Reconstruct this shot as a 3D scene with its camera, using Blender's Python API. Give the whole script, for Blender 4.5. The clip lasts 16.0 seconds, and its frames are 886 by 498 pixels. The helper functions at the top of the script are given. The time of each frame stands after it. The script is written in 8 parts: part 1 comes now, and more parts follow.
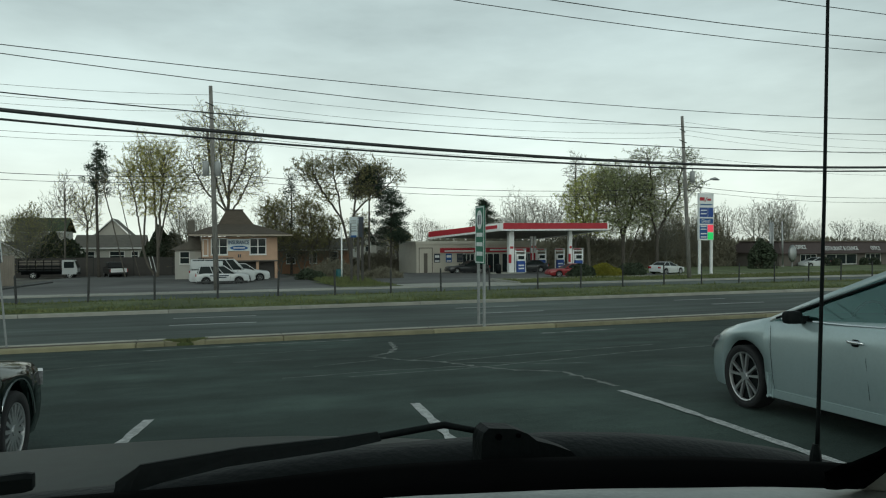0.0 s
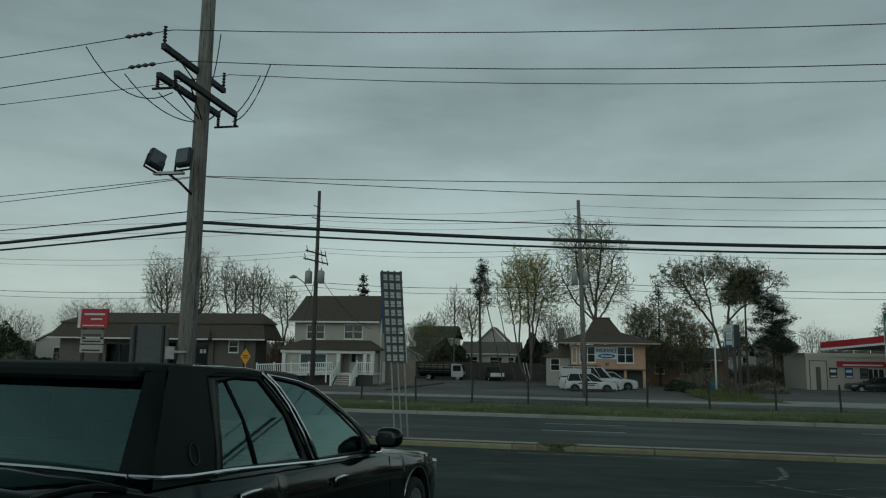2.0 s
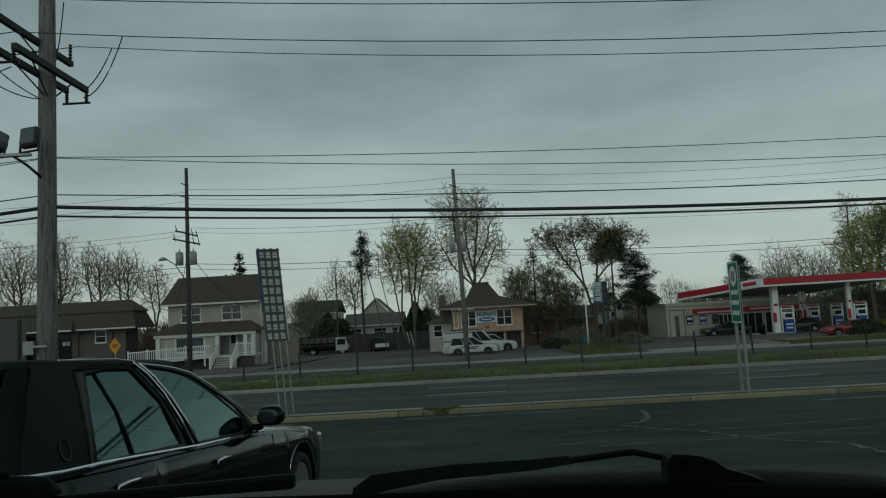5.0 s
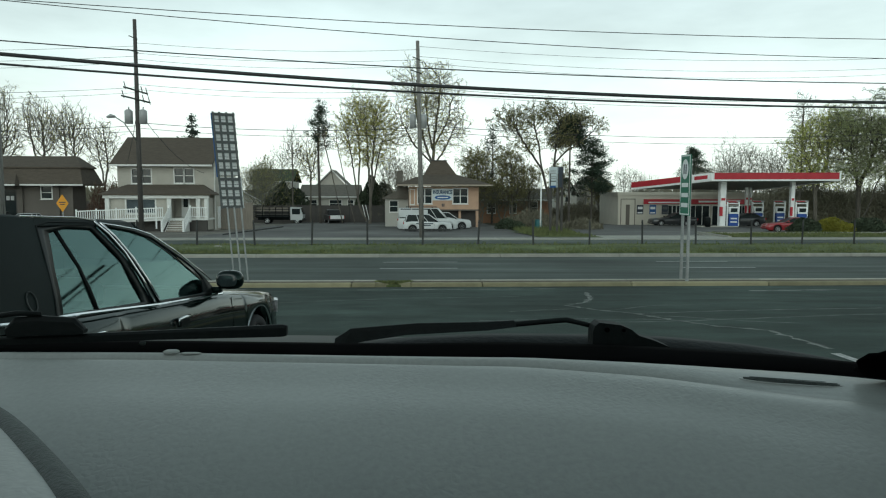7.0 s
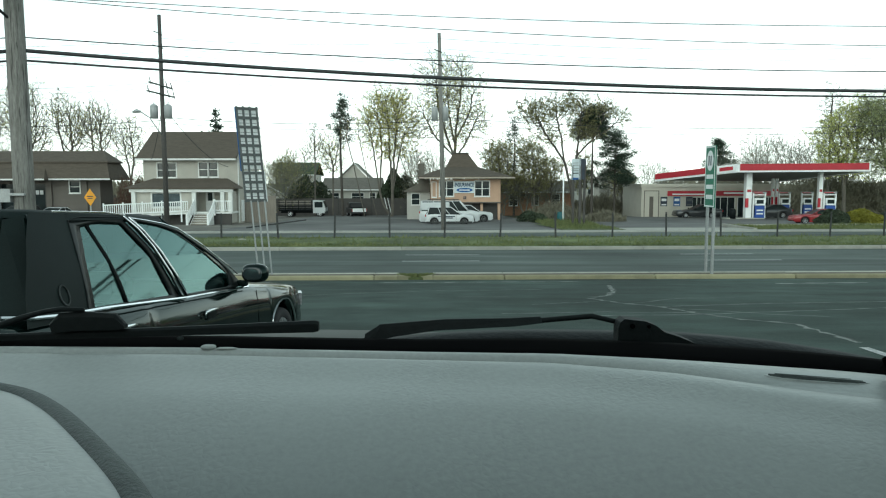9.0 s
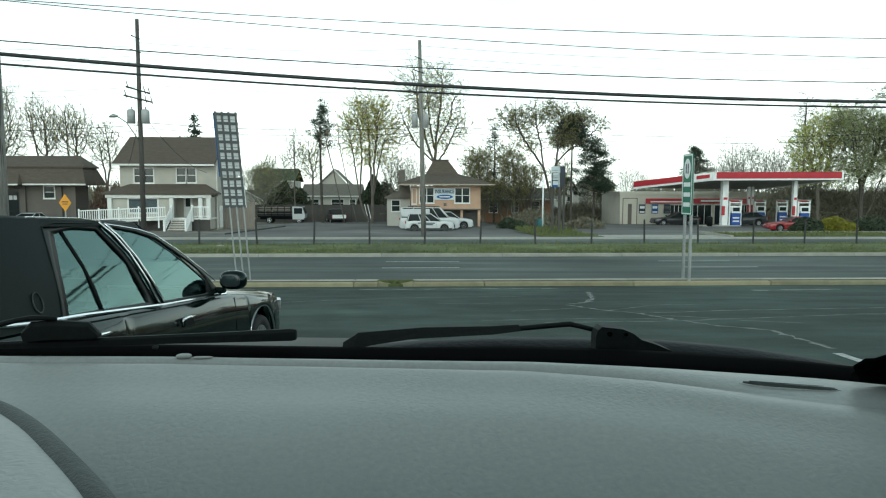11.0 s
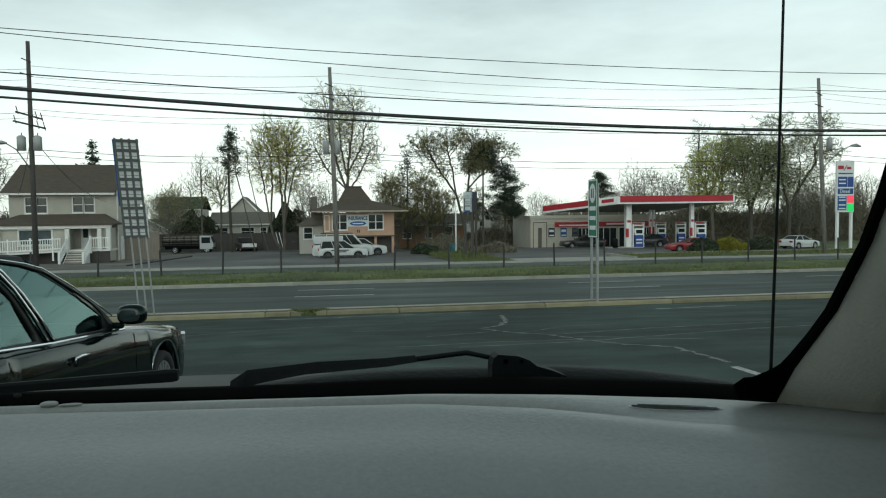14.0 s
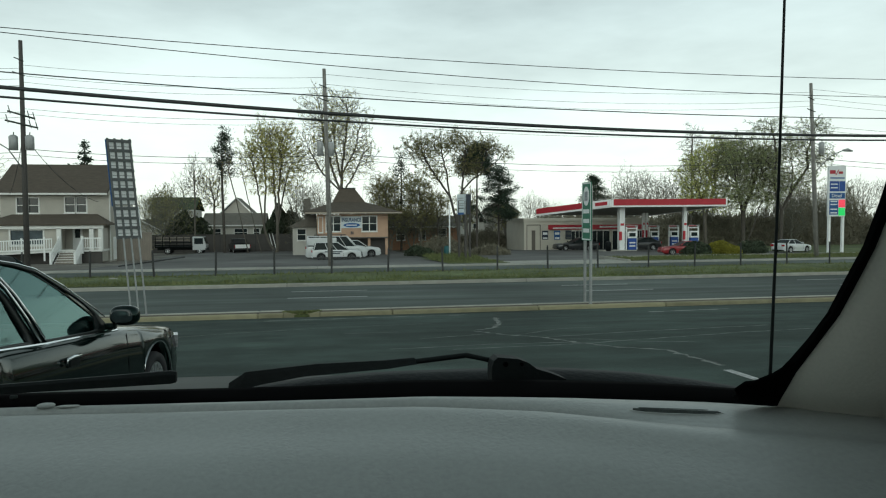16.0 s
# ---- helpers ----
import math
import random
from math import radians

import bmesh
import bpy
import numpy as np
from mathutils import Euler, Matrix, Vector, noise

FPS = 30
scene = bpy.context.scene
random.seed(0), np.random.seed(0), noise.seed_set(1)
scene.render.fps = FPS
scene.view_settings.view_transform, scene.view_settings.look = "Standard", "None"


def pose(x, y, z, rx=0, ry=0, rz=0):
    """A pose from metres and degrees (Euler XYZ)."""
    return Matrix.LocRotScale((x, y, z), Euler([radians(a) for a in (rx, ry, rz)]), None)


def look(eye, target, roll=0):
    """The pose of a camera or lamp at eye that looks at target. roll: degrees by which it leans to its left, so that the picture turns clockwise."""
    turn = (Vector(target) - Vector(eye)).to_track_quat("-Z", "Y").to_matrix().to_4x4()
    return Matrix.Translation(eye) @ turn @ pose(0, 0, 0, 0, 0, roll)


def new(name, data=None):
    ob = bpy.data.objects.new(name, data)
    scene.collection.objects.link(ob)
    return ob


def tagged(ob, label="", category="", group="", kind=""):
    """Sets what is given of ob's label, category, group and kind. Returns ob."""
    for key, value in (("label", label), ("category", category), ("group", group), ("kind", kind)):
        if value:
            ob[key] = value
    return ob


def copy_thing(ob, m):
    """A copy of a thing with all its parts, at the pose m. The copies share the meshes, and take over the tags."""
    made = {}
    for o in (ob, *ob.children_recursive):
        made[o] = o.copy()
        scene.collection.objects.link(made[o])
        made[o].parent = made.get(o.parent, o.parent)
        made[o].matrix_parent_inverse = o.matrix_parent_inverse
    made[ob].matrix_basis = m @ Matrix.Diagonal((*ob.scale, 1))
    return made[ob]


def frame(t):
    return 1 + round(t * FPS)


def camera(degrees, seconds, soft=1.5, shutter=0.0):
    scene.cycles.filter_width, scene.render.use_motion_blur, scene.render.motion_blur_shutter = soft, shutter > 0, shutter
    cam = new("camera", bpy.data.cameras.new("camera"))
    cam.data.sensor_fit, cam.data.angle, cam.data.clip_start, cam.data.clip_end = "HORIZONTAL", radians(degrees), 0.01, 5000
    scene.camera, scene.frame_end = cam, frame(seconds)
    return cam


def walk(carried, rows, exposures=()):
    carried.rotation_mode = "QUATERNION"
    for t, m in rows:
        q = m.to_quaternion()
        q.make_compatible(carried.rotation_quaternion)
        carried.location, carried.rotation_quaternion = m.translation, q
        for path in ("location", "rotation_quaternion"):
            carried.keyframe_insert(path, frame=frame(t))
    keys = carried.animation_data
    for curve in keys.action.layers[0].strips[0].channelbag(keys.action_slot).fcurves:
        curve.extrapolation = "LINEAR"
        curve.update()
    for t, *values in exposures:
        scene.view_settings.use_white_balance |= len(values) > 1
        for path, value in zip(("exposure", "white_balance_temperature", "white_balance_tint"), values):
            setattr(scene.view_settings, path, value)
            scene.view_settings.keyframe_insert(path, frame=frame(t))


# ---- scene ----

# camera: hand-held inside a parked van, turning and swaying
cam = camera(65.0, 16.0, soft=1.15)
PATH = [
    (0.0, -0.016, 0.249, 3.110, 89.28, 0.14, -19.14),
    (0.2, -0.018, 0.258, 3.110, 90.09, -0.38, -19.04),
    (0.5, -0.021, 0.271, 3.110, 89.88, 0.91, -13.91),
    (0.7, -0.037, 0.282, 3.106, 88.32, 0.64, -10.21),
    (1.0, -0.062, 0.299, 3.101, 88.01, -0.80, -2.27),
    (1.2, -0.049, 0.296, 3.099, 90.23, 1.08, 2.89),
    (1.5, -0.031, 0.293, 3.095, 93.88, -0.62, 6.84),
    (1.7, -0.038, 0.292, 3.086, 96.14, -3.63, 9.14),
    (2.0, -0.047, 0.291, 3.072, 98.02, -0.79, 10.28),
    (2.2, -0.029, 0.289, 3.075, 96.17, 2.27, 8.02),
    (2.5, -0.002, 0.285, 3.081, 97.30, 3.41, 6.57),
    (2.7, -0.009, 0.287, 3.081, 98.64, 2.30, 5.00),
    (3.0, -0.020, 0.292, 3.082, 99.81, 1.77, 3.51),
    (3.2, -0.015, 0.276, 3.081, 97.62, 1.49, 3.05),
    (5.3, 0.039, 0.112, 3.081, 95.41, 3.04, 0.50),
    (5.5, 0.044, 0.096, 3.081, 94.64, 0.35, -2.28),
    (5.8, 0.022, 0.112, 3.078, 88.01, 1.45, -1.45),
    (6.0, 0.006, 0.119, 3.076, 88.22, -0.91, -3.20),
    (6.2, 0.007, 0.083, 3.081, 88.28, -0.68, -3.14),
    (6.5, -0.005, 0.029, 3.087, 86.47, -0.79, -2.07),
    (7.0, 0.008, 0.017, 3.092, 85.21, -0.15, -2.78),
    (7.5, 0.001, 0.004, 3.098, 85.23, -0.44, -2.36),
    (8.0, 0.001, 0.001, 3.101, 84.10, -0.19, -1.47),
    (8.5, -0.001, -0.001, 3.102, 84.58, -0.13, -1.25),
    (9.0, 0.000, -0.000, 3.100, 84.60, 0.10, -1.00),
    (9.2, 0.000, -0.000, 3.100, 84.86, -0.22, -1.41),
    (11.3, 0.002, -0.000, 3.102, 85.28, 0.08, -2.85),
    (11.5, 0.002, -0.000, 3.102, 85.57, 0.82, -2.52),
    (12.0, 0.012, 0.006, 3.102, 86.55, 0.68, -4.47),
    (12.5, 0.023, 0.016, 3.119, 87.22, 0.37, -7.77),
    (13.0, 0.015, 0.008, 3.109, 87.34, -0.95, -7.41),
    (13.5, 0.021, 0.010, 3.109, 87.43, -0.69, -8.76),
    (14.0, 0.031, 0.015, 3.105, 87.26, 0.61, -9.71),
    (14.5, 0.037, 0.016, 3.109, 87.16, 1.39, -10.69),
    (15.0, 0.040, 0.016, 3.112, 87.94, 1.83, -11.01),
    (15.5, 0.034, 0.016, 3.107, 87.71, 1.32, -10.59),
    (16.0, 0.023, 0.019, 3.105, 87.43, 0.30, -10.23),
]
EXPOSURE = [(0.0, 0.40, 6430, -6), (0.3, 0.26, 6430, -6), (0.5, 0.14, 6430, -6), (0.65, 0.22, 6450, -6), (0.85, 0.5, 6500, -6), (1.0, 0.66, 6520, -6), (1.3, 0.35, 6270, -8), (1.5, -0.1, 6110, -10), (2.0, -0.42, 6090, -10), (3.0, -0.58, 6070, -10), (5.3, -0.56, 6170, -9), (5.6, -0.3, 6190, -9), (5.8, 0.05, 6270, -9), (6.1, 0.62, 6420, -6), (7.0, 0.72, 6310, -6), (8.0, 1.38, 6240, -8), (9.0, 1.36, 6220, -8), (11.5, 1.3, 6220, -8), (12.5, 0.84, 6330, -6), (16.0, 0.64, 6440, -5)]
walk(cam, [(r[0], pose(*r[1:])) for r in PATH], EXPOSURE)

# world: bright overcast sky
world = bpy.data.worlds.new("world")
scene.world = world
world.use_nodes = True
wn, wl = world.node_tree.nodes, world.node_tree.links
wn.clear()
w_out = wn.new("ShaderNodeOutputWorld")
w_bg = wn.new("ShaderNodeBackground")
w_sky = wn.new("ShaderNodeTexSky")
w_sky.sky_type = "NISHITA"
w_sky.sun_disc = False
w_sky.sun_elevation = radians(28)
w_sky.sun_rotation = radians(195)
w_co = wn.new("ShaderNodeTexCoord")
w_sep = wn.new("ShaderNodeSeparateXYZ")
w_ramp = wn.new("ShaderNodeValToRGB")
w_map = wn.new("ShaderNodeMapping")
w_map.inputs["Scale"].default_value = (1.3, 1.3, 5.0)
w_noise = wn.new("ShaderNodeTexNoise")
w_noise.inputs["Scale"].default_value = 1.3
w_noise.inputs["Detail"].default_value = 7
w_noise.inputs["Roughness"].default_value = 0.55
w_cl = wn.new("ShaderNodeMapRange")
w_cl.inputs["From Min"].default_value = 0.34
w_cl.inputs["From Max"].default_value = 0.68
w_cl.inputs["To Min"].default_value = 0.75
w_cl.inputs["To Max"].default_value = 1.23
w_mul = wn.new("ShaderNodeMix")
w_mul.data_type, w_mul.blend_type = "RGBA", "MULTIPLY"
w_mul.inputs[0].default_value = 1.0
w_mix = wn.new("ShaderNodeMix")
w_mix.data_type = "RGBA"
w_mix.inputs[0].default_value = 0.94
w_sc = wn.new("ShaderNodeMix")
w_sc.data_type, w_sc.blend_type = "RGBA", "MULTIPLY"
w_sc.inputs[0].default_value = 1.0
w_sc.inputs[7].default_value = (0.1, 0.1, 0.1, 1)
cr = w_ramp.color_ramp
cr.elements[0].position, cr.elements[0].color = 0.0, (0.97, 0.98, 0.945, 1)
cr.elements[1].position, cr.elements[1].color = 1.0, (0.16, 0.185, 0.20, 1)
for pos, col in ((0.07, (0.97, 0.985, 0.965, 1)), (0.16, (0.75, 0.80, 0.82, 1)), (0.28, (0.605, 0.665, 0.705, 1)), (0.42, (0.55, 0.615, 0.66, 1)), (0.62, (0.30, 0.34, 0.37, 1))):
    el = cr.elements.new(pos)
    el.color = col
wl.new(w_co.outputs["Generated"], w_sep.inputs[0])
wl.new(w_sep.outputs["Z"], w_ramp.inputs[0])
wl.new(w_co.outputs["Generated"], w_map.inputs[0])
wl.new(w_map.outputs[0], w_noise.inputs["Vector"])
wl.new(w_noise.outputs[0], w_cl.inputs[0])
wl.new(w_ramp.outputs[0], w_mul.inputs[6])
wl.new(w_cl.outputs[0], w_mul.inputs[7])
wl.new(w_sky.outputs[0], w_sc.inputs[6])
wl.new(w_sc.outputs[2], w_mix.inputs[6])
wl.new(w_mul.outputs[2], w_mix.inputs[7])
wl.new(w_mix.outputs[2], w_bg.inputs[0])
w_bg.inputs[1].default_value = 0.72
wl.new(w_bg.outputs[0], w_out.inputs[0])

sun = new("sun", bpy.data.lights.new("sun", "SUN"))
sun.data.energy = 0.42
sun.data.angle = radians(55)
sun.data.color = (1.0, 0.98, 0.95)
sun.matrix_world = look((-10, -40, 60), (6, 20, 27))


# ---- materials ----
def mat(name, col, rough=0.7, metal=0.0, var=0.15, scale=3.0, fine=40.0, bump=0.0, spec=0.5, col2=None, rand=0.0, coat=0.0, stretch=None, big=0.0, streak=None):
    """Principled material with two scales of colour variation and optional relief."""
    m = bpy.data.materials.new(name)
    m.use_nodes = True
    n, l = m.node_tree.nodes, m.node_tree.links
    b = n["Principled BSDF"]
    b.inputs["Roughness"].default_value = rough
    b.inputs["Metallic"].default_value = metal
    b.inputs["Specular IOR Level"].default_value = spec
    b.inputs["Coat Weight"].default_value = coat
    b.inputs["Coat Roughness"].default_value = 0.05
    tc = n.new("ShaderNodeTexCoord")
    mp = n.new("ShaderNodeMapping")
    if stretch:
        mp.inputs["Scale"].default_value = stretch
    l.new(tc.outputs["Object"], mp.inputs[0])
    n1 = n.new("ShaderNodeTexNoise")
    n1.inputs["Scale"].default_value = scale
    n1.inputs["Detail"].default_value = 6
    n2 = n.new("ShaderNodeTexNoise")
    n2.inputs["Scale"].default_value = fine
    n2.inputs["Detail"].default_value = 3
    l.new(mp.outputs[0], n1.inputs["Vector"])
    l.new(mp.outputs[0], n2.inputs["Vector"])
    ad = n.new("ShaderNodeMath")
    ad.operation = "ADD"
    hf = n.new("ShaderNodeMath")
    hf.operation = "MULTIPLY"
    hf.inputs[1].default_value = 0.5
    l.new(n1.outputs[0], ad.inputs[0])
    l.new(n2.outputs[0], ad.inputs[1])
    l.new(ad.outputs[0], hf.inputs[0])
    src = hf.outputs[0]
    if rand:
        oi = n.new("ShaderNodeObjectInfo")
        r1 = n.new("ShaderNodeMath")
        r1.operation = "MULTIPLY_ADD"
        r1.inputs[1].default_value = rand
        r1.inputs[2].default_value = -rand / 2
        l.new(oi.outputs["Random"], r1.inputs[0])
        r2 = n.new("ShaderNodeMath")
        r2.operation = "ADD"
        l.new(src, r2.inputs[0])
        l.new(r1.outputs[0], r2.inputs[1])
        src = r2.outputs[0]
    rp = n.new("ShaderNodeValToRGB")
    e = rp.color_ramp.elements
    c2 = col2 or tuple(min(1.0, c * (1 + var)) for c in col)
    c1 = tuple(c * (1 - var) for c in col)
    e[0].position, e[0].color = 0.34, (*c1, 1)
    e[1].position, e[1].color = 0.66, (*c2, 1)
    l.new(src, rp.inputs[0])
    colour = rp.outputs[0]
    if big:
        n3 = n.new("ShaderNodeTexNoise")
        n3.inputs["Scale"].default_value = big
        n3.inputs["Detail"].default_value = 4
        l.new(tc.outputs["Object"], n3.inputs["Vector"])
        mr = n.new("ShaderNodeMapRange")
        mr.inputs["From Min"].default_value, mr.inputs["From Max"].default_value = 0.35, 0.68
        mr.inputs["To Min"].default_value, mr.inputs["To Max"].default_value = 0.62, 1.28
        l.new(n3.outputs[0], mr.inputs[0])
        mx = n.new("ShaderNodeMix")
        mx.data_type, mx.blend_type = "RGBA", "MULTIPLY"
        mx.inputs[0].default_value = 1.0
        l.new(colour, mx.inputs[6])
        l.new(mr.outputs[0], mx.inputs[7])
        colour = mx.outputs[2]
    if streak:
        mp2 = n.new("ShaderNodeMapping")
        mp2.inputs["Scale"].default_value = streak
        n4 = n.new("ShaderNodeTexNoise")
        n4.inputs["Scale"].default_value = 1.0
        n4.inputs["Detail"].default_value = 7
        n4.inputs["Roughness"].default_value = 0.62
        mr4 = n.new("ShaderNodeMapRange")
        mr4.inputs["From Min"].default_value, mr4.inputs["From Max"].default_value = 0.4, 0.7
        mr4.inputs["To Min"].default_value, mr4.inputs["To Max"].default_value = 0.82, 1.5
        mx4 = n.new("ShaderNodeMix")
        mx4.data_type, mx4.blend_type = "RGBA", "MULTIPLY"
        mx4.inputs[0].default_value = 1.0
        l.new(tc.outputs["Object"], mp2.inputs[0])
        l.new(mp2.outputs[0], n4.inputs["Vector"])
        l.new(n4.outputs[0], mr4.inputs[0])
        l.new(colour, mx4.inputs[6])
        l.new(mr4.outputs[0], mx4.inputs[7])
        colour = mx4.outputs[2]
    l.new(colour, b.inputs["Base Color"])
    if bump:
        bp = n.new("ShaderNodeBump")
        bp.inputs["Strength"].default_value = bump
        bp.inputs["Distance"].default_value = 0.02
        l.new(n2.outputs[0], bp.inputs["Height"])
        l.new(bp.outputs[0], b.inputs["Normal"])
    return m


def glow(name, col, strength):
    m = mat(name, col, 0.4, var=0.05)
    b = m.node_tree.nodes["Principled BSDF"]
    b.inputs["Emission Color"].default_value = (*col, 1)
    b.inputs["Emission Strength"].default_value = strength
    return m


M = {}
M["lot"] = mat("lot_asphalt", (0.0455, 0.066, 0.0575), 0.92, var=0.34, spec=0.22, scale=1.2, fine=55, bump=0.35, big=0.14, streak=(0.22, 0.75, 1))
M["road"] = mat("road_asphalt", (0.095, 0.112, 0.103), 0.9, spec=0.25, var=0.14, scale=0.8, fine=60, bump=0.25, big=0.1, stretch=(0.3, 1, 1), streak=(0.06, 0.9, 1))
M["farlot"] = mat("worn_asphalt", (0.13, 0.13, 0.125), 0.9, var=0.16, scale=0.6, fine=30, big=0.12)
M["concrete"] = mat("concrete", (0.35, 0.345, 0.305), 0.85, var=0.2, scale=2, fine=40, bump=0.2, rand=0.25)
M["kerb"] = mat("kerb_concrete", (0.27, 0.25, 0.155), 0.85, var=0.25, scale=2.5, fine=45, bump=0.3, rand=0.25)
M["paint_white"] = mat("worn_white_paint", (0.50, 0.51, 0.50), 0.75, var=0.6, scale=14, fine=70, col2=(0.7, 0.71, 0.7))
M["paint_dull"] = mat("dull_lane_paint", (0.34, 0.35, 0.35), 0.75, var=0.25, scale=5, fine=60)
M["crack"] = mat("crack_filler", (0.20, 0.215, 0.20), 0.85, var=0.55, scale=6, fine=60)
M["tar"] = mat("tar_seam", (0.022, 0.024, 0.024), 0.6, var=0.2)
M["grass"] = mat("grass_soil", (0.085, 0.125, 0.042), 0.95, var=0.4, scale=1.3, fine=25, bump=0.5, col2=(0.16, 0.19, 0.07), big=0.25)
M["blade"] = mat("grass_blades", (0.10, 0.14, 0.042), 0.85, var=0.4, scale=0.6, fine=9, col2=(0.2, 0.215, 0.085))
M["soil"] = mat("brown_soil", (0.085, 0.07, 0.048), 0.95, var=0.35, scale=2, fine=30, bump=0.4)
M["far"] = mat("far_ground", (0.07, 0.075, 0.04), 0.95, var=0.35, scale=0.4, fine=4, big=0.05)
M["wood_pole"] = mat("weathered_pole", (0.215, 0.205, 0.18), 0.85, var=0.45, scale=6, fine=30, bump=0.6, stretch=(3, 3, 0.25), col2=(0.30, 0.29, 0.27))
M["wood_dark"] = mat("dark_pole", (0.075, 0.07, 0.065), 0.85, var=0.3, scale=5, fine=30, bump=0.4, stretch=(3, 3, 0.3))
M["arm"] = mat("treated_timber_arm", (0.045, 0.05, 0.045), 0.8, var=0.3, scale=8, fine=40)
M["cable"] = mat("black_cable", (0.03, 0.032, 0.033), 0.6, var=0.1)
M["galv"] = mat("galvanised_steel", (0.36, 0.37, 0.37), 0.5, 0.7, var=0.15, scale=4, fine=30)
M["transformer"] = mat("pale_grey_enamel", (0.36, 0.37, 0.37), 0.5, var=0.1)
M["steel_dark"] = mat("dark_steel", (0.05, 0.052, 0.052), 0.6, 0.4, var=0.2)
M["alum"] = mat("aluminium_panel", (0.83, 0.85, 0.85), 0.5, 0.0, var=0.12, scale=3)
M["sign_green"] = mat("green_sign", (0.012, 0.15, 0.085), 0.5, var=0.1)
M["sign_blue"] = mat("blue_sign", (0.015, 0.09, 0.28), 0.45, var=0.1)
M["sign_white"] = mat("white_sign", (0.75, 0.77, 0.77), 0.5, var=0.06)
M["sign_yellow"] = mat("amber_sign", (0.75, 0.33, 0.02), 0.5, var=0.08)
M["red"] = mat("red_panel", (0.42, 0.02, 0.035), 0.45, var=0.12, scale=1.2)
# dark enough to take in the shadows between the highway sign's bars
M["sign_grey"] = mat("dark_sign_steel", (0.10, 0.108, 0.108), 0.7, var=0.2, scale=5)
M["white"] = mat("white_paint", (0.86, 0.87, 0.86), 0.6, var=0.07, scale=1.5)
M["trim"] = mat("white_trim", (0.72, 0.72, 0.69), 0.65, var=0.08, scale=2)
M["siding"] = mat("cream_siding", (0.45, 0.425, 0.375), 0.75, var=0.1, scale=1.5, fine=30)
M["tan"] = mat("tan_stucco", (0.50, 0.33, 0.23), 0.85, var=0.13, scale=1.2, fine=25)
M["brown_wall"] = mat("brown_stucco", (0.135, 0.12, 0.105), 0.85, var=0.14, scale=1.0, fine=25)
M["shingle"] = mat("brown_shingles", (0.092, 0.075, 0.058), 0.9, var=0.22, scale=2.0, fine=14, bump=0.5, stretch=(1, 1, 4))
M["shingle_grey"] = mat("grey_shingles", (0.14, 0.13, 0.11), 0.9, var=0.2, scale=2, fine=14, bump=0.4)
M["gaswall"] = mat("beige_block_wall", (0.52, 0.49, 0.42), 0.8, var=0.08, scale=1)
M["glass"] = mat("window_glass", (0.022, 0.03, 0.032), 0.08, var=0.2, spec=0.5)
M["glass_lit"] = mat("shop_glass", (0.08, 0.10, 0.11), 0.08, var=0.4, scale=1.2, spec=0.9)
M["door_dark"] = mat("dark_door", (0.06, 0.055, 0.05), 0.6, var=0.15)
M["fence"] = mat("weathered_board", (0.25, 0.22, 0.185), 0.9, var=0.2, scale=3, fine=25, stretch=(4, 4, 0.4))
M["bark"] = mat("grey_bark", (0.125, 0.112, 0.094), 0.9, var=0.35, scale=3, fine=18, bump=0.5, stretch=(2, 2, 0.5))
M["bark_dark"] = mat("dark_bark", (0.075, 0.066, 0.056), 0.9, var=0.3, scale=3, fine=18, bump=0.5)
M["bark_pale"] = mat("pale_grey_twigs", (0.165, 0.162, 0.132), 0.9, var=0.3, scale=0.8)
M["bud"] = mat("pale_spring_leaves", (0.50, 0.47, 0.13), 0.7, var=0.3, scale=0.5, fine=4)
M["bud_brown"] = mat("brown_buds", (0.19, 0.155, 0.075), 0.8, var=0.3, scale=0.5, fine=4)
M["leaf_green"] = mat("fresh_leaves", (0.50, 0.52, 0.15), 0.7, var=0.35, scale=0.5, fine=4)
M["leaf_olive"] = mat("olive_spring_leaves", (0.25, 0.235, 0.105), 0.75, var=0.35, scale=0.4, fine=4)
M["leaf_grey"] = mat("grey_green_leaves", (0.34, 0.375, 0.185), 0.75, var=0.3, scale=0.5, fine=4)
M["needle"] = mat("pine_needles", (0.042, 0.066, 0.042), 0.85, var=0.4, scale=0.7, fine=6)
M["hedge"] = mat("dark_hedge", (0.045, 0.062, 0.035), 0.85, var=0.4, scale=1, fine=8)
M["forsythia"] = mat("yellow_blossom", (0.29, 0.275, 0.045), 0.75, var=0.3, scale=1.5, fine=9)
M["brush"] = mat("bare_brush", (0.185, 0.172, 0.125), 0.9, var=0.35, scale=1, fine=8)
M["red_brush"] = mat("reddish_brush", (0.13, 0.075, 0.055), 0.9, var=0.35, scale=1, fine=8)
for leaf_ in ("bud", "bud_brown", "leaf_green", "leaf_grey", "leaf_olive", "forsythia"):
    # thin leaves let some of the sky's light through
    l_n, l_l = M[leaf_].node_tree.nodes, M[leaf_].node_tree.links
    l_t, l_m = l_n.new("ShaderNodeBsdfTranslucent"), l_n.new("ShaderNodeMixShader")
    l_m.inputs[0].default_value = 0.45
    l_l.new(l_n["Principled BSDF"].inputs["Base Color"].links[0].from_socket, l_t.inputs[0])
    l_l.new(l_n["Principled BSDF"].outputs[0], l_m.inputs[1])
    l_l.new(l_t.outputs[0], l_m.inputs[2])
    l_l.new(l_m.outputs[0], l_n["Material Output"].inputs[0])
M["tyre"] = mat("tyre_rubber", (0.018, 0.018, 0.019), 0.85, var=0.2)
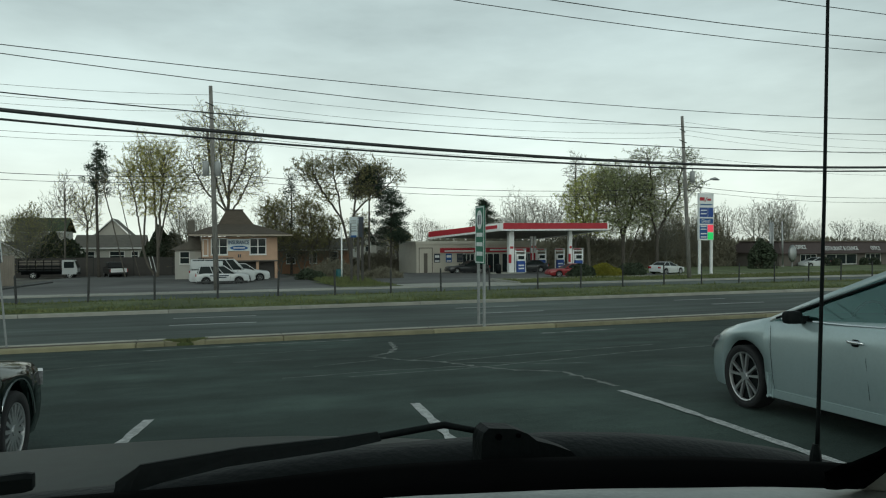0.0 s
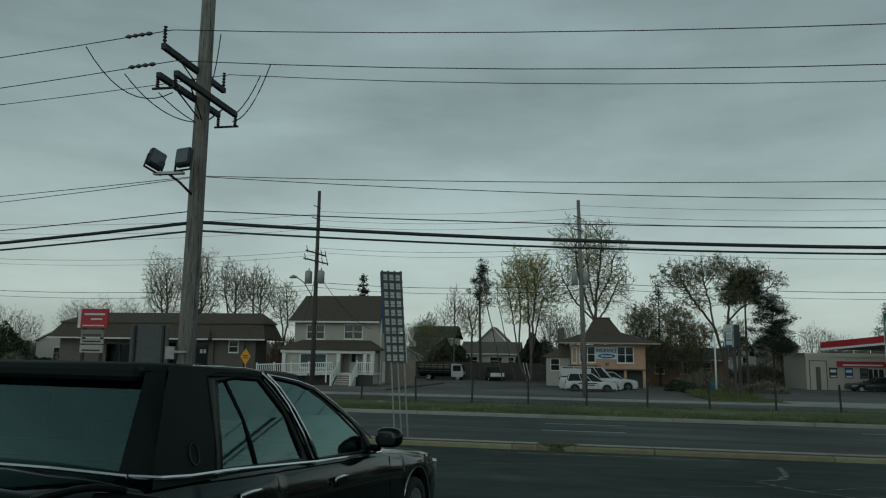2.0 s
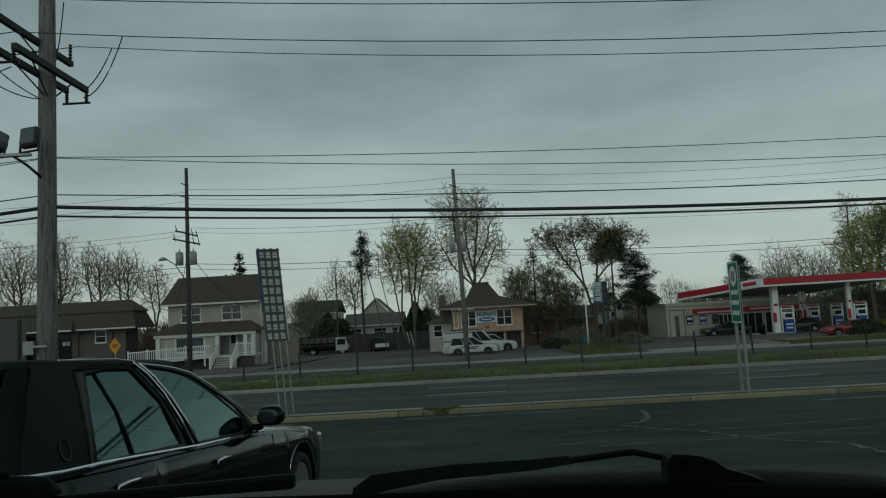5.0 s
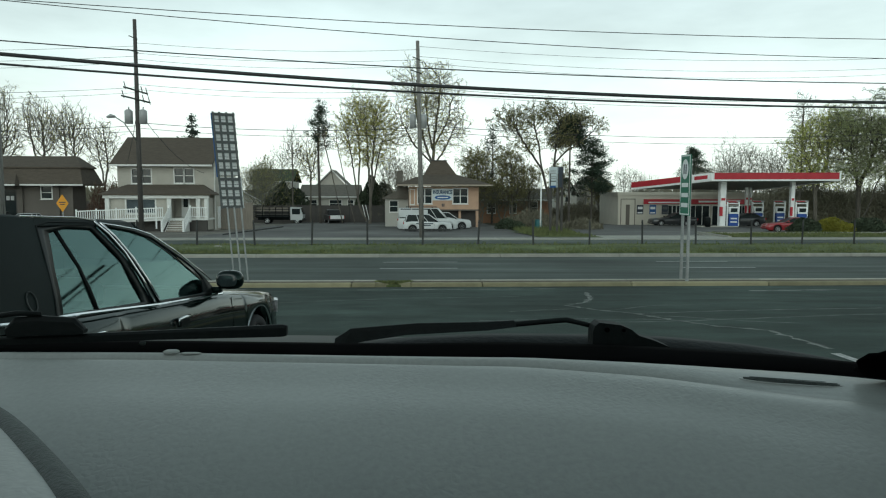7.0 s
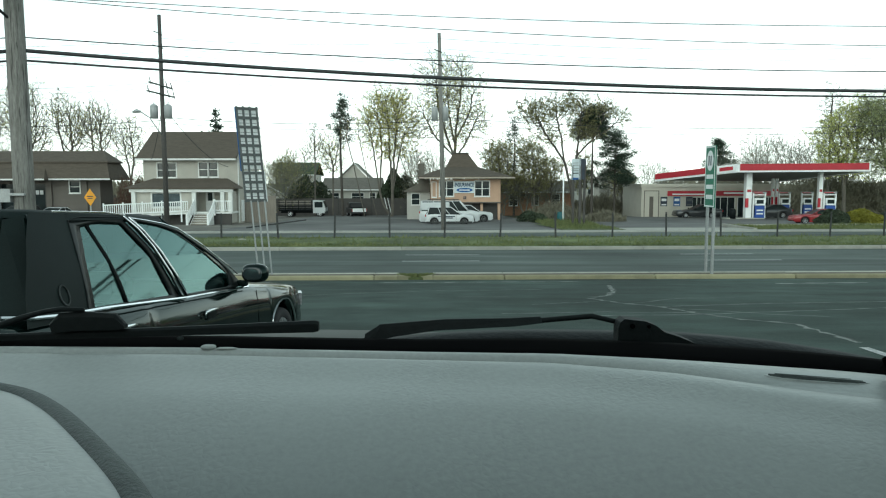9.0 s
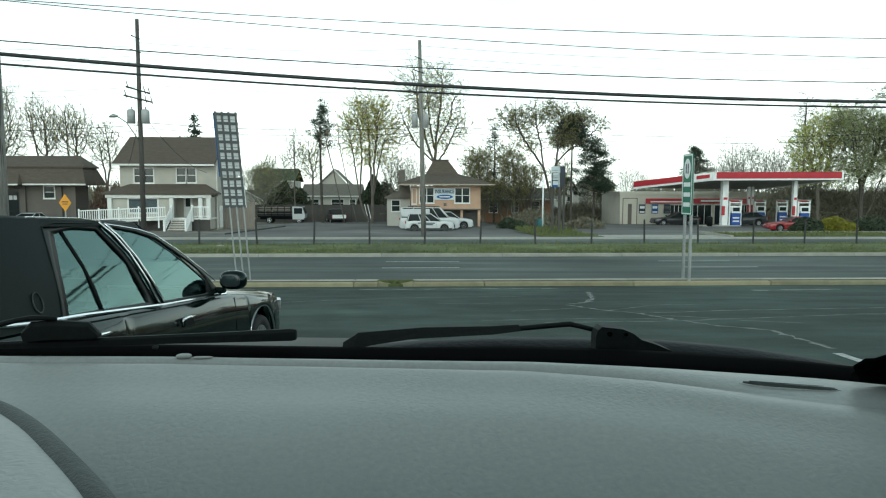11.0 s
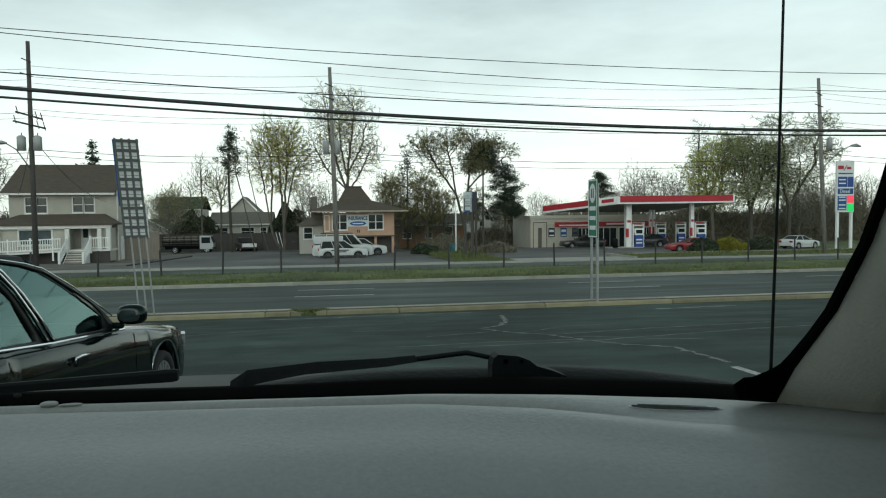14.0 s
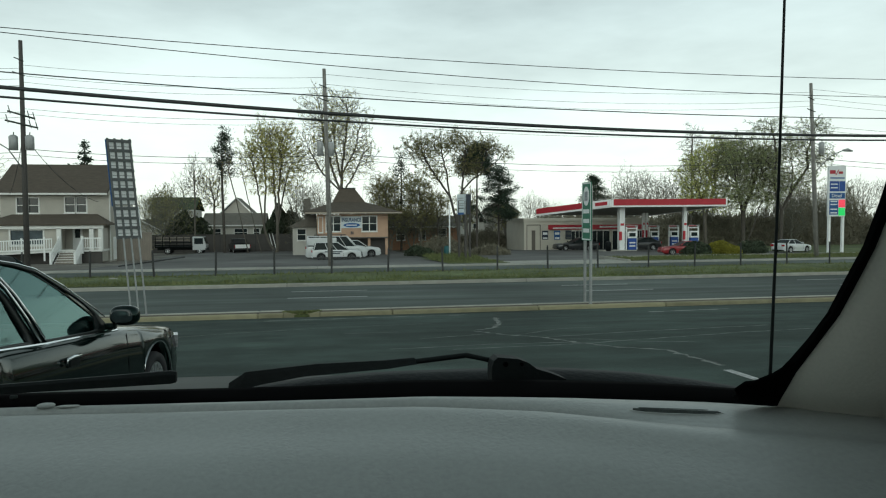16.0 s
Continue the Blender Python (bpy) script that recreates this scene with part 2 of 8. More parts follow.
M["rim"] = mat("alloy_rim", (0.55, 0.56, 0.57), 0.32, 0.8, var=0.06)
M["rim_dull"] = mat("dull_wheel_cover", (0.22, 0.225, 0.225), 0.5, 0.3, var=0.1)
M["chrome"] = mat("chrome", (0.78, 0.79, 0.8), 0.12, 1.0, var=0.03)
M["car_black"] = mat("black_car_paint", (0.0018, 0.005, 0.0045), 0.08, var=0.2, spec=0.3, coat=0.0)
M["car_black"].node_tree.nodes["Principled BSDF"].inputs["Specular Tint"].default_value = (0.72, 1.0, 0.93, 1)
M["vinyl"] = mat("black_vinyl_roof", (0.009, 0.0145, 0.014), 0.55, var=0.25, scale=3, fine=160, bump=0.05, spec=0.1)
M["door_black"] = mat("black_window_frame", (0.0035, 0.006, 0.0057), 0.35, var=0.2, spec=0.2)
M["emblem"] = mat("dull_metal_emblem", (0.045, 0.05, 0.05), 0.5, 0.5, var=0.1)
M["car_silver"] = mat("pale_silver_paint", (0.40, 0.49, 0.495), 0.3, 0.35, var=0.05, coat=0.7)
M["car_white"] = mat("white_car_paint", (0.60, 0.62, 0.62), 0.3, var=0.04, coat=0.5)
M["car_red"] = mat("red_car_paint", (0.28, 0.02, 0.025), 0.3, var=0.08, coat=0.6)
M["car_dark"] = mat("dark_car_paint", (0.02, 0.022, 0.024), 0.3, var=0.1, coat=0.6)


def see_through(name, tint, gloss_col=(0.9, 0.95, 0.95)):
    """Thin tinted glass: light passes through, and it mirrors more at grazing angles."""
    m = bpy.data.materials.new(name)
    m.use_nodes = True
    n, l = m.node_tree.nodes, m.node_tree.links
    n.remove(n["Principled BSDF"])
    tr, gl, mx, fr = n.new("ShaderNodeBsdfTransparent"), n.new("ShaderNodeBsdfGlossy"), n.new("ShaderNodeMixShader"), n.new("ShaderNodeFresnel")
    tr.inputs[0].default_value = (*tint, 1)
    gl.inputs[0].default_value = (*gloss_col, 1)
    gl.inputs["Roughness"].default_value = 0.03
    fr.inputs[0].default_value = 2.05
    l.new(fr.outputs[0], mx.inputs[0])
    l.new(tr.outputs[0], mx.inputs[1])
    l.new(gl.outputs[0], mx.inputs[2])
    l.new(mx.outputs[0], n["Material Output"].inputs[0])
    return m


M["car_glass"] = see_through("tinted_car_glass", (0.24, 0.40, 0.38), (0.60, 0.90, 0.86))
M["roof_edge"] = mat("dark_brown_fascia", (0.075, 0.055, 0.052), 0.8, var=0.15)
M["far_glass"] = mat("far_car_glass", (0.014, 0.02, 0.02), 0.35, var=0.15, spec=0.15)
M["cloth"] = mat("grey_seat_cloth", (0.13, 0.14, 0.14), 0.9, var=0.12, scale=8)
M["black"] = mat("black_plastic", (0.0065, 0.009, 0.0092), 0.6, spec=0.14, var=0.2, fine=120, bump=0.1)
M["lamp_red"] = mat("red_lamp_lens", (0.35, 0.015, 0.02), 0.2, var=0.1, spec=0.8)
M["lamp_smoke"] = mat("smoked_lamp_lens", (0.36, 0.36, 0.37), 0.08, var=0.4, scale=12, spec=0.8)
M["lamp_clear"] = mat("clear_lamp_lens", (0.5, 0.52, 0.53), 0.1, var=0.1, spec=0.8)
M["dash"] = mat("grey_dash_vinyl", (0.325, 0.342, 0.328), 0.40, var=0.10, scale=4, fine=180, bump=0.012, spec=0.42)
# moulded leather grain of the dashboard
g_n, g_l = M["dash"].node_tree.nodes, M["dash"].node_tree.links
g_co, g_vo, g_bp = g_n.new("ShaderNodeTexCoord"), g_n.new("ShaderNodeTexVoronoi"), g_n.new("ShaderNodeBump")
g_vo.feature = "DISTANCE_TO_EDGE"
g_vo.inputs["Scale"].default_value = 125
g_wn, g_add, g_pn, g_pr, g_mul = g_n.new("ShaderNodeTexNoise"), g_n.new("ShaderNodeMixRGB"), g_n.new("ShaderNodeTexNoise"), g_n.new("ShaderNodeMapRange"), g_n.new("ShaderNodeMath")
g_wn.inputs["Scale"].default_value = 60
g_add.blend_type = "ADD"
g_add.inputs[0].default_value = 0.012
g_pn.inputs["Scale"].default_value = 7
g_pn.inputs["Detail"].default_value = 3
for k_, v_ in (("From Min", 0.42), ("From Max", 0.66), ("To Min", 0.12), ("To Max", 1.0)):
    g_pr.inputs[k_].default_value = v_
g_mul.operation = "MULTIPLY"
g_bp.inputs["Strength"].default_value = 0.5
g_bp.inputs["Distance"].default_value = 0.0018
g_l.new(g_co.outputs["Object"], g_wn.inputs["Vector"])
g_l.new(g_co.outputs["Object"], g_pn.inputs["Vector"])
g_l.new(g_co.outputs["Object"], g_add.inputs[1])
g_l.new(g_wn.outputs["Color"], g_add.inputs[2])
g_l.new(g_add.outputs[0], g_vo.inputs["Vector"])
g_l.new(g_pn.outputs[0], g_pr.inputs[0])
g_l.new(g_vo.outputs["Distance"], g_mul.inputs[0])
g_l.new(g_pr.outputs[0], g_mul.inputs[1])
g_l.new(g_mul.outputs[0], g_bp.inputs["Height"])
for lk in list(g_n["Principled BSDF"].inputs["Normal"].links):
    g_l.new(lk.from_socket, g_bp.inputs["Normal"])
g_l.new(g_bp.outputs[0], g_n["Principled BSDF"].inputs["Normal"])
M["dash_dark"] = mat("dark_dash_trim", (0.024, 0.03, 0.029), 0.75, var=0.12, fine=300, bump=0.05, spec=0.2)
M["hood_lip"] = mat("dark_padded_lip", (0.075, 0.088, 0.084), 0.6, var=0.2, scale=30, fine=300, bump=0.25, spec=0.3)
M["pillar"] = mat("beige_pillar_trim", (0.55, 0.545, 0.49), 0.75, var=0.05, scale=6, fine=260, bump=0.12)
M["headliner"] = mat("headliner_cloth", (0.30, 0.29, 0.27), 0.95, var=0.06)
M["hood"] = mat("dark_hood_paint", (0.005, 0.012, 0.0102), 0.45, var=0.5, scale=3, spec=0.09)
M["cowl"] = mat("matt_black_cowl", (0.0015, 0.0016, 0.0017), 0.95, var=0.2, spec=0.03)
M["pump_blue"] = mat("blue_pump_panel", (0.02, 0.07, 0.30), 0.45, var=0.2, scale=6)
M["screen_red"] = glow("red_led_price", (0.75, 0.05, 0.09), 0.45)
M["screen_green"] = glow("green_led_price", (0.04, 0.55, 0.12), 0.4)
M["terracotta"] = mat("orange_siding", (0.30, 0.165, 0.10), 0.85, var=0.12)
M["light_house"] = mat("pale_house_wall", (0.47, 0.46, 0.42), 0.8, var=0.08, scale=1)
M["green_roof"] = mat("mossy_dark_roof", (0.05, 0.07, 0.035), 0.9, var=0.25, scale=1)
M["insul"] = mat("porcelain_insulator", (0.05, 0.045, 0.045), 0.3, var=0.1)
M["teal"] = mat("teal_plastic", (0.02, 0.11, 0.12), 0.5, var=0.1)
M["soffit"] = mat("pale_brown_fascia", (0.36, 0.31, 0.25), 0.8, var=0.12)
M["gravel"] = mat("pale_gravel_yard", (0.17, 0.16, 0.138), 0.95, var=0.3, scale=1.5, fine=30, bump=0.3, big=0.2)
M["sign_pale"] = mat("pale_sign_face", (0.62, 0.68, 0.70), 0.5, var=0.08)
M["text_navy"] = mat("navy_lettering", (0.02, 0.06, 0.13), 0.6, var=0.05)
M["text_dark"] = mat("dark_lettering", (0.03, 0.04, 0.06), 0.6, var=0.05)


# ---- mesh helpers ----
def shade(me, smooth):
    if smooth:
        me.polygons.foreach_set("use_smooth", [True] * len(me.polygons))


def part(name, bm, material, parent=None, label="", smooth=False):
    """Link a bmesh as one mesh object, under a thing or a part."""
    me = bpy.data.meshes.new(name)
    bmesh.ops.recalc_face_normals(bm, faces=bm.faces)
    bm.to_mesh(me)
    bm.free()
    shade(me, smooth)
    me.materials.append(M[material] if isinstance(material, str) else material)
    ob = new(name, me)
    if parent is not None:
        ob.parent = parent
    if label:
        ob["label"] = label
    return ob


def share(name, me, parent, m):
    """Another object on the same mesh data."""
    ob = new(name, me)
    ob.parent = parent
    ob.matrix_basis = m
    return ob


def thing(name, m, label, category, group="", kind=""):
    ob = new(name)
    ob.empty_display_size = 0.1
    ob.matrix_world = m
    return tagged(ob, label, category, group, kind)


def box(bm, x0, y0, z0, x1, y1, z1, bev=0.0):
    r = bmesh.ops.create_cube(bm, size=1.0)
    vs = r["verts"]
    for v in vs:
        v.co = Vector(((x0 + x1) / 2 + v.co.x * (x1 - x0), (y0 + y1) / 2 + v.co.y * (y1 - y0), (z0 + z1) / 2 + v.co.z * (z1 - z0)))
    if bev > 0:
        es = {e for v in vs for e in v.link_edges}
        bmesh.ops.bevel(bm, geom=list(es), offset=bev, segments=1, affect="EDGES")
    return bm


def boxes(*rows, bev=0.0):
    bm = bmesh.new()
    for r in rows:
        box(bm, *r, bev=bev)
    return bm


def tube(bm, pts, radii, n=8, cap=True):
    """A tube through points with a radius at each."""
    rings = []
    pts = [Vector(p) for p in pts]
    for i, p in enumerate(pts):
        d = (pts[min(i + 1, len(pts) - 1)] - pts[max(i - 1, 0)]).normalized()
        up = Vector((0, 0, 1)) if abs(d.z) < 0.9 else Vector((1, 0, 0))
        a = d.cross(up).normalized()
        b = d.cross(a)
        r = radii[i] if hasattr(radii, "__len__") else radii
        rings.append([bm.verts.new(p + (a * math.cos(2 * math.pi * k / n) + b * math.sin(2 * math.pi * k / n)) * r) for k in range(n)])
    for r0, r1 in zip(rings, rings[1:]):
        for k in range(n):
            bm.faces.new((r0[k], r0[(k + 1) % n], r1[(k + 1) % n], r1[k]))
    if cap:
        bm.faces.new(rings[0][::-1])
        bm.faces.new(rings[-1])
    return bm


def rod(p0, p1, r0, r1=None, n=8):
    return tube(bmesh.new(), [p0, p1], [r0, r0 if r1 is None else r1], n)


def prism(bm, outline, y0, y1):
    """A solid from an outline in x and z, between two depths."""
    a = [bm.verts.new((x, y0, z)) for x, z in outline]
    b = [bm.verts.new((x, y1, z)) for x, z in outline]
    n = len(a)
    bm.faces.new(a)
    bm.faces.new(b[::-1])
    for i in range(n):
        bm.faces.new((a[i], b[i], b[(i + 1) % n], a[(i + 1) % n]))
    return bm


def prism_x(bm, outline, x0, x1):
    """A solid from an outline in y and z, between two x."""
    a = [bm.verts.new((x0, y, z)) for y, z in outline]
    b = [bm.verts.new((x1, y, z)) for y, z in outline]
    n = len(a)
    bm.faces.new(a)
    bm.faces.new(b[::-1])
    for i in range(n):
        bm.faces.new((a[i], b[i], b[(i + 1) % n], a[(i + 1) % n]))
    return bm


def loft(bm, sections, closed=False, cap=False):
    rows = [[bm.verts.new(p) for p in s] for s in sections]
    for a, b in zip(rows, rows[1:]):
        m = len(a)
        for k in range(m if closed else m - 1):
            bm.faces.new((a[k], a[(k + 1) % m], b[(k + 1) % m], b[k]))
    if cap:
        bm.faces.new(rows[0])
        bm.faces.new(rows[-1][::-1])
    return bm


def slab(bm, corners, thick):
    """A plate of some thickness below the four or more corners given."""
    top = [bm.verts.new(c) for c in corners]
    low = [bm.verts.new((c[0], c[1], c[2] - thick)) for c in corners]
    bm.faces.new(top)
    bm.faces.new(low[::-1])
    n = len(top)
    for i in range(n):
        bm.faces.new((top[i], low[i], low[(i + 1) % n], top[(i + 1) % n]))
    return bm


def lettering(text, size, m, parent, material, name="lettering", squeeze=1.0, bold=0.0):
    """Words as a mesh, in the local x and y of the pose m."""
    cu = bpy.data.curves.new(name, "FONT")
    cu.body, cu.size, cu.extrude, cu.offset = text, size, 0.006, bold
    cu.align_x, cu.align_y = "CENTER", "CENTER"
    tmp = new("tmp", cu)
    me = bpy.data.meshes.new_from_object(tmp)
    bpy.data.objects.remove(tmp)
    me.materials.clear()
    me.materials.append(M[material])
    ob = new(name, me)
    ob.parent = parent
    ob.matrix_basis = m @ Matrix.Diagonal((squeeze, 1, 1, 1))
    return ob


def lerp_table(y, ys, zs):
    return float(np.interp(y, ys, zs))


LOT_Y, LOT_Z = (-30, 0, 6.7, 14, 22.2, 23.2), (3.0, 1.62, 1.27, 0.72, 0.0, 0.0)
FAR_Y, FAR_Z = (22, 46, 62, 70, 88, 130, 900), (0.0, 0.0, -0.52, -0.6, -1.1, -1.3, -1.5)


def ground_z(y):
    return lerp_table(y, LOT_Y, LOT_Z) if y < 22.2 else lerp_table(y, FAR_Y, FAR_Z)


# ---- ground ----
def sheet(x0, x1, ys, lift=0.0, nx=8):
    bm = bmesh.new()
    loft(bm, [[(x0 + (x1 - x0) * i / nx, y, ground_z(y) + lift) for i in range(nx + 1)] for y in ys])
    return bm


tagged(part("ground", sheet(-900, 900, (-60, -30, 0, 6.7, 14, 22.2, 23.2, 46, 62, 70, 88, 130, 300, 900), -0.06, 24), "far", smooth=False), "rough brown and green open ground under everything", "ground", kind="structure")
tagged(part("parking_lot", sheet(-70, 70, [-28 + 1.4 * i for i in range(36)] + [22.22], 0.0, 30), "lot"), "dark worn asphalt parking lot sloping down to the road", "parking lot", kind="structure")
tagged(part("road", sheet(-160, 160, (22.9, 26, 29, 32.25), 0.0, 30), "road"), "grey two-lane asphalt carriageway", "road", kind="structure")
tagged(part("far_road", sheet(-160, 160, (37.6, 40, 43.6), 0.0, 30), "road"), "far asphalt carriageway behind the grass median", "road", kind="structure")


def fix(ob):
    """Parts were shaped in world places: bring them under the thing's base."""
    back = ob.matrix_world.inverted()
    for c in ob.children:
        c.matrix_basis = back @ c.matrix_basis
    return ob


# near divider: two rows of kerb stones with soil between, and a grassy gap
def kerb_stone(x0, x1, y0, y1, z1, bev=0.02, z0=-0.06, tint="kerb"):
    bm = bmesh.new()
    box(bm, x0 + 0.008, y0, z0, x1 - 0.008, y1, z1, bev=bev)
    return bm


divider = thing("divider", pose(0, 22.6, 0), "low concrete divider with yellowed kerb stones between lot and road", "kerb", kind="structure")
xs = [-1.84 - 4.7 * i for i in range(12, 0, -1)] + [-1.84, -1.05]
xs2 = [0.05, 2.37, 7.27, 11.84] + [11.84 + 4.7 * i for i in range(1, 12)]
for row in (xs, xs2):
    for a, b in zip(row, row[1:]):
        part("kerb_stone", kerb_stone(a, b, 22.2, 22.4, 0.14, 0.03), "kerb", divider)
        part("kerb_stone", kerb_stone(a, b, 22.8, 22.96, 0.15, 0.02), "concrete", divider)
bm = bmesh.new()
box(bm, -60, 22.42, -0.06, -1.05, 22.8, 0.12)
box(bm, 0.05, 22.42, -0.06, 65, 22.8, 0.12)
part("soil_strip", bm, "soil", divider)
for sx, x in ((1, -1.05), (-1, 0.05)):
    bm = bmesh.new()
    prism_x(bm, [(22.2, -0.06), (22.42, -0.06), (22.42, 0.16), (22.2, 0.16)], x, x)
    bm.clear()
    a = [(x, 22.2), (x, 22.42), (x + sx * 0.42, 22.72), (x + sx * 0.5, 22.6)]
    slab(bm, [(p[0], p[1], 0.15 if i < 2 else 0.05) for i, p in enumerate(a)], 0.2)
    part("kerb_end", bm, "kerb", divider)
part("gap_grass", boxes((-1.05, 22.45, -0.06, 0.05, 22.95, 0.05)), "grass", divider)
fix(divider)

median = thing("median", pose(0, 35, 0), "grass median with concrete kerb stones", "median", kind="structure")
for i in range(-12, 16):
    part("kerb_stone", kerb_stone(-1.38 + 5.65 * (i - 1), -1.38 + 5.65 * i, 32.25, 32.45, 0.15), "concrete", median)
bm = bmesh.new()
rnd = random.Random(5)
rows = []
for y, z in ((32.45, 0.12), (33.2, 0.2), (34.5, 0.27), (36, 0.27), (37.2, 0.2), (37.6, 0.06)):
    rows.append([(-160 + 2.0 * i, y, z + rnd.uniform(-0.03, 0.03)) for i in range(161)])
loft(bm, rows)
part("turf", bm, "grass", median)
fix(median)


def grass_blades(name, x0, x1, y0, y1, z, count, h0, h1, seed, label, tall=0.0):
    r = random.Random(seed)
    vs, fs = [], []
    for k in range(count):
        x, y = r.uniform(x0, x1), r.uniform(y0, y1)
        clump = 0.6 + 0.8 * noise.noise((x * 0.35, y * 0.8, seed))
        h = r.uniform(h0, h1) * max(0.4, clump + 0.5) + (tall if r.random() < 0.03 else 0)
        a, w = r.uniform(0, 6.28), r.uniform(0.02, 0.05)
        lx, ly = r.uniform(-0.5, 0.5) * h, r.uniform(-0.5, 0.5) * h
        i = len(vs)
        vs += [(x - w * math.cos(a), y - w * math.sin(a), z), (x + w * math.cos(a), y + w * math.sin(a), z), (x + lx, y + ly, z + h)]
        fs.append((i, i + 1, i + 2))
    me = bpy.data.meshes.new(name)
    me.from_pydata(vs, [], fs)
    me.materials.append(M["blade"])
    return tagged(new(name, me), label, "grass", kind="stuff")


grass_blades("grass", -30, 48, 32.5, 37.5, 0.18, 46000, 0.03, 0.11, 3, "short uneven spring grass on the median", 0.16)
grass_blades("grass", -1.1, 0.1, 22.5, 22.9, 0.04, 900, 0.05, 0.14, 4, "tuft of grass in the divider gap")

# far kerb and pavement
far_pave = thing("pavement", pose(0, 44.8, 0), "pale concrete pavement along the far road", "pavement", kind="structure")
for i in range(-30, 36):
    part("paving_slab", boxes((1.9 * i + 0.01, 43.6, -0.1, 1.9 * i + 1.89, 45.2, 0.05)), "concrete", far_pave)
fix(far_pave)


def yard(name, x0, x1, ys, lift, material, label, cat):
    tagged(part(name, sheet(x0, x1, ys, lift, 10), material), label, cat, kind="structure")


yard("yard", -120, -14.5, (45.2, 50, 56, 62, 70, 88, 110), 0.0, "gravel", "bare gravelly front yard", "yard")
yard("car_park", -14.5, 9.3, (45.2, 50, 56, 62, 70, 80, 92), 0.03, "farlot", "worn grey asphalt car park of the insurance office", "car park")
yard("forecourt", 12.5, 70, (46.5, 50, 56, 62, 70, 88, 100), 0.02, "farlot", "dark asphalt forecourt of the petrol station", "forecourt")
yard("apron", 12.8, 21.3, (45.2, 47, 48.6), 0.05, "concrete", "pale concrete driveway apron", "driveway")
yard("lawn", 8.6, 12.8, (45.2, 50, 54, 58.5), 0.07, "grass", "small grass island beside the driveway", "lawn")
yard("verge", 21.3, 130, (45.2, 48, 50.2), 0.07, "grass", "grass verge in front of the petrol station", "lawn")
yard("lawn", 46, 130, (50.2, 56, 62, 70, 88), 0.06, "grass", "lawn before the low shop building", "lawn")
grass_blades("grass", 8.7, 12.7, 45.4, 58, -0.12, 5000, 0.15, 0.28, 8, "mown grass on the island")
grass_blades("grass", 21.4, 60, 45.3, 50, -0.02, 12000, 0.1, 0.22, 9, "mown grass on the verge")
part("island_kerb", boxes((21.2, 45.2, -0.05, 21.42, 50.3, 0.14), (21.4, 50.2, -0.2, 58, 50.4, 0.1)), "concrete")
tagged(bpy.data.objects["island_kerb"], "pale concrete kerb round the forecourt verge", "kerb", kind="structure")

# lane and stall markings
lanes = thing("lane_marking", pose(0, 28, 0), "broken white lane lines on the road", "road marking", kind="structure")
for k in range(-5, 8):
    part("dash", boxes((-1.16 + 12.2 * k, 27.58, 0.0, 1.94 + 12.2 * k, 27.72, 0.006)), "paint_dull", lanes)
    part("dash", boxes((-1.1 + 12.0 * k, 30.02, 0.0, 2.1 + 12.0 * k, 30.12, 0.006)), "paint_dull", lanes)
fix(lanes)


def strip(bm, pts, width, lift=0.006):
    """A flat band of paint lying on the lot along points in plan."""
    pts = [Vector((p[0], p[1], 0)) for p in pts]
    fine = []
    for a, b in zip(pts, pts[1:]):
        k = max(1, int((b - a).length / 0.4))
        fine += [a.lerp(b, i / k) for i in range(k)]
    fine.append(pts[-1])
    rows = []
    for i, p in enumerate(fine):
        d = (fine[min(i + 1, len(fine) - 1)] - fine[max(i - 1, 0)]).normalized()
        nrm = Vector((-d.y, d.x, 0)) * (width[i % len(width)] if hasattr(width, "__len__") else width) / 2
        rows.append([tuple((q.x, q.y, ground_z(q.y) + lift)) for q in (p - nrm, p + nrm)])
    return loft(bm, rows)


def ragged(pts, amp, seed, step=0.22):
    """The same line with small wanderings."""
    rr, out_ = random.Random(seed), []
    for (ax, ay), (bx, by) in zip(pts, pts[1:]):
        k = max(1, int(math.hypot(bx - ax, by - ay) / step))
        out_ += [(ax + (bx - ax) * i / k + rr.uniform(-amp, amp), ay + (by - ay) * i / k + rr.uniform(-amp, amp)) for i in range(k)]
    return out_ + [pts[-1]]


stalls = thing("stall_marking", pose(0, 6, 1.3), "worn white parking stall lines on asphalt", "parking marking", kind="structure")
for x in (-5.8, -3.2, -0.58, 2.38, 5.04, 7.7, 10.4, 13.1):
    y1 = 8.55 - 0.12 * (x + 0.58)
    part("stall_line", strip(bmesh.new(), ragged([(x, y1), (x - 0.13 * 5.6, y1 - 5.6)], 0.003, int(x * 10), 0.2), [0.115, 0.108, 0.12, 0.11, 0.118, 0.085, 0.12, 0.113, 0.118, 0.06, 0.115]), "paint_white", stalls)
fix(stalls)

cracks = thing("pavement_crack", pose(4, 13, 0.8), "pale filled cracks across the parking lot", "crack", kind="structure")
wv = [0.05, 0.12, 0.04, 0.15, 0.07, 0.02, 0.13, 0.06, 0.03, 0.17, 0.08]
C1 = [(4.89, 18.9), (4.47, 16.9), (4.3, 16.2), (3.88, 15.07), (3.44, 14.7)]
C2 = [(3.3, 14.4), (3.68, 13.3), (4.21, 12.68), (4.46, 11.54), (4.78, 10.74), (5.39, 10.02), (5.29, 9.24), (5.22, 8.25)]


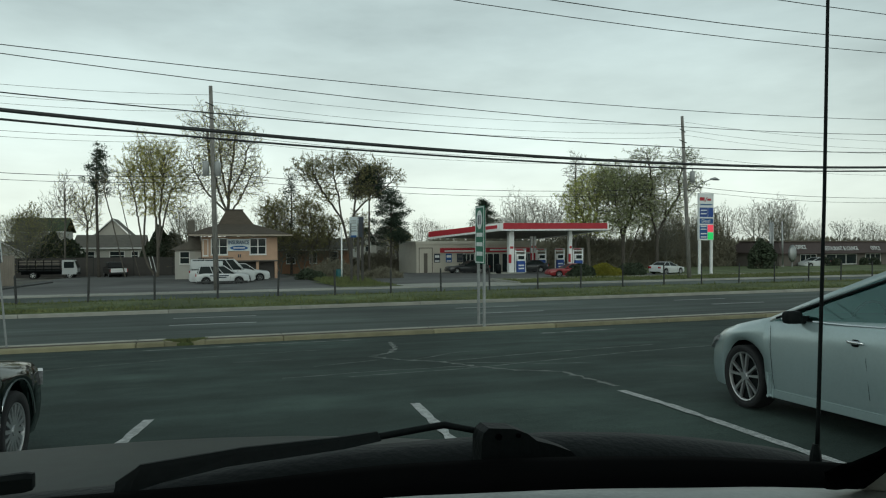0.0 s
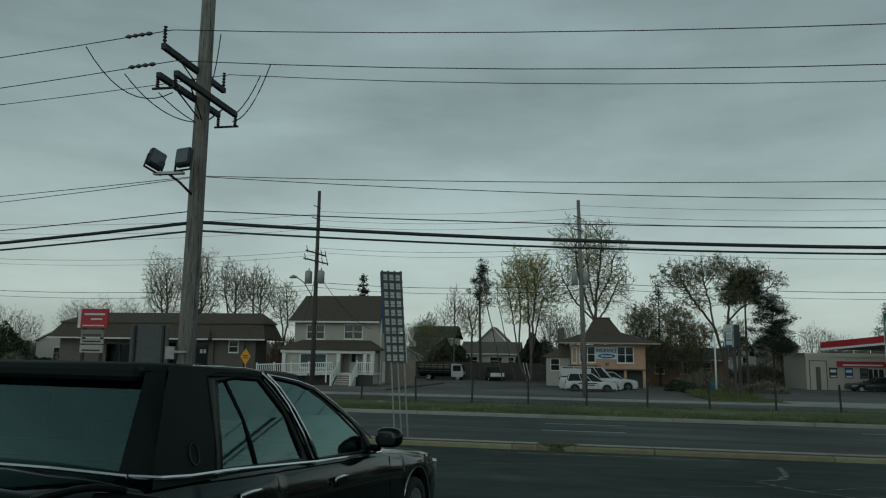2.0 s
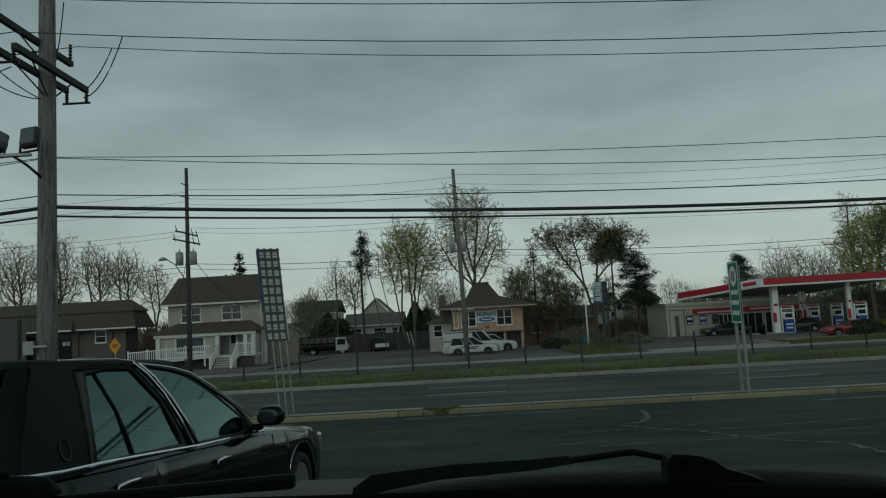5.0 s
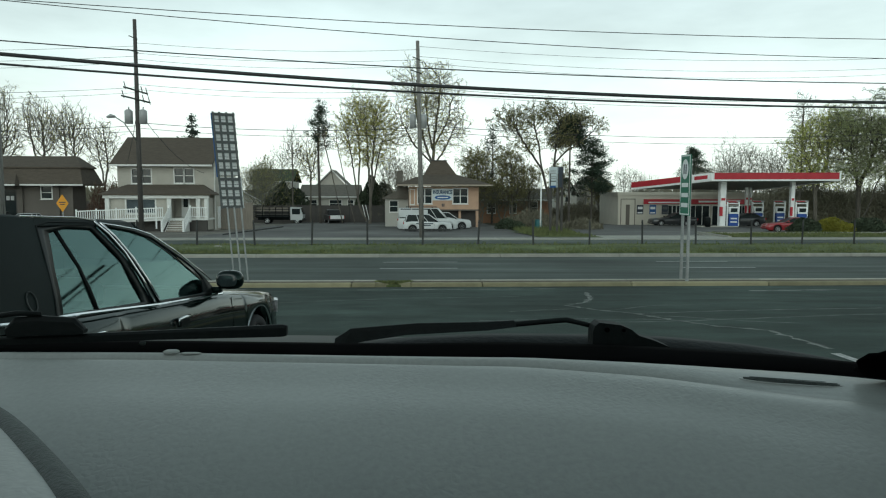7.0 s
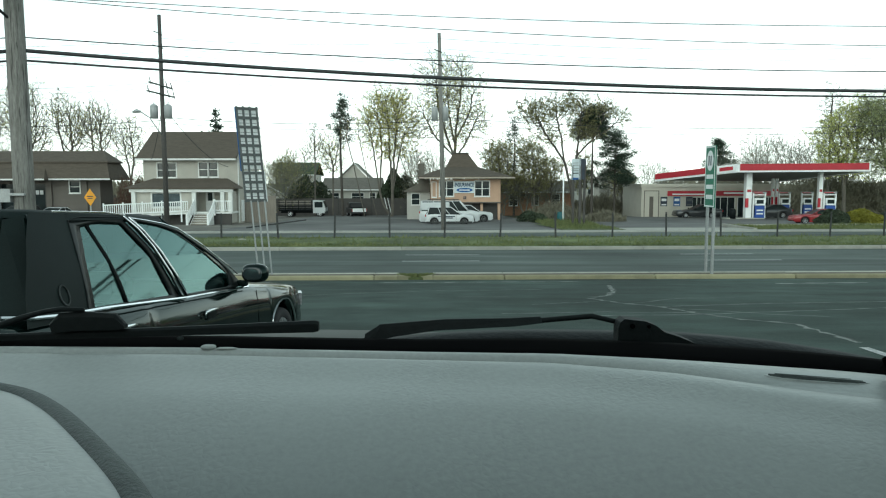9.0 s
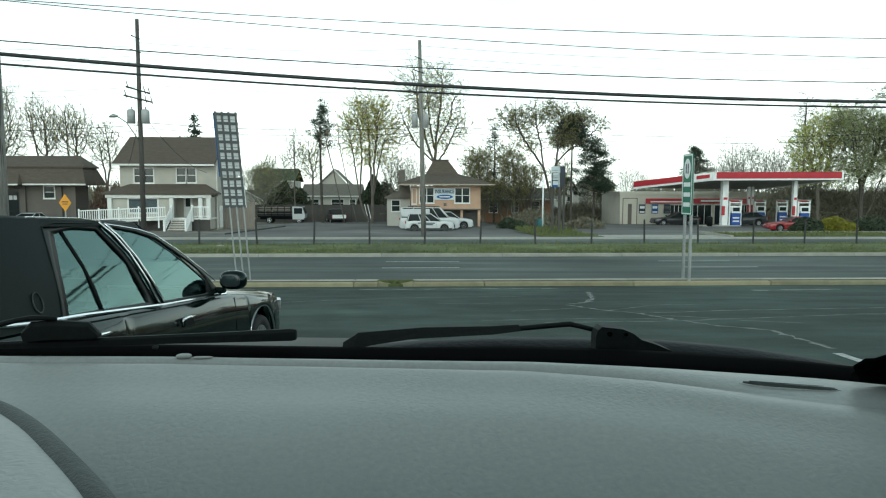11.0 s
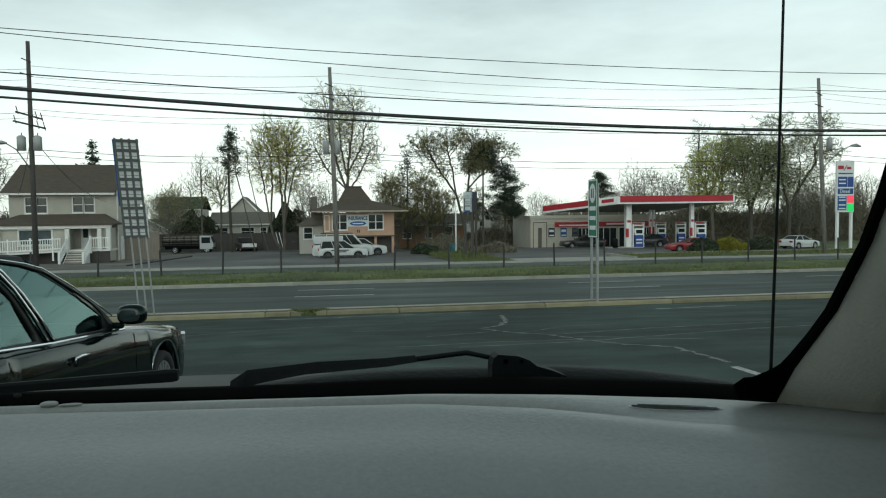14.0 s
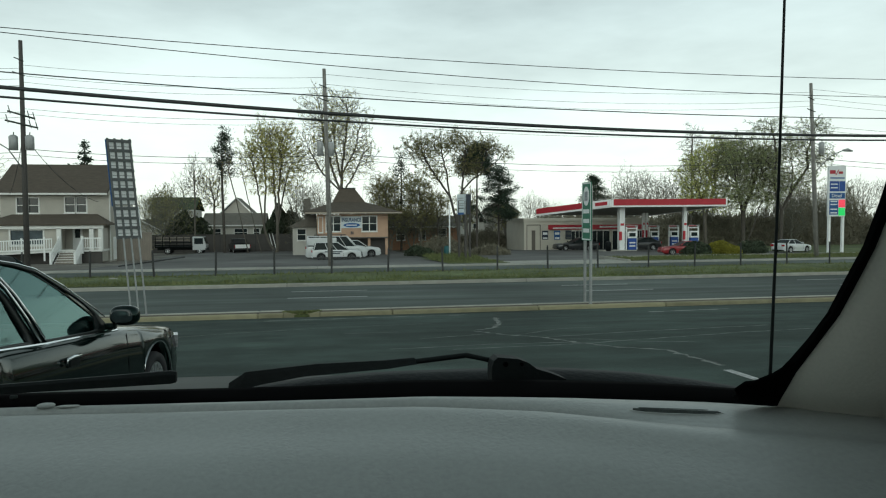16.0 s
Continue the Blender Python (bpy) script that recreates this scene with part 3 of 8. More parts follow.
for i, (pts, kw_) in enumerate(((C1, 1.15), (C2, 0.85))):
    part("crack_line", strip(bmesh.new(), ragged(pts, 0.045, i, 0.14), [w * kw_ for w in wv], 0.004), "crack", cracks, "pale weathered crack edge")
    part("crack_core", strip(bmesh.new(), ragged(pts, 0.05, 20 + i), [0.0, 0.03, 0.04, 0.015, 0.0, 0.02], 0.007), "tar", cracks, "dark open crack")
for i, (pts, w) in enumerate(((((-4.5, 14.6), (-2.2, 16.0), (0.0, 16.9), (2.8, 17.3)), 0.04), (((2.2, 11.2), (4.4, 11.3), (8.2, 12.2), (12, 12.6)), 0.05), (((4.2, 12.6), (6.5, 13.1), (9.5, 13.4)), 0.06), (((3.9, 13.2), (5.2, 14.3), (6.4, 14.4)), 0.04), (((1.2, 11.6), (3.0, 11.75), (4.45, 11.6)), 0.05), (((4.3, 12.3), (4.9, 12.0), (5.6, 11.3), (6.4, 10.9)), 0.045), (((1.9, 13.1), (3.3, 13.6)), 0.04))):
    part("crack_line", strip(bmesh.new(), ragged(pts, 0.03, 40 + i), [w, w * 0.3, w * 0.8, w * 1.3, w * 0.5], 0.004), "crack", cracks)
part("worn_patch", strip(bmesh.new(), ragged([(9.8, 19.4), (12.6, 19.7)], 0.05, 50), [0.25, 0.5, 0.3, 0.15], 0.004), "crack", cracks)
part("worn_patch", strip(bmesh.new(), ragged([(-1.5, 20.6), (4.5, 20.9)], 0.08, 51), [0.1, 0.3, 0.2, 0.05], 0.004), "crack", cracks)
part("tar_seam", strip(bmesh.new(), ragged([(0.55, 14.95), (1.72, 14.88)], 0.02, 52), [0.05, 0.1, 0.06], 0.004), "tar", cracks)
part("tar_seam", strip(bmesh.new(), ragged([(7.2, 9.9), (7.6, 9.5)], 0.02, 53), [0.04, 0.06, 0.03], 0.004), "tar", cracks)
part("gutter_line", strip(bmesh.new(), ragged([(-20, 22.1), (40, 22.1)], 0.02, 54, 0.8), [0.1, 0.16, 0.08, 0.2], 0.005), "tar", cracks, "dark ragged gutter line along the kerb")
fix(cracks)

# fence posts in the median
first_post = thing("fence_post", pose(-2.2, 36.9, 0.1), "thin dark steel fence post in the grass median", "post", "median fence posts")
part("shaft", boxes((-0.03, -0.03, -0.1, 0.03, 0.03, 1.42), (-0.05, -0.006, -0.1, 0.05, 0.006, 1.36)), "steel_dark", first_post)
part("cap", boxes((-0.036, -0.036, 1.42, 0.036, 0.036, 1.445)), "steel_dark", first_post)
rp = random.Random(11)
for k in range(-14, 17):
    if k:
        copy_thing(first_post, pose(-2.2 + 2.97 * k + rp.uniform(-0.06, 0.06), 36.9 + 0.02 * k, 0.1, rp.uniform(-2, 2), rp.uniform(-2, 2), rp.uniform(-5, 5)))


# ---- poles and wires ----
def sagging(p0, p1, sag, n=18):
    p0, p1 = Vector(p0), Vector(p1)
    return [p0.lerp(p1, i / n) - Vector((0, 0, 4 * sag * (i / n) * (1 - i / n))) for i in range(n + 1)]


def wire(name, p0, p1, sag, r, label, group, n=18):
    bm = tube(bmesh.new(), sagging(p0, p1, sag, n), r, 5)
    return tagged(part(name, bm, "cable", smooth=True), label, "cable", group)


BP = Vector((-8.65, 15.0, 0.6))


near_pole = thing("utility_pole", pose(BP.x, BP.y, BP.z), "thick weathered wooden utility pole with crossarms and floodlights", "utility pole")
part("pole", tube(bmesh.new(), [(BP.x, BP.y, 0.3), (BP.x, BP.y, 4), (BP.x, BP.y, 9), (BP.x - 0.01, BP.y, 14.5)], [0.215, 0.195, 0.172, 0.148], 18), "wood_pole", near_pole, smooth=True)
AX = Vector((0.0, 1.0, 0))


def crossarm(z, a, b, off, tilt=0.0):
    c = Vector((BP.x + 0.08, BP.y, z)) + Vector((AX.y, -AX.x, 0)) * off
    p0, p1 = c + AX * a, c + AX * b
    bm = bmesh.new()
    d = (p1 - p0).normalized()
    s = d.cross(Vector((0, 0, 1))) * 0.055
    u = Vector((0, 0, 0.065))
    loft(bm, [[p + s + u, p - s + u, p - s - u, p + s - u] for p in (p0, p1)], closed=True, cap=True)
    return part("crossarm", bm, "arm", near_pole), p0, p1


def insulator(p, h, parent, down=False):
    s = -1 if down else 1
    pts = [(p.x, p.y, p.z + s * h * k / 10) for k in range(11)]
    return part("insulator", tube(bmesh.new(), pts, [0.02 if k % 2 else 0.05 for k in range(11)], 8), "insul", parent)


a0, q0, q1 = crossarm(9.54, -1.55, 1.2, -0.2)
insulator(q0 + Vector((0, 0.04, 0.06)), 0.4, a0)
insulator(q1 + Vector((0, -0.04, 0.06)), 0.4, a0)
a1, r0, r1 = crossarm(8.8, -1.75, 0.97, 0.28)
a2, s0, s1 = crossarm(8.83, -1.65, 1.0, -0.2)
for p, ar in ((r0, a1), (r1, a1), (s1, a2), (s0, a2)):
    insulator(p + Vector((0, 0, -0.06)), 0.26, ar, True)
for p in (r0.lerp(r1, 0.2), r0.lerp(r1, 0.8), s0.lerp(s1, 0.2), s0.lerp(s1, 0.8)):
    part("brace", rod(p, (BP.x + 0.05, BP.y, 8.25), 0.018, n=5), "steel_dark", near_pole)
for p in (q0.lerp(q1, 0.2), q0.lerp(q1, 0.8)):
    part("brace", rod(p, (BP.x + 0.05, BP.y, 8.95), 0.018, n=5), "steel_dark", near_pole)
for p in ((s0 + r0) / 2, (s1 + r1) / 2):
    part("spacer", rod(p + Vector((-0.32, 0, -0.32)), p + Vector((0.32, 0, -0.32)), 0.03, n=5), "insul", near_pole)
rs = random.Random(77)
scar_v, scar_f = [], []
for k in range(70):
    z, a = rs.uniform(1.2, 12), rs.uniform(3.3, 6.2)
    rr = lerp_table(z, [0.3, 4, 9, 14.5], [0.215, 0.195, 0.172, 0.148]) + 0.001
    h, w = rs.uniform(0.06, 0.5), rs.uniform(0.004, 0.016) / rr
    i = len(scar_v)
    for dz, da in ((-h, 0), (0, w), (h, 0.3 * w), (0.1, -w)):
        scar_v.append((BP.x + rr * math.cos(a + da), BP.y + rr * math.sin(a + da), z + dz))
    scar_f.append((i, i + 1, i + 2, i + 3))
me = bpy.data.meshes.new("weathered_scar")
me.from_pydata(scar_v, [], scar_f)
me.materials.append(M["door_dark"])
sc_ = new("weathered_scar", me)
sc_.parent = near_pole
sc_["label"] = "dark checks and spur holes in the wood"
sc_["kind"] = "stuff"
# floodlights
bm = boxes((-9.33, 14.25, 6.86, -8.6, 14.37, 6.92))
arm_f = part("lamp_bracket", bm, "galv", near_pole)
part("bracket_tube", tube(bmesh.new(), [(-8.95, 14.3, 6.86), (-8.8, 14.5, 6.72), (-8.68, 14.85, 6.5)], 0.03, 8), "steel_dark", near_pole, smooth=True)
for cx, cz, rot, tilt in ((-9.3, 7.22, 58, 20), (-8.6, 7.24, -6, -4)):
    f = part("floodlight", boxes((-0.22, -0.1, -0.26, 0.22, 0.1, 0.26), bev=0.04), "steel_dark", near_pole, "dark rectangular floodlight")
    f.matrix_basis = pose(cx, 14.3, cz, -12, tilt, rot) @ Matrix.Scale(0.86, 4)
    part("lens", boxes((-0.18, -0.125, -0.2, 0.18, -0.1, 0.2)), "glass_lit", f, "dark glass floodlight lens")
    part("yoke", boxes((-0.25, -0.03, -0.36, -0.225, 0.03, 0.05), (0.225, -0.03, -0.36, 0.25, 0.03, 0.05), (-0.25, -0.03, -0.38, 0.25, 0.03, -0.355)), "steel_dark", f)
part("meter_box", boxes((-9.02, 14.74, 2.72, -8.8, 14.88, 3.0), (-8.88, 14.72, 2.86, -8.5, 14.78, 2.91)), "galv", near_pole)
fix(near_pole)

# jumper loops hang between the line ends and the pole
loops = [((-10.64, 13.4, 9.62), (-9.0, 14.3, 8.8), 0.55), ((-9.7, 13.5, 8.97), (-8.62, 14.7, 8.2), 0.25), ((-9.5, 14.5, 8.9), (-8.7, 14.75, 8.25), 0.05),
         ((-6.96, 15.0, 9.64), (-7.85, 15.0, 8.28), 0.32), ((-7.2, 15.0, 9.38), (-7.75, 15.0, 8.5), 0.1), ((-8.28, 15.0, 10.5), (-8.45, 15.0, 9.3), 0.22)]
for a, b, s in loops:
    wire("jumper_wire", a, b, s, 0.013, "thin black jumper wire looping by the pole", "jumper wires", 10)
FAR_X = 32.0
G1 = "wires along the near poles"
W_TOP = [((-8.5, 13.35, 9.84), (36, 13, 9.8), 1.08, 9.9), ((-8.4, 13.4, 9.15), (36, 13, 9.7), 1.36, 9.0), ((-8.8, 16.5, 10.1), (36, 13.4, 9.15), 1.26, 9.1)]
for (x, y, z), far_end, sag, z2 in W_TOP:
    wire("power_line", (x, y, z), far_end, sag, 0.010, "thin black power line over the lot", G1)
    wire("power_line", (x, y, z), (-50, 14, z2), 0.9, 0.010, "thin black power line over the lot", G1)
    tagged(part("strain_insulator", tube(bmesh.new(), [(x - 0.5 - 0.08 * k, y, z - 0.04 - 0.006 * k) for k in range(9)], [0.03, 0.05, 0.02, 0.05, 0.02, 0.05, 0.02, 0.05, 0.02], 7), "insul"), "dark ribbed strain insulator on a power line", "insulator", "line insulators")
for z0, z1, sag, r in ((5.85, 6.61, 0.87, 0.042), (5.65, 6.45, 0.82, 0.024), (6.12, 7.14, 0.78, 0.013), (6.95, 8.33, 0.69, 0.009), (6.93, 7.93, 0.97, 0.009)):
    thick = "thick black bundled cable strung along the lot" if r > 0.03 else "thin black cable strung along the lot"
    wire("cable", (-8.38, 14.9, z0), (36, 20, z1), sag, r, thick, G1, 26)
    wire("cable", (-8.72, 14.9, z0), (-52, 16, z0 + 0.1), sag * 1.1, r, thick, G1)


def street_pole(x, y, z, top, lean, label, lamp=0, can=0, cans=()):
    t = thing("utility_pole", pose(x, y, z), label, "utility pole", "poles of the far street")
    tx = x + lean
    part("pole", tube(bmesh.new(), [(x, y, z - 0.3), (x + lean * 0.5, y, z + (top - z) * 0.5), (tx, y, top)], [0.17, 0.145, 0.11], 12), "wood_dark" if can == 2 else "wood_pole", t, smooth=True)
    f = lambda h: x + lean * (h - z) / (top - z)
    for dz, ln in ((1.15, 0.35), (2.0, 0.45)):
        h = top - dz
        part("bracket", rod((f(h) - ln, y - 0.1, h + 0.12), (f(h) + ln * 0.5, y - 0.1, h - 0.1), 0.035, n=6), "arm", t)
    if can:
        for h, ln in ((top - 4.45, 0.75), (top - 5.0, 0.9))[: 2 if can == 2 else 0]:
            part("crossarm", rod((f(h) - ln, y - 0.2, h + 0.22), (f(h) + ln, y - 0.2, h - 0.22), 0.06, n=6), "arm", t)
            for s in (-0.9, 0.5, 0.9):
                part("fuse_holder", rod((f(h) + s * ln, y - 0.3, h + 0.35 - 0.22 * s), (f(h) + s * ln + 0.12, y - 0.3, h - 0.15 - 0.22 * s), 0.03, n=5), "insul", t)
        for dx, h in cans:
            tc_ = part("transformer", tube(bmesh.new(), [(f(h) + dx, y - 0.15, h - 0.45), (f(h) + dx, y - 0.15, h + 0.35), (f(h) + dx, y - 0.15, h + 0.45)], [0.2 if can == 1 else 0.25, 0.2 if can == 1 else 0.25, 0.14], 12), "transformer", t, "grey transformer can", smooth=True)
            part("bushing", rod((f(h) + dx, y - 0.15, h + 0.4), (f(h) + dx + 0.03, y - 0.15, h + 0.62), 0.03, n=6), "insul", tc_)
    if lamp:
        h = top - (7.5 if lamp < 0 else 6.3)
        lamp *= 0.68 if lamp < 0 else 1.0
        part("lamp_arm", tube(bmesh.new(), [(f(h), y, h - 0.3), (f(h) + lamp * 0.8, y - 0.8, h + 0.95), (f(h) + lamp * 1.35, y - 1.4, h + 1.3)], 0.035, 7), "galv", t, smooth=True)
        hx = f(h) + lamp * 1.6
        part("lamp_head", tube(bmesh.new(), [(hx - 0.4 * lamp, y - 1.4, h + 1.26), (hx, y - 1.45, h + 1.3), (hx + 0.35 * lamp, y - 1.5, h + 1.22)], [0.06, 0.13, 0.05], 8), "galv", t, smooth=True)
    return fix(t)


street_pole(-17.35, 46, 0, 13.85, 0.0, "dark wooden utility pole with transformers and street lamp", lamp=-1, can=2, cans=((-0.5, 7.75), (0.4, 7.75)))
street_pole(0.85, 46, 0, 12.75, -0.28, "weathered wooden utility pole by the far pavement", can=1, cans=((-0.42, 7.6), (0.28, 7.6)))
street_pole(36.6, 46, 0, 12.85, -0.75, "wooden utility pole with lamp near the price sign", lamp=1, can=1, cans=((0.6, 8.1),))
street_pole(67.5, 46, 0, 12.6, 0.2, "distant wooden utility pole along the street", can=0)
street_pole(110, 46, 0, 12.6, 0.0, "distant wooden utility pole far along the street", can=0)
street_pole(-52, 46, 0, 13.2, 0.1, "distant wooden utility pole along the street", can=0)
G2 = "wires along the far street"
spans = [(-52, -17.35), (-17.35, 0.62), (0.62, 36.05), (36.05, 67.6), (67.6, 110)]
for x0, x1 in spans:
    for dz, dy, r, sag in ((12.4, 0, 0.011, 0.4), (11.75, -0.08, 0.011, 0.45), (11.4, 0.08, 0.010, 0.5), (9.8, 0, 0.012, 0.45), (9.5, 0.08, 0.010, 0.5), (7.4, 0.08, 0.018, 0.45), (7.05, 0, 0.014, 0.5)):
        wire("street_wire", (x0, 46 + dy, dz), (x1, 46 + dy, dz - 0.2), sag * (x1 - x0) / 25, r, "thin black overhead wire along the far street", G2, 10)
wire("service_drop", (-17.35, 46, 8.2), (-18.2, 63.2, 4.6), 0.7, 0.02, "black service wire sagging to the house", "service wires", 10)
wire("service_drop", (-17.3, 46, 8.6), (-25, 63.2, 5.3), 0.5, 0.02, "black service wire sagging to the house", "service wires", 10)

# ---- road signs ----
gs = thing("road_sign", pose(9.2, 22.75, 0.12), "tall green guide sign with white lettering on twin posts", "road sign")
for y in (22.5, 23.02):
    part("post", boxes((9.17, y - 0.04, 0.1, 9.25, y + 0.04, 4.15)), "galv", gs)
pan = part("panel", boxes((9.13, 22.3, 2.3, 9.16, 23.12, 4.3)), "sign_green", gs, "green reflective panel")
part("border", boxes((9.122, 22.32, 2.32, 9.129, 23.1, 2.36), (9.122, 22.32, 4.24, 9.129, 23.1, 4.28), (9.122, 22.32, 2.36, 9.129, 22.36, 4.24), (9.122, 23.06, 2.36, 9.129, 23.1, 4.24)), "sign_white", pan)
bm = bmesh.new()
ring_v = [bm.verts.new((9.12, 22.71 + 0.27 * math.cos(a), 3.82 + 0.33 * math.sin(a))) for a in np.linspace(0, 2 * math.pi, 24, endpoint=False)]
bm.faces.new(ring_v)
part("shield", bm, "sign_white", pan, "white oval route shield")
part("route_bars", boxes((9.112, 22.6, 3.66, 9.119, 22.67, 3.98), (9.112, 22.76, 3.66, 9.119, 22.83, 3.98)), "text_dark", pan)
for z in (3.3, 2.97, 2.64):
    part("text_bar", boxes((9.12, 22.45, z - 0.07, 9.129, 22.98, z + 0.07)), "sign_white", pan)
fix(gs)

bs = thing("highway_sign", pose(-5.6, 22.66, 0.12), "unpainted back of a tall highway sign on three steel posts", "road sign")
LEAN = math.tan(radians(4.2))


def leaning(u, off, z):
    """A place on the sign: u along its width, off behind it, leaning with height."""
    return Vector((-6.0 + 0.70 * u - LEAN * (z - 2.6) + 0.35 * off, 22.58 + 0.34 * u - 0.93 * off, z))


def bar(u0, u1, z0, z1, o0, o1):
    bm = bmesh.new()
    rows_ = [[leaning(u, o, z) for u, o in ((u0, o0), (u1, o0), (u1, o1), (u0, o1))] for z in (z0, z1)]
    return loft(bm, rows_, closed=True, cap=True)


part("panel", bar(0.0, 0.86, 3.55, 5.52, 0.0, 0.02), "alum", bs, "pale aluminium sign back")
part("panel", bar(0.06, 0.94, 2.52, 3.5, 0.0, 0.02), "alum", bs, "pale aluminium sign back")
part("panel_edge", bar(-0.05, 0.008, 3.5, 5.52, -0.03, 0.03), "sign_blue", bs, "blue edge of the sign face")
for u in (0.24, 0.52, 0.8):
    part("post", bar(u - 0.03, u + 0.03, 0.05, 2.55, 0.03, 0.1), "galv", bs, "galvanised steel post")
for u in (0.03, 0.29, 0.56, 0.84):
    part("upright", bar(u - 0.04, u + 0.04, 2.5, 5.56, 0.03, 0.1), "sign_grey", bs, "grey steel upright")
# crosspieces drawn tall and dark: the shadow below each is part of them
for k in range(11):
    z = 2.56 + 0.293 * k
    u0 = 0.0 if z > 3.5 else 0.06
    part("stiffener", bar(u0, 0.9, z - 0.044, z + 0.044, 0.022, 0.06), "sign_grey", bs, "steel crosspiece, dark and tall to include the shadow under it")
    if k < 10:
        part("stiffener_lip", bar(u0, 0.9, z + 0.118, z + 0.13, 0.022, 0.034), "sign_grey", bs)
fix(bs)


nb = thing("sign_board", pose(-14.5, 22.66, 0.12), "grey unpainted back of a sign on two posts", "road sign")
part("panel", boxes((-15.02, 22.6, 2.2, -13.8, 22.63, 3.72), bev=0.01), "sign_grey", nb, "dull grey sign back")
part("panel", boxes((-15.3, 22.62, 2.25, -15.05, 22.65, 3.7), bev=0.01), "sign_grey", nb, "dull grey sign back")
for x in (-15.1, -14.0):
    part("post", boxes((x - 0.04, 22.54, 0.05, x + 0.04, 22.6, 3.68)), "steel_dark", nb)
fix(nb)


def small_sign(x, y, z, name, label, shape):
    t = thing(name, pose(x, y, z), label, "road sign")
    part("post", boxes((x - 0.03, y, z - 0.2, x + 0.03, y + 0.05, z + 2.3)), "galv", t)
    bm = bmesh.new()
    prism(bm, shape, y - 0.02, y)
    for v in bm.verts:
        v.co.x += x
        v.co.z += z + 2.2
    return t, bm


ys, bm = small_sign(-21.6, 44.6, 0.05, "warning_sign", "amber diamond warning sign on a steel post", [(0, -0.55), (0.38, 0), (0, 0.55), (-0.38, 0)])
pnl = part("panel", bm, "sign_yellow", ys, "amber diamond panel")
part("text_bar", boxes((-21.8, 44.565, 2.28, -21.4, 44.575, 2.34), (-21.75, 44.565, 2.15, -21.45, 44.575, 2.2)), "text_dark", pnl)
fix(ys)


# ---- buildings ----
def hip_roof(bm, x0, x1, y0, y1, z0, rx0, rx1, ry0, ry1, z1, thick=0.18):
    """A hipped solid: a rectangle below and a smaller one above."""
    a = [(x0, y0, z0), (x1, y0, z0), (x1, y1, z0), (x0, y1, z0)]
    b = [(rx0, ry0, z1), (rx1, ry0, z1), (rx1, ry1, z1), (rx0, ry1, z1)]
    lo = [bm.verts.new((p[0], p[1], p[2] - thick)) for p in a]
    va = [bm.verts.new(p) for p in a]
    vb = [bm.verts.new(p) for p in b]
    for i in range(4):
        j = (i + 1) % 4
        bm.faces.new((lo[i], lo[j], va[j], va[i]))
        bm.faces.new((va[i], va[j], vb[j], vb[i]))
    bm.faces.new(vb)
    bm.faces.new(lo[::-1])
    return bm


def walls(x0, x1, y0, y1, z0, z1, t=0.2, holes=()):
    """Four walls; holes (x0, x1, z0, z1) go through the front one."""
    bm = bmesh.new()
    xs_ = sorted({x0, x1, *[h[0] for h in holes], *[h[1] for h in holes]})
    zs_ = sorted({z0, z1, *[h[2] for h in holes], *[h[3] for h in holes]})
    for xa, xb in zip(xs_, xs_[1:]):
        for za, zb in zip(zs_, zs_[1:]):
            cx, cz = (xa + xb) / 2, (za + zb) / 2
            if not any(h[0] < cx < h[1] and h[2] < cz < h[3] for h in holes):
                box(bm, xa, y0, za, xb, y0 + t, zb)
    box(bm, x0, y1 - t, z0, x1, y1, z1)
    box(bm, x0, y0 + t, z0, x0 + t, y1 - t, z1)
    box(bm, x1 - t, y0 + t, z0, x1, y1 - t, z1)
    bmesh.ops.remove_doubles(bm, verts=bm.verts, dist=0.0005)
    return bm


def window(parent, x0, x1, z0, z1, y, cols=1, rows=2, frame_w=0.09, glass="glass", name="window"):
    """A framed window set in a front wall at depth y."""
    bm = bmesh.new()
    f = frame_w
    for r in ((x0 - f, y - 0.04, z0 - f, x1 + f, y + 0.06, z0), (x0 - f, y - 0.04, z1, x1 + f, y + 0.06, z1 + f), (x0 - f, y - 0.04, z0, x0, y + 0.06, z1), (x1, y - 0.04, z0, x1 + f, y + 0.06, z1)):
        box(bm, *r)
    w = part(name, bm, "trim", parent, "white window frame")
    for c in range(1, cols):
        x = x0 + (x1 - x0) * c / cols
        part("mullion", boxes((x - f * 0.5, y, z0, x + f * 0.5, y + 0.06, z1)), "trim", w)
    for c in range(1, rows):
        z = z0 + (z1 - z0) * c / rows
        part("glazing_bar", boxes((x0, y + 0.01, z - 0.03, x1, y + 0.05, z + 0.03)), "trim", w)
    part("pane", boxes((x0, y + 0.07, z0, x1, y + 0.09, z1)), glass, w)
    part("sill", boxes((x0 - f - 0.04, y - 0.1, z0 - f - 0.05, x1 + f + 0.04, y - 0.03, z0 - f)), "trim", w)
    return w


# cream two-storey house with a porch, ramp and steps
H0 = thing("house", pose(-21.8, 67, -0.4), "cream two-storey house with brown roof and white porch ramp", "house")
wins2 = [(-24.8, -24.05, 3.72, 4.95), (-23.9, -23.15, 3.72, 4.95), (-21.05, -20.3, 3.76, 5.0), (-20.15, -19.4, 3.76, 5.0)]
part("wall", walls(-26.1, -17.6, 64, 72, -0.6, 5.4, holes=wins2 + [(-20.55, -19.75, 0.5, 2.5)]), "siding", H0, "cream clapboard wall")
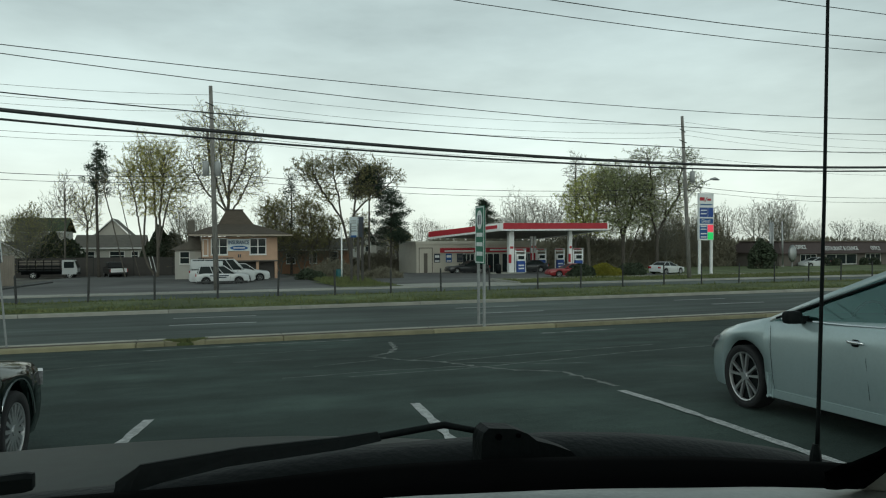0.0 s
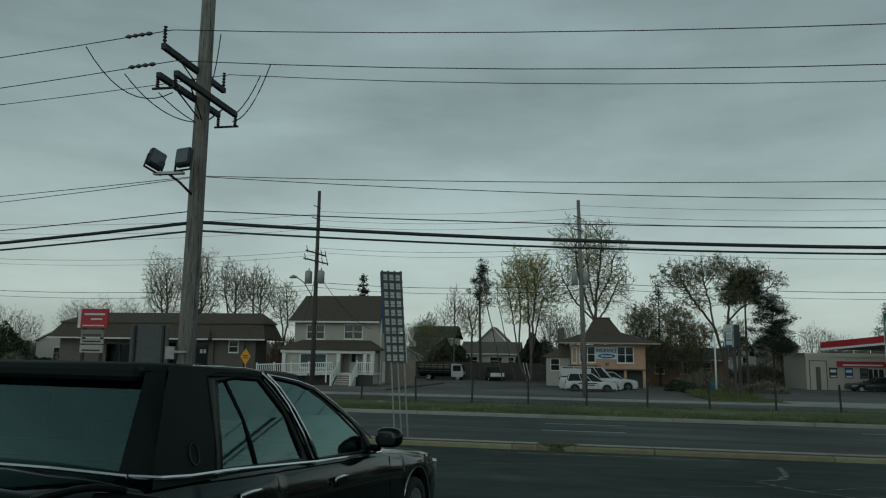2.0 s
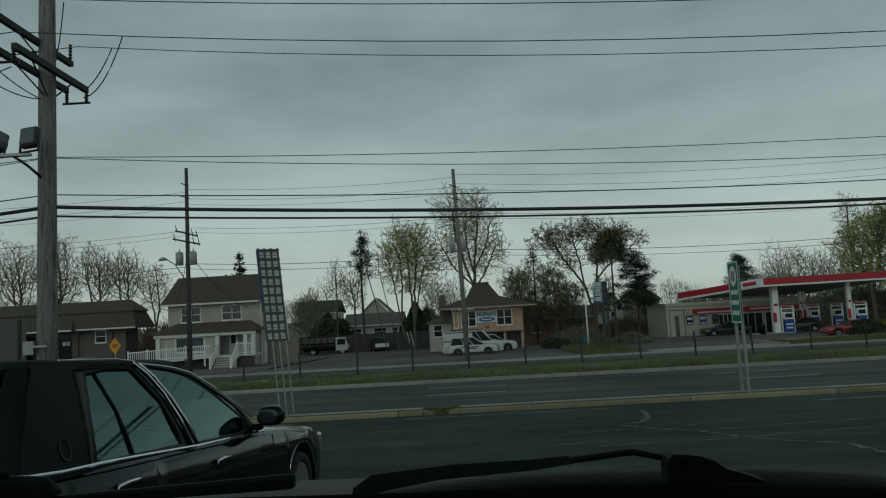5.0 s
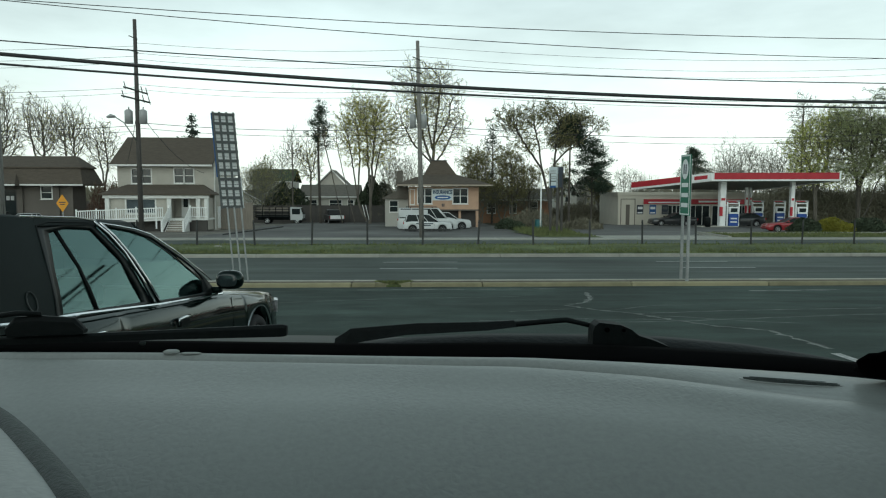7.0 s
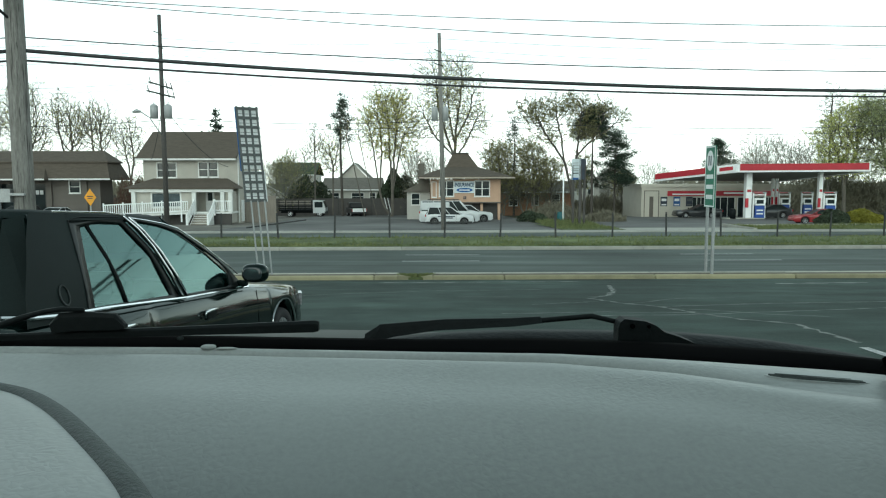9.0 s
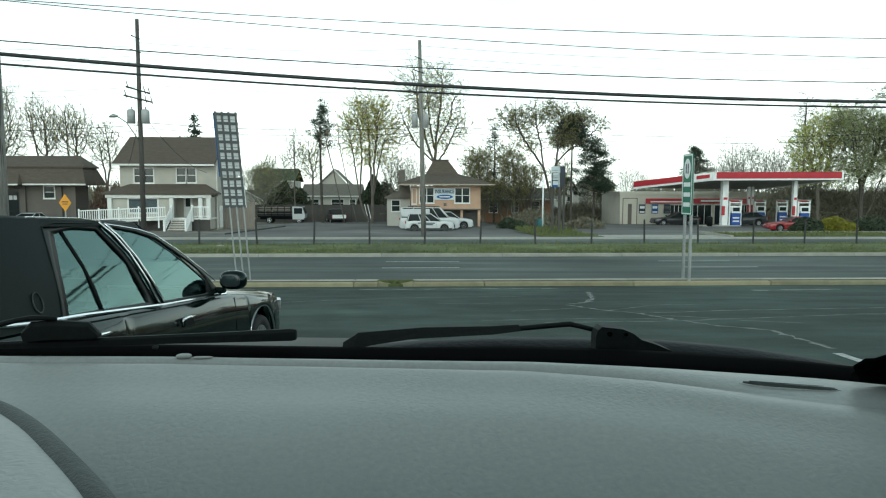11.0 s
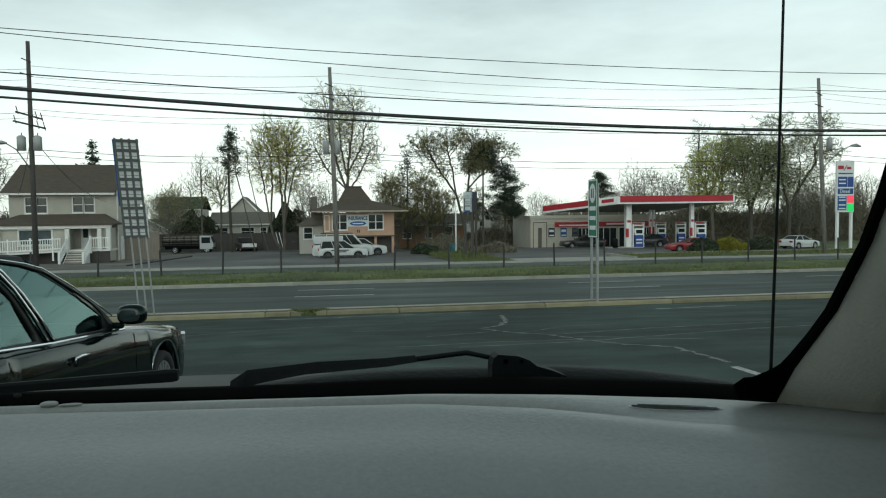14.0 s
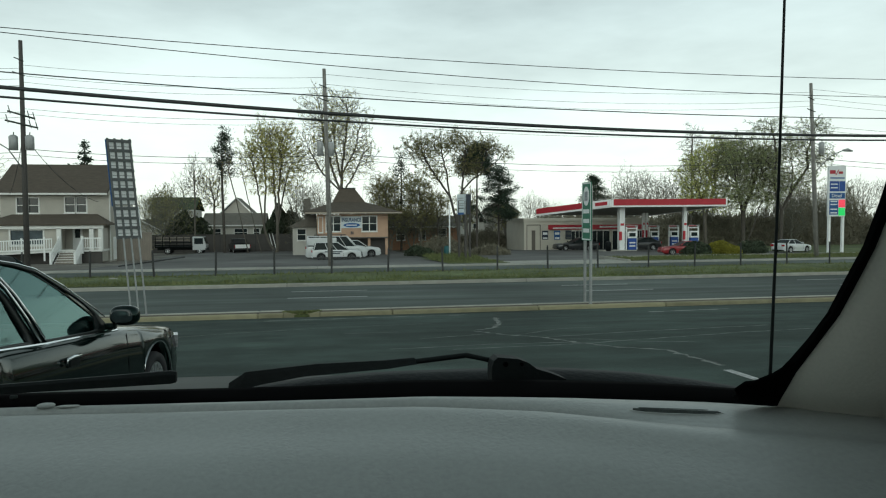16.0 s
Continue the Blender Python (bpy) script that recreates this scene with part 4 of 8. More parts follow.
for k in range(36):
    z = -0.3 + 0.16 * k
    if z < 5.3:
        for xa, xb in ((-26.12, -25.42), (-22.75, -21.2), (-19.25, -17.58)):
            part("clapboard", boxes((xa, 63.975, z, xb, 63.999, z + 0.035)), "siding", H0)
bm = bmesh.new()
prism_x(bm, [(63.4, 5.2), (63.4, 5.38), (67.7, 8.05), (72.6, 5.38), (72.6, 5.2), (67.7, 7.8)], -26.55, -17.55)
part("roof", bm, "shingle", H0, "brown shingled gable roof")
part("gable", prism_x(bmesh.new(), [(64, 5.3), (67.7, 7.75), (72, 5.3)], -17.85, -17.64), "siding", H0)
part("gable", prism_x(bmesh.new(), [(64, 5.3), (67.7, 7.75), (72, 5.3)], -26.08, -25.9), "siding", H0)
part("fascia", boxes((-26.55, 63.33, 5.2, -17.55, 63.4, 5.36)), "trim", H0)
part("chimney", boxes((-21.5, 68.2, 7.2, -21.2, 68.5, 7.9)), "shingle_grey", H0)
for w in wins2:
    window(H0, *w, 64.0, 1, 2, 0.1)
dr = part("door", boxes((-20.55, 64.05, 0.62, -19.75, 64.12, 2.5)), "white", H0, "white front door with dark glass")
part("pane", boxes((-20.35, 64.02, 1.55, -19.95, 64.045, 2.3)), "glass", dr)
part("handle", boxes((-19.87, 64.0, 1.4, -19.82, 64.045, 1.5)), "chrome", dr)
bm = bmesh.new()
hip_roof(bm, -26.9, -17.2, 61.8, 64.2, 2.76, -25.2, -18.5, 63.9, 64.0, 3.58, 0.12)
part("porch_roof", bm, "shingle", H0, "brown shingled porch roof")
part("porch_beam", boxes((-26.6, 61.95, 2.36, -17.5, 62.15, 2.62)), "trim", H0)
part("porch_floor", boxes((-26.4, 61.9, 0.46, -17.6, 64, 0.62)), "trim", H0)
part("porch_skirt", boxes((-26.3, 62.1, -0.6, -17.7, 62.2, 0.46)), "door_dark", H0)
part("porch_wall", walls(-26.1, -21.1, 62.25, 63.9, 0.46, 2.4, 0.15, holes=[(-24.69, -22.25, 1.1, 2.25)]), "siding", H0, "cream wall of the enclosed porch")
window(H0, -24.69, -22.25, 1.1, 2.25, 62.25, 1, 1, 0.13, "glass_lit")
part("porch_wall", walls(-18.3, -17.7, 62.25, 63.9, -0.4, 2.4, 0.15), "siding", H0)
for x in (-26.25, -20.95, -18.45, -17.75):
    part("porch_column", boxes((x - 0.17, 61.95, 0.62, x + 0.17, 62.2, 2.4)), "trim", H0)
part("downpipe", rod((-17.5, 63.9, 5.2), (-17.5, 63.9, -0.4), 0.05, n=6), "trim", H0)
window(H0, -17.4, -17.38, 1.0, 1.9, 66.5, 1, 1)
part("side_door", boxes((-17.6, 65.0, -0.4, -17.52, 65.8, 1.6)), "white", H0)
for k in range(7):
    part("step", boxes((-20.85, 61.9 - 0.27 * (k + 1), -0.9, -19.2, 61.9 - 0.27 * k, 0.44 - 0.185 * k)), "trim", H0)
    part("riser", boxes((-20.8, 61.895 - 0.27 * (k + 1), -0.9, -19.25, 61.9 - 0.27 * (k + 1), 0.40 - 0.185 * k)), "fence", H0)
for x in (-20.92, -19.13):
    part("stair_rail", tube(bmesh.new(), [(x, 61.9, 1.6), (x, 60.0, 0.36)], 0.055, 4), "white", H0)
    part("stair_rail", tube(bmesh.new(), [(x, 61.9, 0.78), (x, 60.0, -0.46)], 0.045, 4), "white", H0)
    part("newel", boxes((x - 0.08, 59.92, -0.9, x + 0.08, 60.08, 0.5)), "white", H0)
    part("newel", boxes((x - 0.08, 61.8, 0.3, x + 0.08, 61.96, 1.75)), "white", H0)
    for k in range(8):
        y = 60.18 + k * 0.22
        part("baluster", boxes((x - 0.025, y - 0.025, -0.5 + (y - 60.0) * 0.65, x + 0.025, y + 0.025, 0.34 + (y - 60.0) * 0.65)), "white", H0)
for x0, x1 in ((-19.05, -17.7),):
    part("porch_rail", boxes((x0, 61.92, 1.52, x1, 62.0, 1.62)), "white", H0)
    part("porch_rail", boxes((x0, 61.92, 0.72, x1, 62.0, 0.8)), "white", H0)
    for k in range(7):
        part("baluster", boxes((x0 + 0.1 + 0.19 * k, 61.94, 0.78, x0 + 0.15 + 0.19 * k, 61.98, 1.54)), "white", H0)
# long wheelchair ramp
zr = lambda x: 0.62 - (-21.0 - x) * 0.043
for xa, xb in ((-28.3, -21.0),):
    bm = bmesh.new()
    slab(bm, [(xa, 60.6, zr(xa)), (xb, 60.6, zr(xb)), (xb, 61.9, zr(xb)), (xa, 61.9, zr(xa))], 0.14)
    part("ramp_deck", bm, "trim", H0)
    for dz in (1.0, 0.2):
        bm = bmesh.new()
        slab(bm, [(xa, 60.55, zr(xa) + dz), (xb, 60.55, zr(xb) + dz), (xb, 60.65, zr(xb) + dz), (xa, 60.65, zr(xa) + dz)], 0.09)
        part("ramp_rail", bm, "white", H0)
for k in range(40):
    x = -28.25 + 0.185 * k
    big = k % 9 == 0
    part("ramp_post" if big else "baluster", boxes((x - (0.06 if big else 0.025), 60.57, zr(x) - (0.8 if big else -0.18), x + (0.06 if big else 0.025), 60.64, zr(x) + (1.12 if big else 0.95))), "white", H0)
fix(H0)

# low brown office with a mansard roof
B0 = thing("office_building", pose(-42, 72, -0.4), "low brown office building with a mansard shingle roof", "building")
part("wall", walls(-53.4, -31.1, 66.4, 68.8, -0.6, 3.6, holes=[(-34.0, -33.1, 2.3, 3.35), (-40.7, -36.3, -0.4, 3.1), (-47.9, -44.5, -0.4, 2.9)]), "brown_wall", B0)
bm = bmesh.new()
hip_roof(bm, -54.2, -29.8, 65.4, 69.8, 3.62, -53.4, -30.5, 66.5, 69.4, 5.1, 0.16)
part("roof", bm, "shingle", B0, "brown lower shingle roof")
bm = bmesh.new()
hip_roof(bm, -53.6, -30.3, 66.35, 69.5, 5.2, -51.6, -31.9, 69.0, 69.3, 6.3, 0.12)
part("upper_roof", bm, "shingle", B0, "brown upper shingle roof")
bm = bmesh.new()
hip_roof(bm, -50, -35.4, 64.6, 67, 3.6, -50, -36.2, 66.4, 67, 4.75, 0.15)
part("entry_roof", bm, "shingle", B0)
part("fascia", boxes((-54.22, 65.33, 3.46, -29.78, 65.4, 3.6), (-50.0, 64.52, 3.44, -35.4, 64.6, 3.58)), "trim", B0)
part("roof_vent", boxes((-39.4, 68.6, 6.25, -38.9, 69.0, 6.75)), "shingle", B0)
window(B0, -34.0, -33.1, 2.3, 3.35, 66.4, 1, 2, 0.1)
part("recess", boxes((-47.9, 67.2, -0.4, -44.5, 67.3, 2.9)), "glass", B0, "dark glazed recess")
for x in (-46.8, -45.6):
    part("mullion", boxes((x - 0.05, 67.1, -0.4, x + 0.05, 67.2, 2.9)), "door_dark", B0)
part("door", boxes((-40.7, 67.0, -0.4, -36.3, 67.06, 3.1)), "glass", B0, "dark glass entrance doors")
part("number_bar", boxes((-37.5, 66.9, 2.1, -37.2, 66.94, 2.5), (-37.1, 66.9, 2.1, -36.8, 66.94, 2.5)), "sign_white", B0)
for x in (-35.9, -32.6, -31.35):
    part("pier", boxes((x - 0.25, 66.2, -0.5, x + 0.25, 66.4, 3.4)), "brown_wall", B0)
part("door_frame", boxes((-36.3, 66.3, -0.4, -36.2, 66.4, 3.1)), "door_dark", B0)
part("door_frame", boxes((-40.8, 66.3, -0.4, -40.7, 66.4, 3.1)), "door_dark", B0)
fix(B0)

# insurance office: tan upper floor over a recessed base, hipped roof with a steep cap
I0 = thing("insurance_office", pose(3.5, 74, -0.6), "tan insurance office with brown hipped roof and blue sign", "building")
holes = [(0.9, 2.25, 1.85, 3.28), (4.45, 5.85, 1.85, 3.28)]
part("wall", walls(-0.02, 7.0, 70, 78, 1.22, 3.5, holes=holes), "tan", I0, "tan stucco upper wall")
part("base_wall", walls(0.3, 6.8, 71.2, 77.8, -1.0, 1.2), "door_dark", I0)
part("floor_beam", boxes((-0.05, 69.95, 1.1, 7.05, 78.05, 1.22)), "brown_wall", I0)
part("post", boxes((5.0, 70.2, -0.9, 5.25, 70.4, 1.1)), "tan", I0)
part("post", boxes((6.75, 70.1, -0.9, 7.0, 70.35, 1.1)), "tan", I0)
bm = bmesh.new()
hip_roof(bm, -1.25, 8.1, 68.9, 79.2, 3.76, 1.5, 5.0, 72.6, 75.5, 4.76, 0.14)
part("roof", bm, "shingle", I0, "brown hipped shingle roof")
bm = bmesh.new()
hip_roof(bm, 1.55, 4.95, 72.65, 75.4, 4.74, 2.35, 3.9, 73.4, 74.6, 6.2, 0.05)
part("roof_cap", bm, "shingle", I0, "steep brown roof cap")
part("cap_top", boxes((2.25, 73.3, 6.2, 4.0, 74.7, 6.29)), "door_dark", I0)
part("fascia", boxes((-1.17, 68.83, 3.57, 8.32, 68.9, 3.71)), "soffit", I0)
part("chimney", boxes((-1.35, 75.0, 2.5, -0.65, 75.8, 5.2)), "shingle_grey", I0)
for h in holes:
    window(I0, *h, 70, 2, 2, 0.1)
window(I0, 0.15, 0.5, 1.75, 3.2, 70, 1, 2, 0.08)
sg = part("sign_board", boxes((2.35, 69.9, 2.12, 4.36, 69.96, 3.3)), "sign_pale", I0, "white and blue insurance sign board")
lettering("INSURANCE", 0.52, pose(3.36, 69.885, 2.93, 90), sg, "text_navy", squeeze=0.68, bold=0.016)
part("text_oval", loft(bmesh.new(), [[(3.38 + 0.82 * math.cos(a), y, 2.42 + 0.22 * math.sin(a)) for a in np.linspace(0, 6.0214, 24)] for y in (69.885, 69.9)], closed=True, cap=True), "sign_blue", sg, "blue oval panel")
part("text_bar", boxes((2.85, 69.876, 2.37, 3.9, 69.884, 2.47)), "sign_white", sg)
part("number_bar", boxes((3.28, 69.95, 1.5, 3.38, 69.98, 1.8), (3.45, 69.95, 1.5, 3.55, 69.98, 1.8)), "text_dark", I0)
part("annex_wall", walls(-2.5, -0.1, 73, 80, -1.0, 2.3, holes=[(-2.0, -1.2, 0.9, 2.0)]), "light_house", I0)
part("annex_roof", prism(bmesh.new(), [(-2.8, 2.2), (-2.8, 2.32), (-0.1, 3.7), (-0.1, 2.2)], 72.7, 80.2), "shingle_grey", I0)
window(I0, -2.0, -1.2, 0.9, 2.0, 73, 1, 2, 0.08)
fix(I0)

# petrol station
P0 = thing("petrol_station_shop", pose(36, 86, -1.0), "beige petrol station shop with red band and glass front", "building")
SHOP_WINDOWS = ((31.0, 32.5), (33.5, 36.0), (36.4, 38.6), (38.9, 40.6))
part("wall", walls(24.9, 41.2, 82, 90, -1.4, 2.6, holes=[(a, b, -1.0, 1.36) for a, b in SHOP_WINDOWS]), "gaswall", P0, "beige painted block wall")
part("parapet", boxes((24.8, 81.9, 2.6, 41.3, 90, 2.98)), "gaswall", P0)
part("red_band", boxes((27.95, 81.8, 1.57, 41.2, 81.95, 2.15)), "red", P0, "red fascia band")
part("text_bar", boxes((28.5, 81.785, 1.68, 32.4, 81.799, 1.84)), "sign_white", P0)
part("text_bar", boxes((34.6, 81.785, 1.78, 37.2, 81.799, 1.98)), "sign_white", P0)
part("garage_frame", boxes((25.2, 81.95, -1.0, 25.28, 81.99, 2.2), (26.9, 81.95, -1.0, 26.98, 81.99, 2.2), (25.28, 81.95, 2.12, 26.9, 81.99, 2.2)), "brown_wall", P0)
part("door", boxes((25.85, 81.93, -0.9, 26.3, 81.99, 1.5)), "brown_wall", P0)
for x0, x1 in SHOP_WINDOWS:
    window(P0, x0, x1, -1.0, 1.36, 82, 3, 1, 0.07, "glass")
for x, m_, t_ in ((27.17, "text_dark", "sign_white"), (28.71, "sign_blue", "sign_white"), (30.19, "text_dark", "sign_grey")):
    ps = part("poster", boxes((x, 81.93, 0.35, x + 0.78, 81.97, 1.45)), m_, P0)
    part("text_bar", boxes((x + 0.1, 81.915, 0.95, x + 0.68, 81.928, 1.25)), t_, ps)
    part("text_bar", boxes((x + 0.1, 81.915, 0.45, x + 0.68, 81.928, 0.62)), t_, ps)
fix(P0)

K0 = thing("petrol_canopy", pose(36, 74, -0.65), "red and white petrol station canopy on white columns", "canopy")
CA, CB, CC, CD = (31.0, 70.0), (44.45, 70.0), (41.0, 82.0), (25.4, 78.5)
zt = {CA: 4.98, CB: 5.06, CC: 4.0, CD: 4.1}
bm = bmesh.new()
slab(bm, [(p[0], p[1], zt[p] - 0.2) for p in (CA, CB, CC, CD)], 0.55)
part("deck", bm, "concrete", K0, "grey canopy underside")


def fascia(name, p, q, z_lo, z_hi, out, material, ends=(0.0, 1.0)):
    a, b = Vector((*p, 0)), Vector((*q, 0))
    d = (b - a).normalized()
    nrm = Vector((d.y, -d.x, 0)) * out
    rows = []
    for e in ends:
        c = a.lerp(b, e)
        zz = zt[p] + (zt[q] - zt[p]) * e
        rows.append([tuple(c + o + Vector((0, 0, zz + h))) for o, h in ((nrm, z_hi), (nrm, z_lo), (nrm * 0, z_lo), (nrm * 0, z_hi))])
    return part(name, loft(bmesh.new(), rows, closed=True, cap=True), material, K0)


for p, q in ((CA, CB), (CD, CA), (CB, CC)):
    fascia("white_fascia", p, q, -0.84, -0.02, 0.08, "white")
fascia("red_fascia", CA, CB, -0.66, 0.0, 0.12, "red", (0.01, 0.985))
fascia("red_fascia", CD, CA, -0.62, 0.0, 0.12, "red", (0.0, 0.76))
lg = fascia("logo_panel", CD, CA, -0.75, 0.02, 0.14, "white", (0.77, 0.99))
fascia("logo_mark", CD, CA, -0.55, -0.18, 0.16, "red", (0.80, 0.95))
for x, y, w in ((32.78, 71.6, 0.3), (40.3, 71.6, 0.2), (38.55, 78.0, 0.14), (39.15, 78.3, 0.12)):
    cl = part("column", boxes((x - w, y - w, -0.75, x + w, y + w, 4.3)), "white", K0, "white canopy column")
    part("red_mark", boxes((x - 0.7 * w, y - w - 0.02, 2.15, x + 0.7 * w, y - w - 0.004, 2.4)), "red", cl)
    part("sign_box", boxes((x - w - 0.1, y - w - 0.14, 0.55, x - 0.3 * w, y - w - 0.02, 1.5)), "red", cl)
for x in (29, 33.5, 38):
    part("canopy_lamp", boxes((x, 73, 4.0, x + 0.6, 73.6, 4.06)), "lamp_clear", K0)
fix(K0)
tagged(part("pump_island", boxes((30.2, 70.6, -0.8, 34.2, 72.0, -0.5), (38.4, 70.6, -0.8, 42.4, 72.0, -0.5), bev=0.05), "concrete"), "low concrete pump islands", "kerb", kind="structure")


def pump(x, y, z):
    t = thing("fuel_pump", pose(x, y, z), "blue and white fuel pump with red top sign", "fuel pump", "fuel pumps")
    part("cabinet", boxes((-0.5, -0.25, 0, 0.5, 0.25, 1.25), bev=0.03), "pump_blue", t, "blue lower cabinet")
    hd = part("display_head", boxes((-0.5, -0.24, 1.27, 0.5, 0.24, 2.0), bev=0.03), "white", t)
    part("screen", boxes((-0.36, -0.26, 1.45, 0.36, -0.245, 1.85)), "glass", hd)
    part("crossbeam", boxes((-0.58, -0.1, 2.3, 0.58, 0.1, 2.4)), "white", t)
    part("topper", boxes((-0.7, -0.12, 2.5, 0.7, 0.12, 2.68), bev=0.02), "galv", t, "grey pump topper")
    part("topper_band", boxes((-0.66, -0.135, 2.53, 0.3, -0.122, 2.62)), "red", t)
    part("frame_post", boxes((-0.66, -0.1, 0, -0.56, 0.1, 2.5)), "white", t)
    part("frame_post", boxes((0.56, -0.1, 0, 0.66, 0.1, 2.5)), "white", t)
    part("label_bar", boxes((-0.34, -0.262, 0.7, 0.34, -0.252, 0.85)), "sign_white", t)
    part("label_bar", boxes((-0.34, -0.262, 0.35, 0.34, -0.252, 0.5)), "sign_white", t)
    for s in (-1, 1):
        part("hose", tube(bmesh.new(), [(s * 0.54, -0.3, 1.5), (s * 0.62, -0.42, 0.7), (s * 0.56, -0.34, 0.3), (s * 0.52, -0.28, 1.0)], 0.02, 6), "black", t)
    return t


p1 = pump(33.85, 71.3, -0.5)
copy_thing(p1, pose(41.2, 71.3, -0.5))
copy_thing(p1, pose(39.55, 77.3, -0.6))
copy_thing(p1, pose(42.1, 77.3, -0.6))

# price sign
S0 = thing("price_sign", pose(43.2, 52, 0), "tall petrol price sign on two white posts", "price sign")
part("post", boxes((42.42, 51.95, -0.3, 42.6, 52.15, 7.0)), "white", S0)
part("post", boxes((43.72, 51.95, -0.3, 43.9, 52.15, 7.3)), "white", S0)
pn = part("sign_board", boxes((42.2, 51.8, 3.05, 43.85, 51.95, 7.3)), "sign_white", S0, "white sign board")
part("logo_mark", boxes((42.32, 51.78, 6.62, 42.85, 51.795, 6.92), (43.15, 51.78, 6.62, 43.55, 51.795, 6.82)), "red", pn)
part("logo_mark", prism(bmesh.new(), [(42.82, 6.5), (42.9, 6.5), (43.18, 6.95), (43.1, 6.95)], 51.775, 51.79), "red", pn)
part("logo_stripe", boxes((42.36, 51.78, 6.22, 43.7, 51.795, 6.32)), "sign_blue", pn)
part("price_panel", boxes((42.32, 51.78, 5.15, 43.2, 51.795, 6.0), (43.24, 51.78, 5.15, 43.78, 51.795, 6.0)), "pump_blue", pn)
dz = part("price_panel", boxes((42.32, 51.78, 4.55, 43.78, 51.795, 5.02)), "sign_blue", pn)
lettering("Diesel", 0.42, pose(42.98, 51.77, 4.78, 90), dz, "sign_white", squeeze=0.9)
part("price_panel", boxes((42.32, 51.78, 3.2, 43.15, 51.795, 4.4)), "sign_blue", pn)
part("led_price", boxes((43.2, 51.77, 3.82, 43.8, 51.795, 4.45)), "screen_red", pn, "red lit price display")
part("led_price", boxes((43.2, 51.77, 3.12, 43.8, 51.795, 3.76)), "screen_green", pn, "green lit price display")
for z in (3.3, 3.6, 4.0, 4.25, 5.4, 5.7):
    part("text_bar", boxes((42.42, 51.765, z, 43.05, 51.779, z + 0.1)), "sign_white", pn)
fix(S0)

# double-faced business sign by the drive
D0 = thing("business_sign", pose(11.3, 52.2, -0.2), "angled business sign with one pale and one dark face on dark posts", "sign")
# left face pale, right face dark
for (xa, ya, xb, yb), m_ in (((10.62, 52.6, 11.12, 51.9), "sign_pale"), ((11.14, 51.9, 11.72, 52.6), "text_dark")):
    bm = bmesh.new()
    d = Vector((xb - xa, yb - ya, 0)).normalized()
    nn = Vector((-d.y, d.x, 0)) * 0.08
    loft(bm, [[(p[0], p[1], 3.36), (p[0], p[1], 4.9), (p[0] + nn.x, p[1] + nn.y, 4.9), (p[0] + nn.x, p[1] + nn.y, 3.36)] for p in ((xa, ya), (xb, yb))], closed=True, cap=True)
    part("sign_board", bm, m_, D0)
for x, y in ((10.75, 52.5), (11.15, 51.98), (11.6, 52.5)):
    part("post", boxes((x - 0.08, y - 0.05, -0.4, x + 0.08, y + 0.1, 4.4)), "wood_dark", D0)
for z, h, m_ in ((4.62, 0.05, "galv"), (4.46, 0.06, "galv"), (4.2, 0.05, "galv"), (4.06, 0.05, "galv"), (3.86, 0.06, "steel_dark"), (3.5, 0.16, "sign_blue")):
    bm = bmesh.new()
    slab(bm, [(10.69, 52.46, z), (11.02, 52.0, z), (11.01, 51.99, z), (10.68, 52.45, z)], h)
    part("text_bar", bm, m_, D0)
fix(D0)

# red tenant sign near the brown office
R0 = thing("tenant_sign", pose(-37.2, 50, 0), "red and white tenant sign board with pale panels", "sign")
rb = part("sign_board", boxes((-38.4, 49.9, 4.2, -36.05, 50.1, 5.7)), "red", R0, "dark red sign board")
part("side_panel", boxes((-38.7, 49.95, 4.2, -38.42, 50.15, 5.75)), "trim", R0)
part("text_bar", boxes((-38.1, 49.88, 5.2, -36.3, 49.897, 5.34), (-37.5, 49.88, 4.82, -36.5, 49.897, 4.94), (-38.2, 49.88, 4.33, -36.3, 49.897, 4.42)), "sign_pale", rb)
for z in (3.45, 2.95, 2.25):
    pl = part("tenant_panel", boxes((-38.3, 49.9, z, -36.3, 50.05, z + (0.6 if z != 2.95 else 0.35))), "fence" if z > 3 else "siding", R0)
    part("text_bar", boxes((-38.1, 49.88, z + 0.12, -36.5, 49.897, z + 0.24)), "text_dark", pl)
part("post", boxes((-38.2, 49.95, -0.3, -38.0, 50.1, 4.3), (-36.6, 49.95, -0.3, -36.4, 50.1, 4.3)), "steel_dark", R0)
fix(R0)


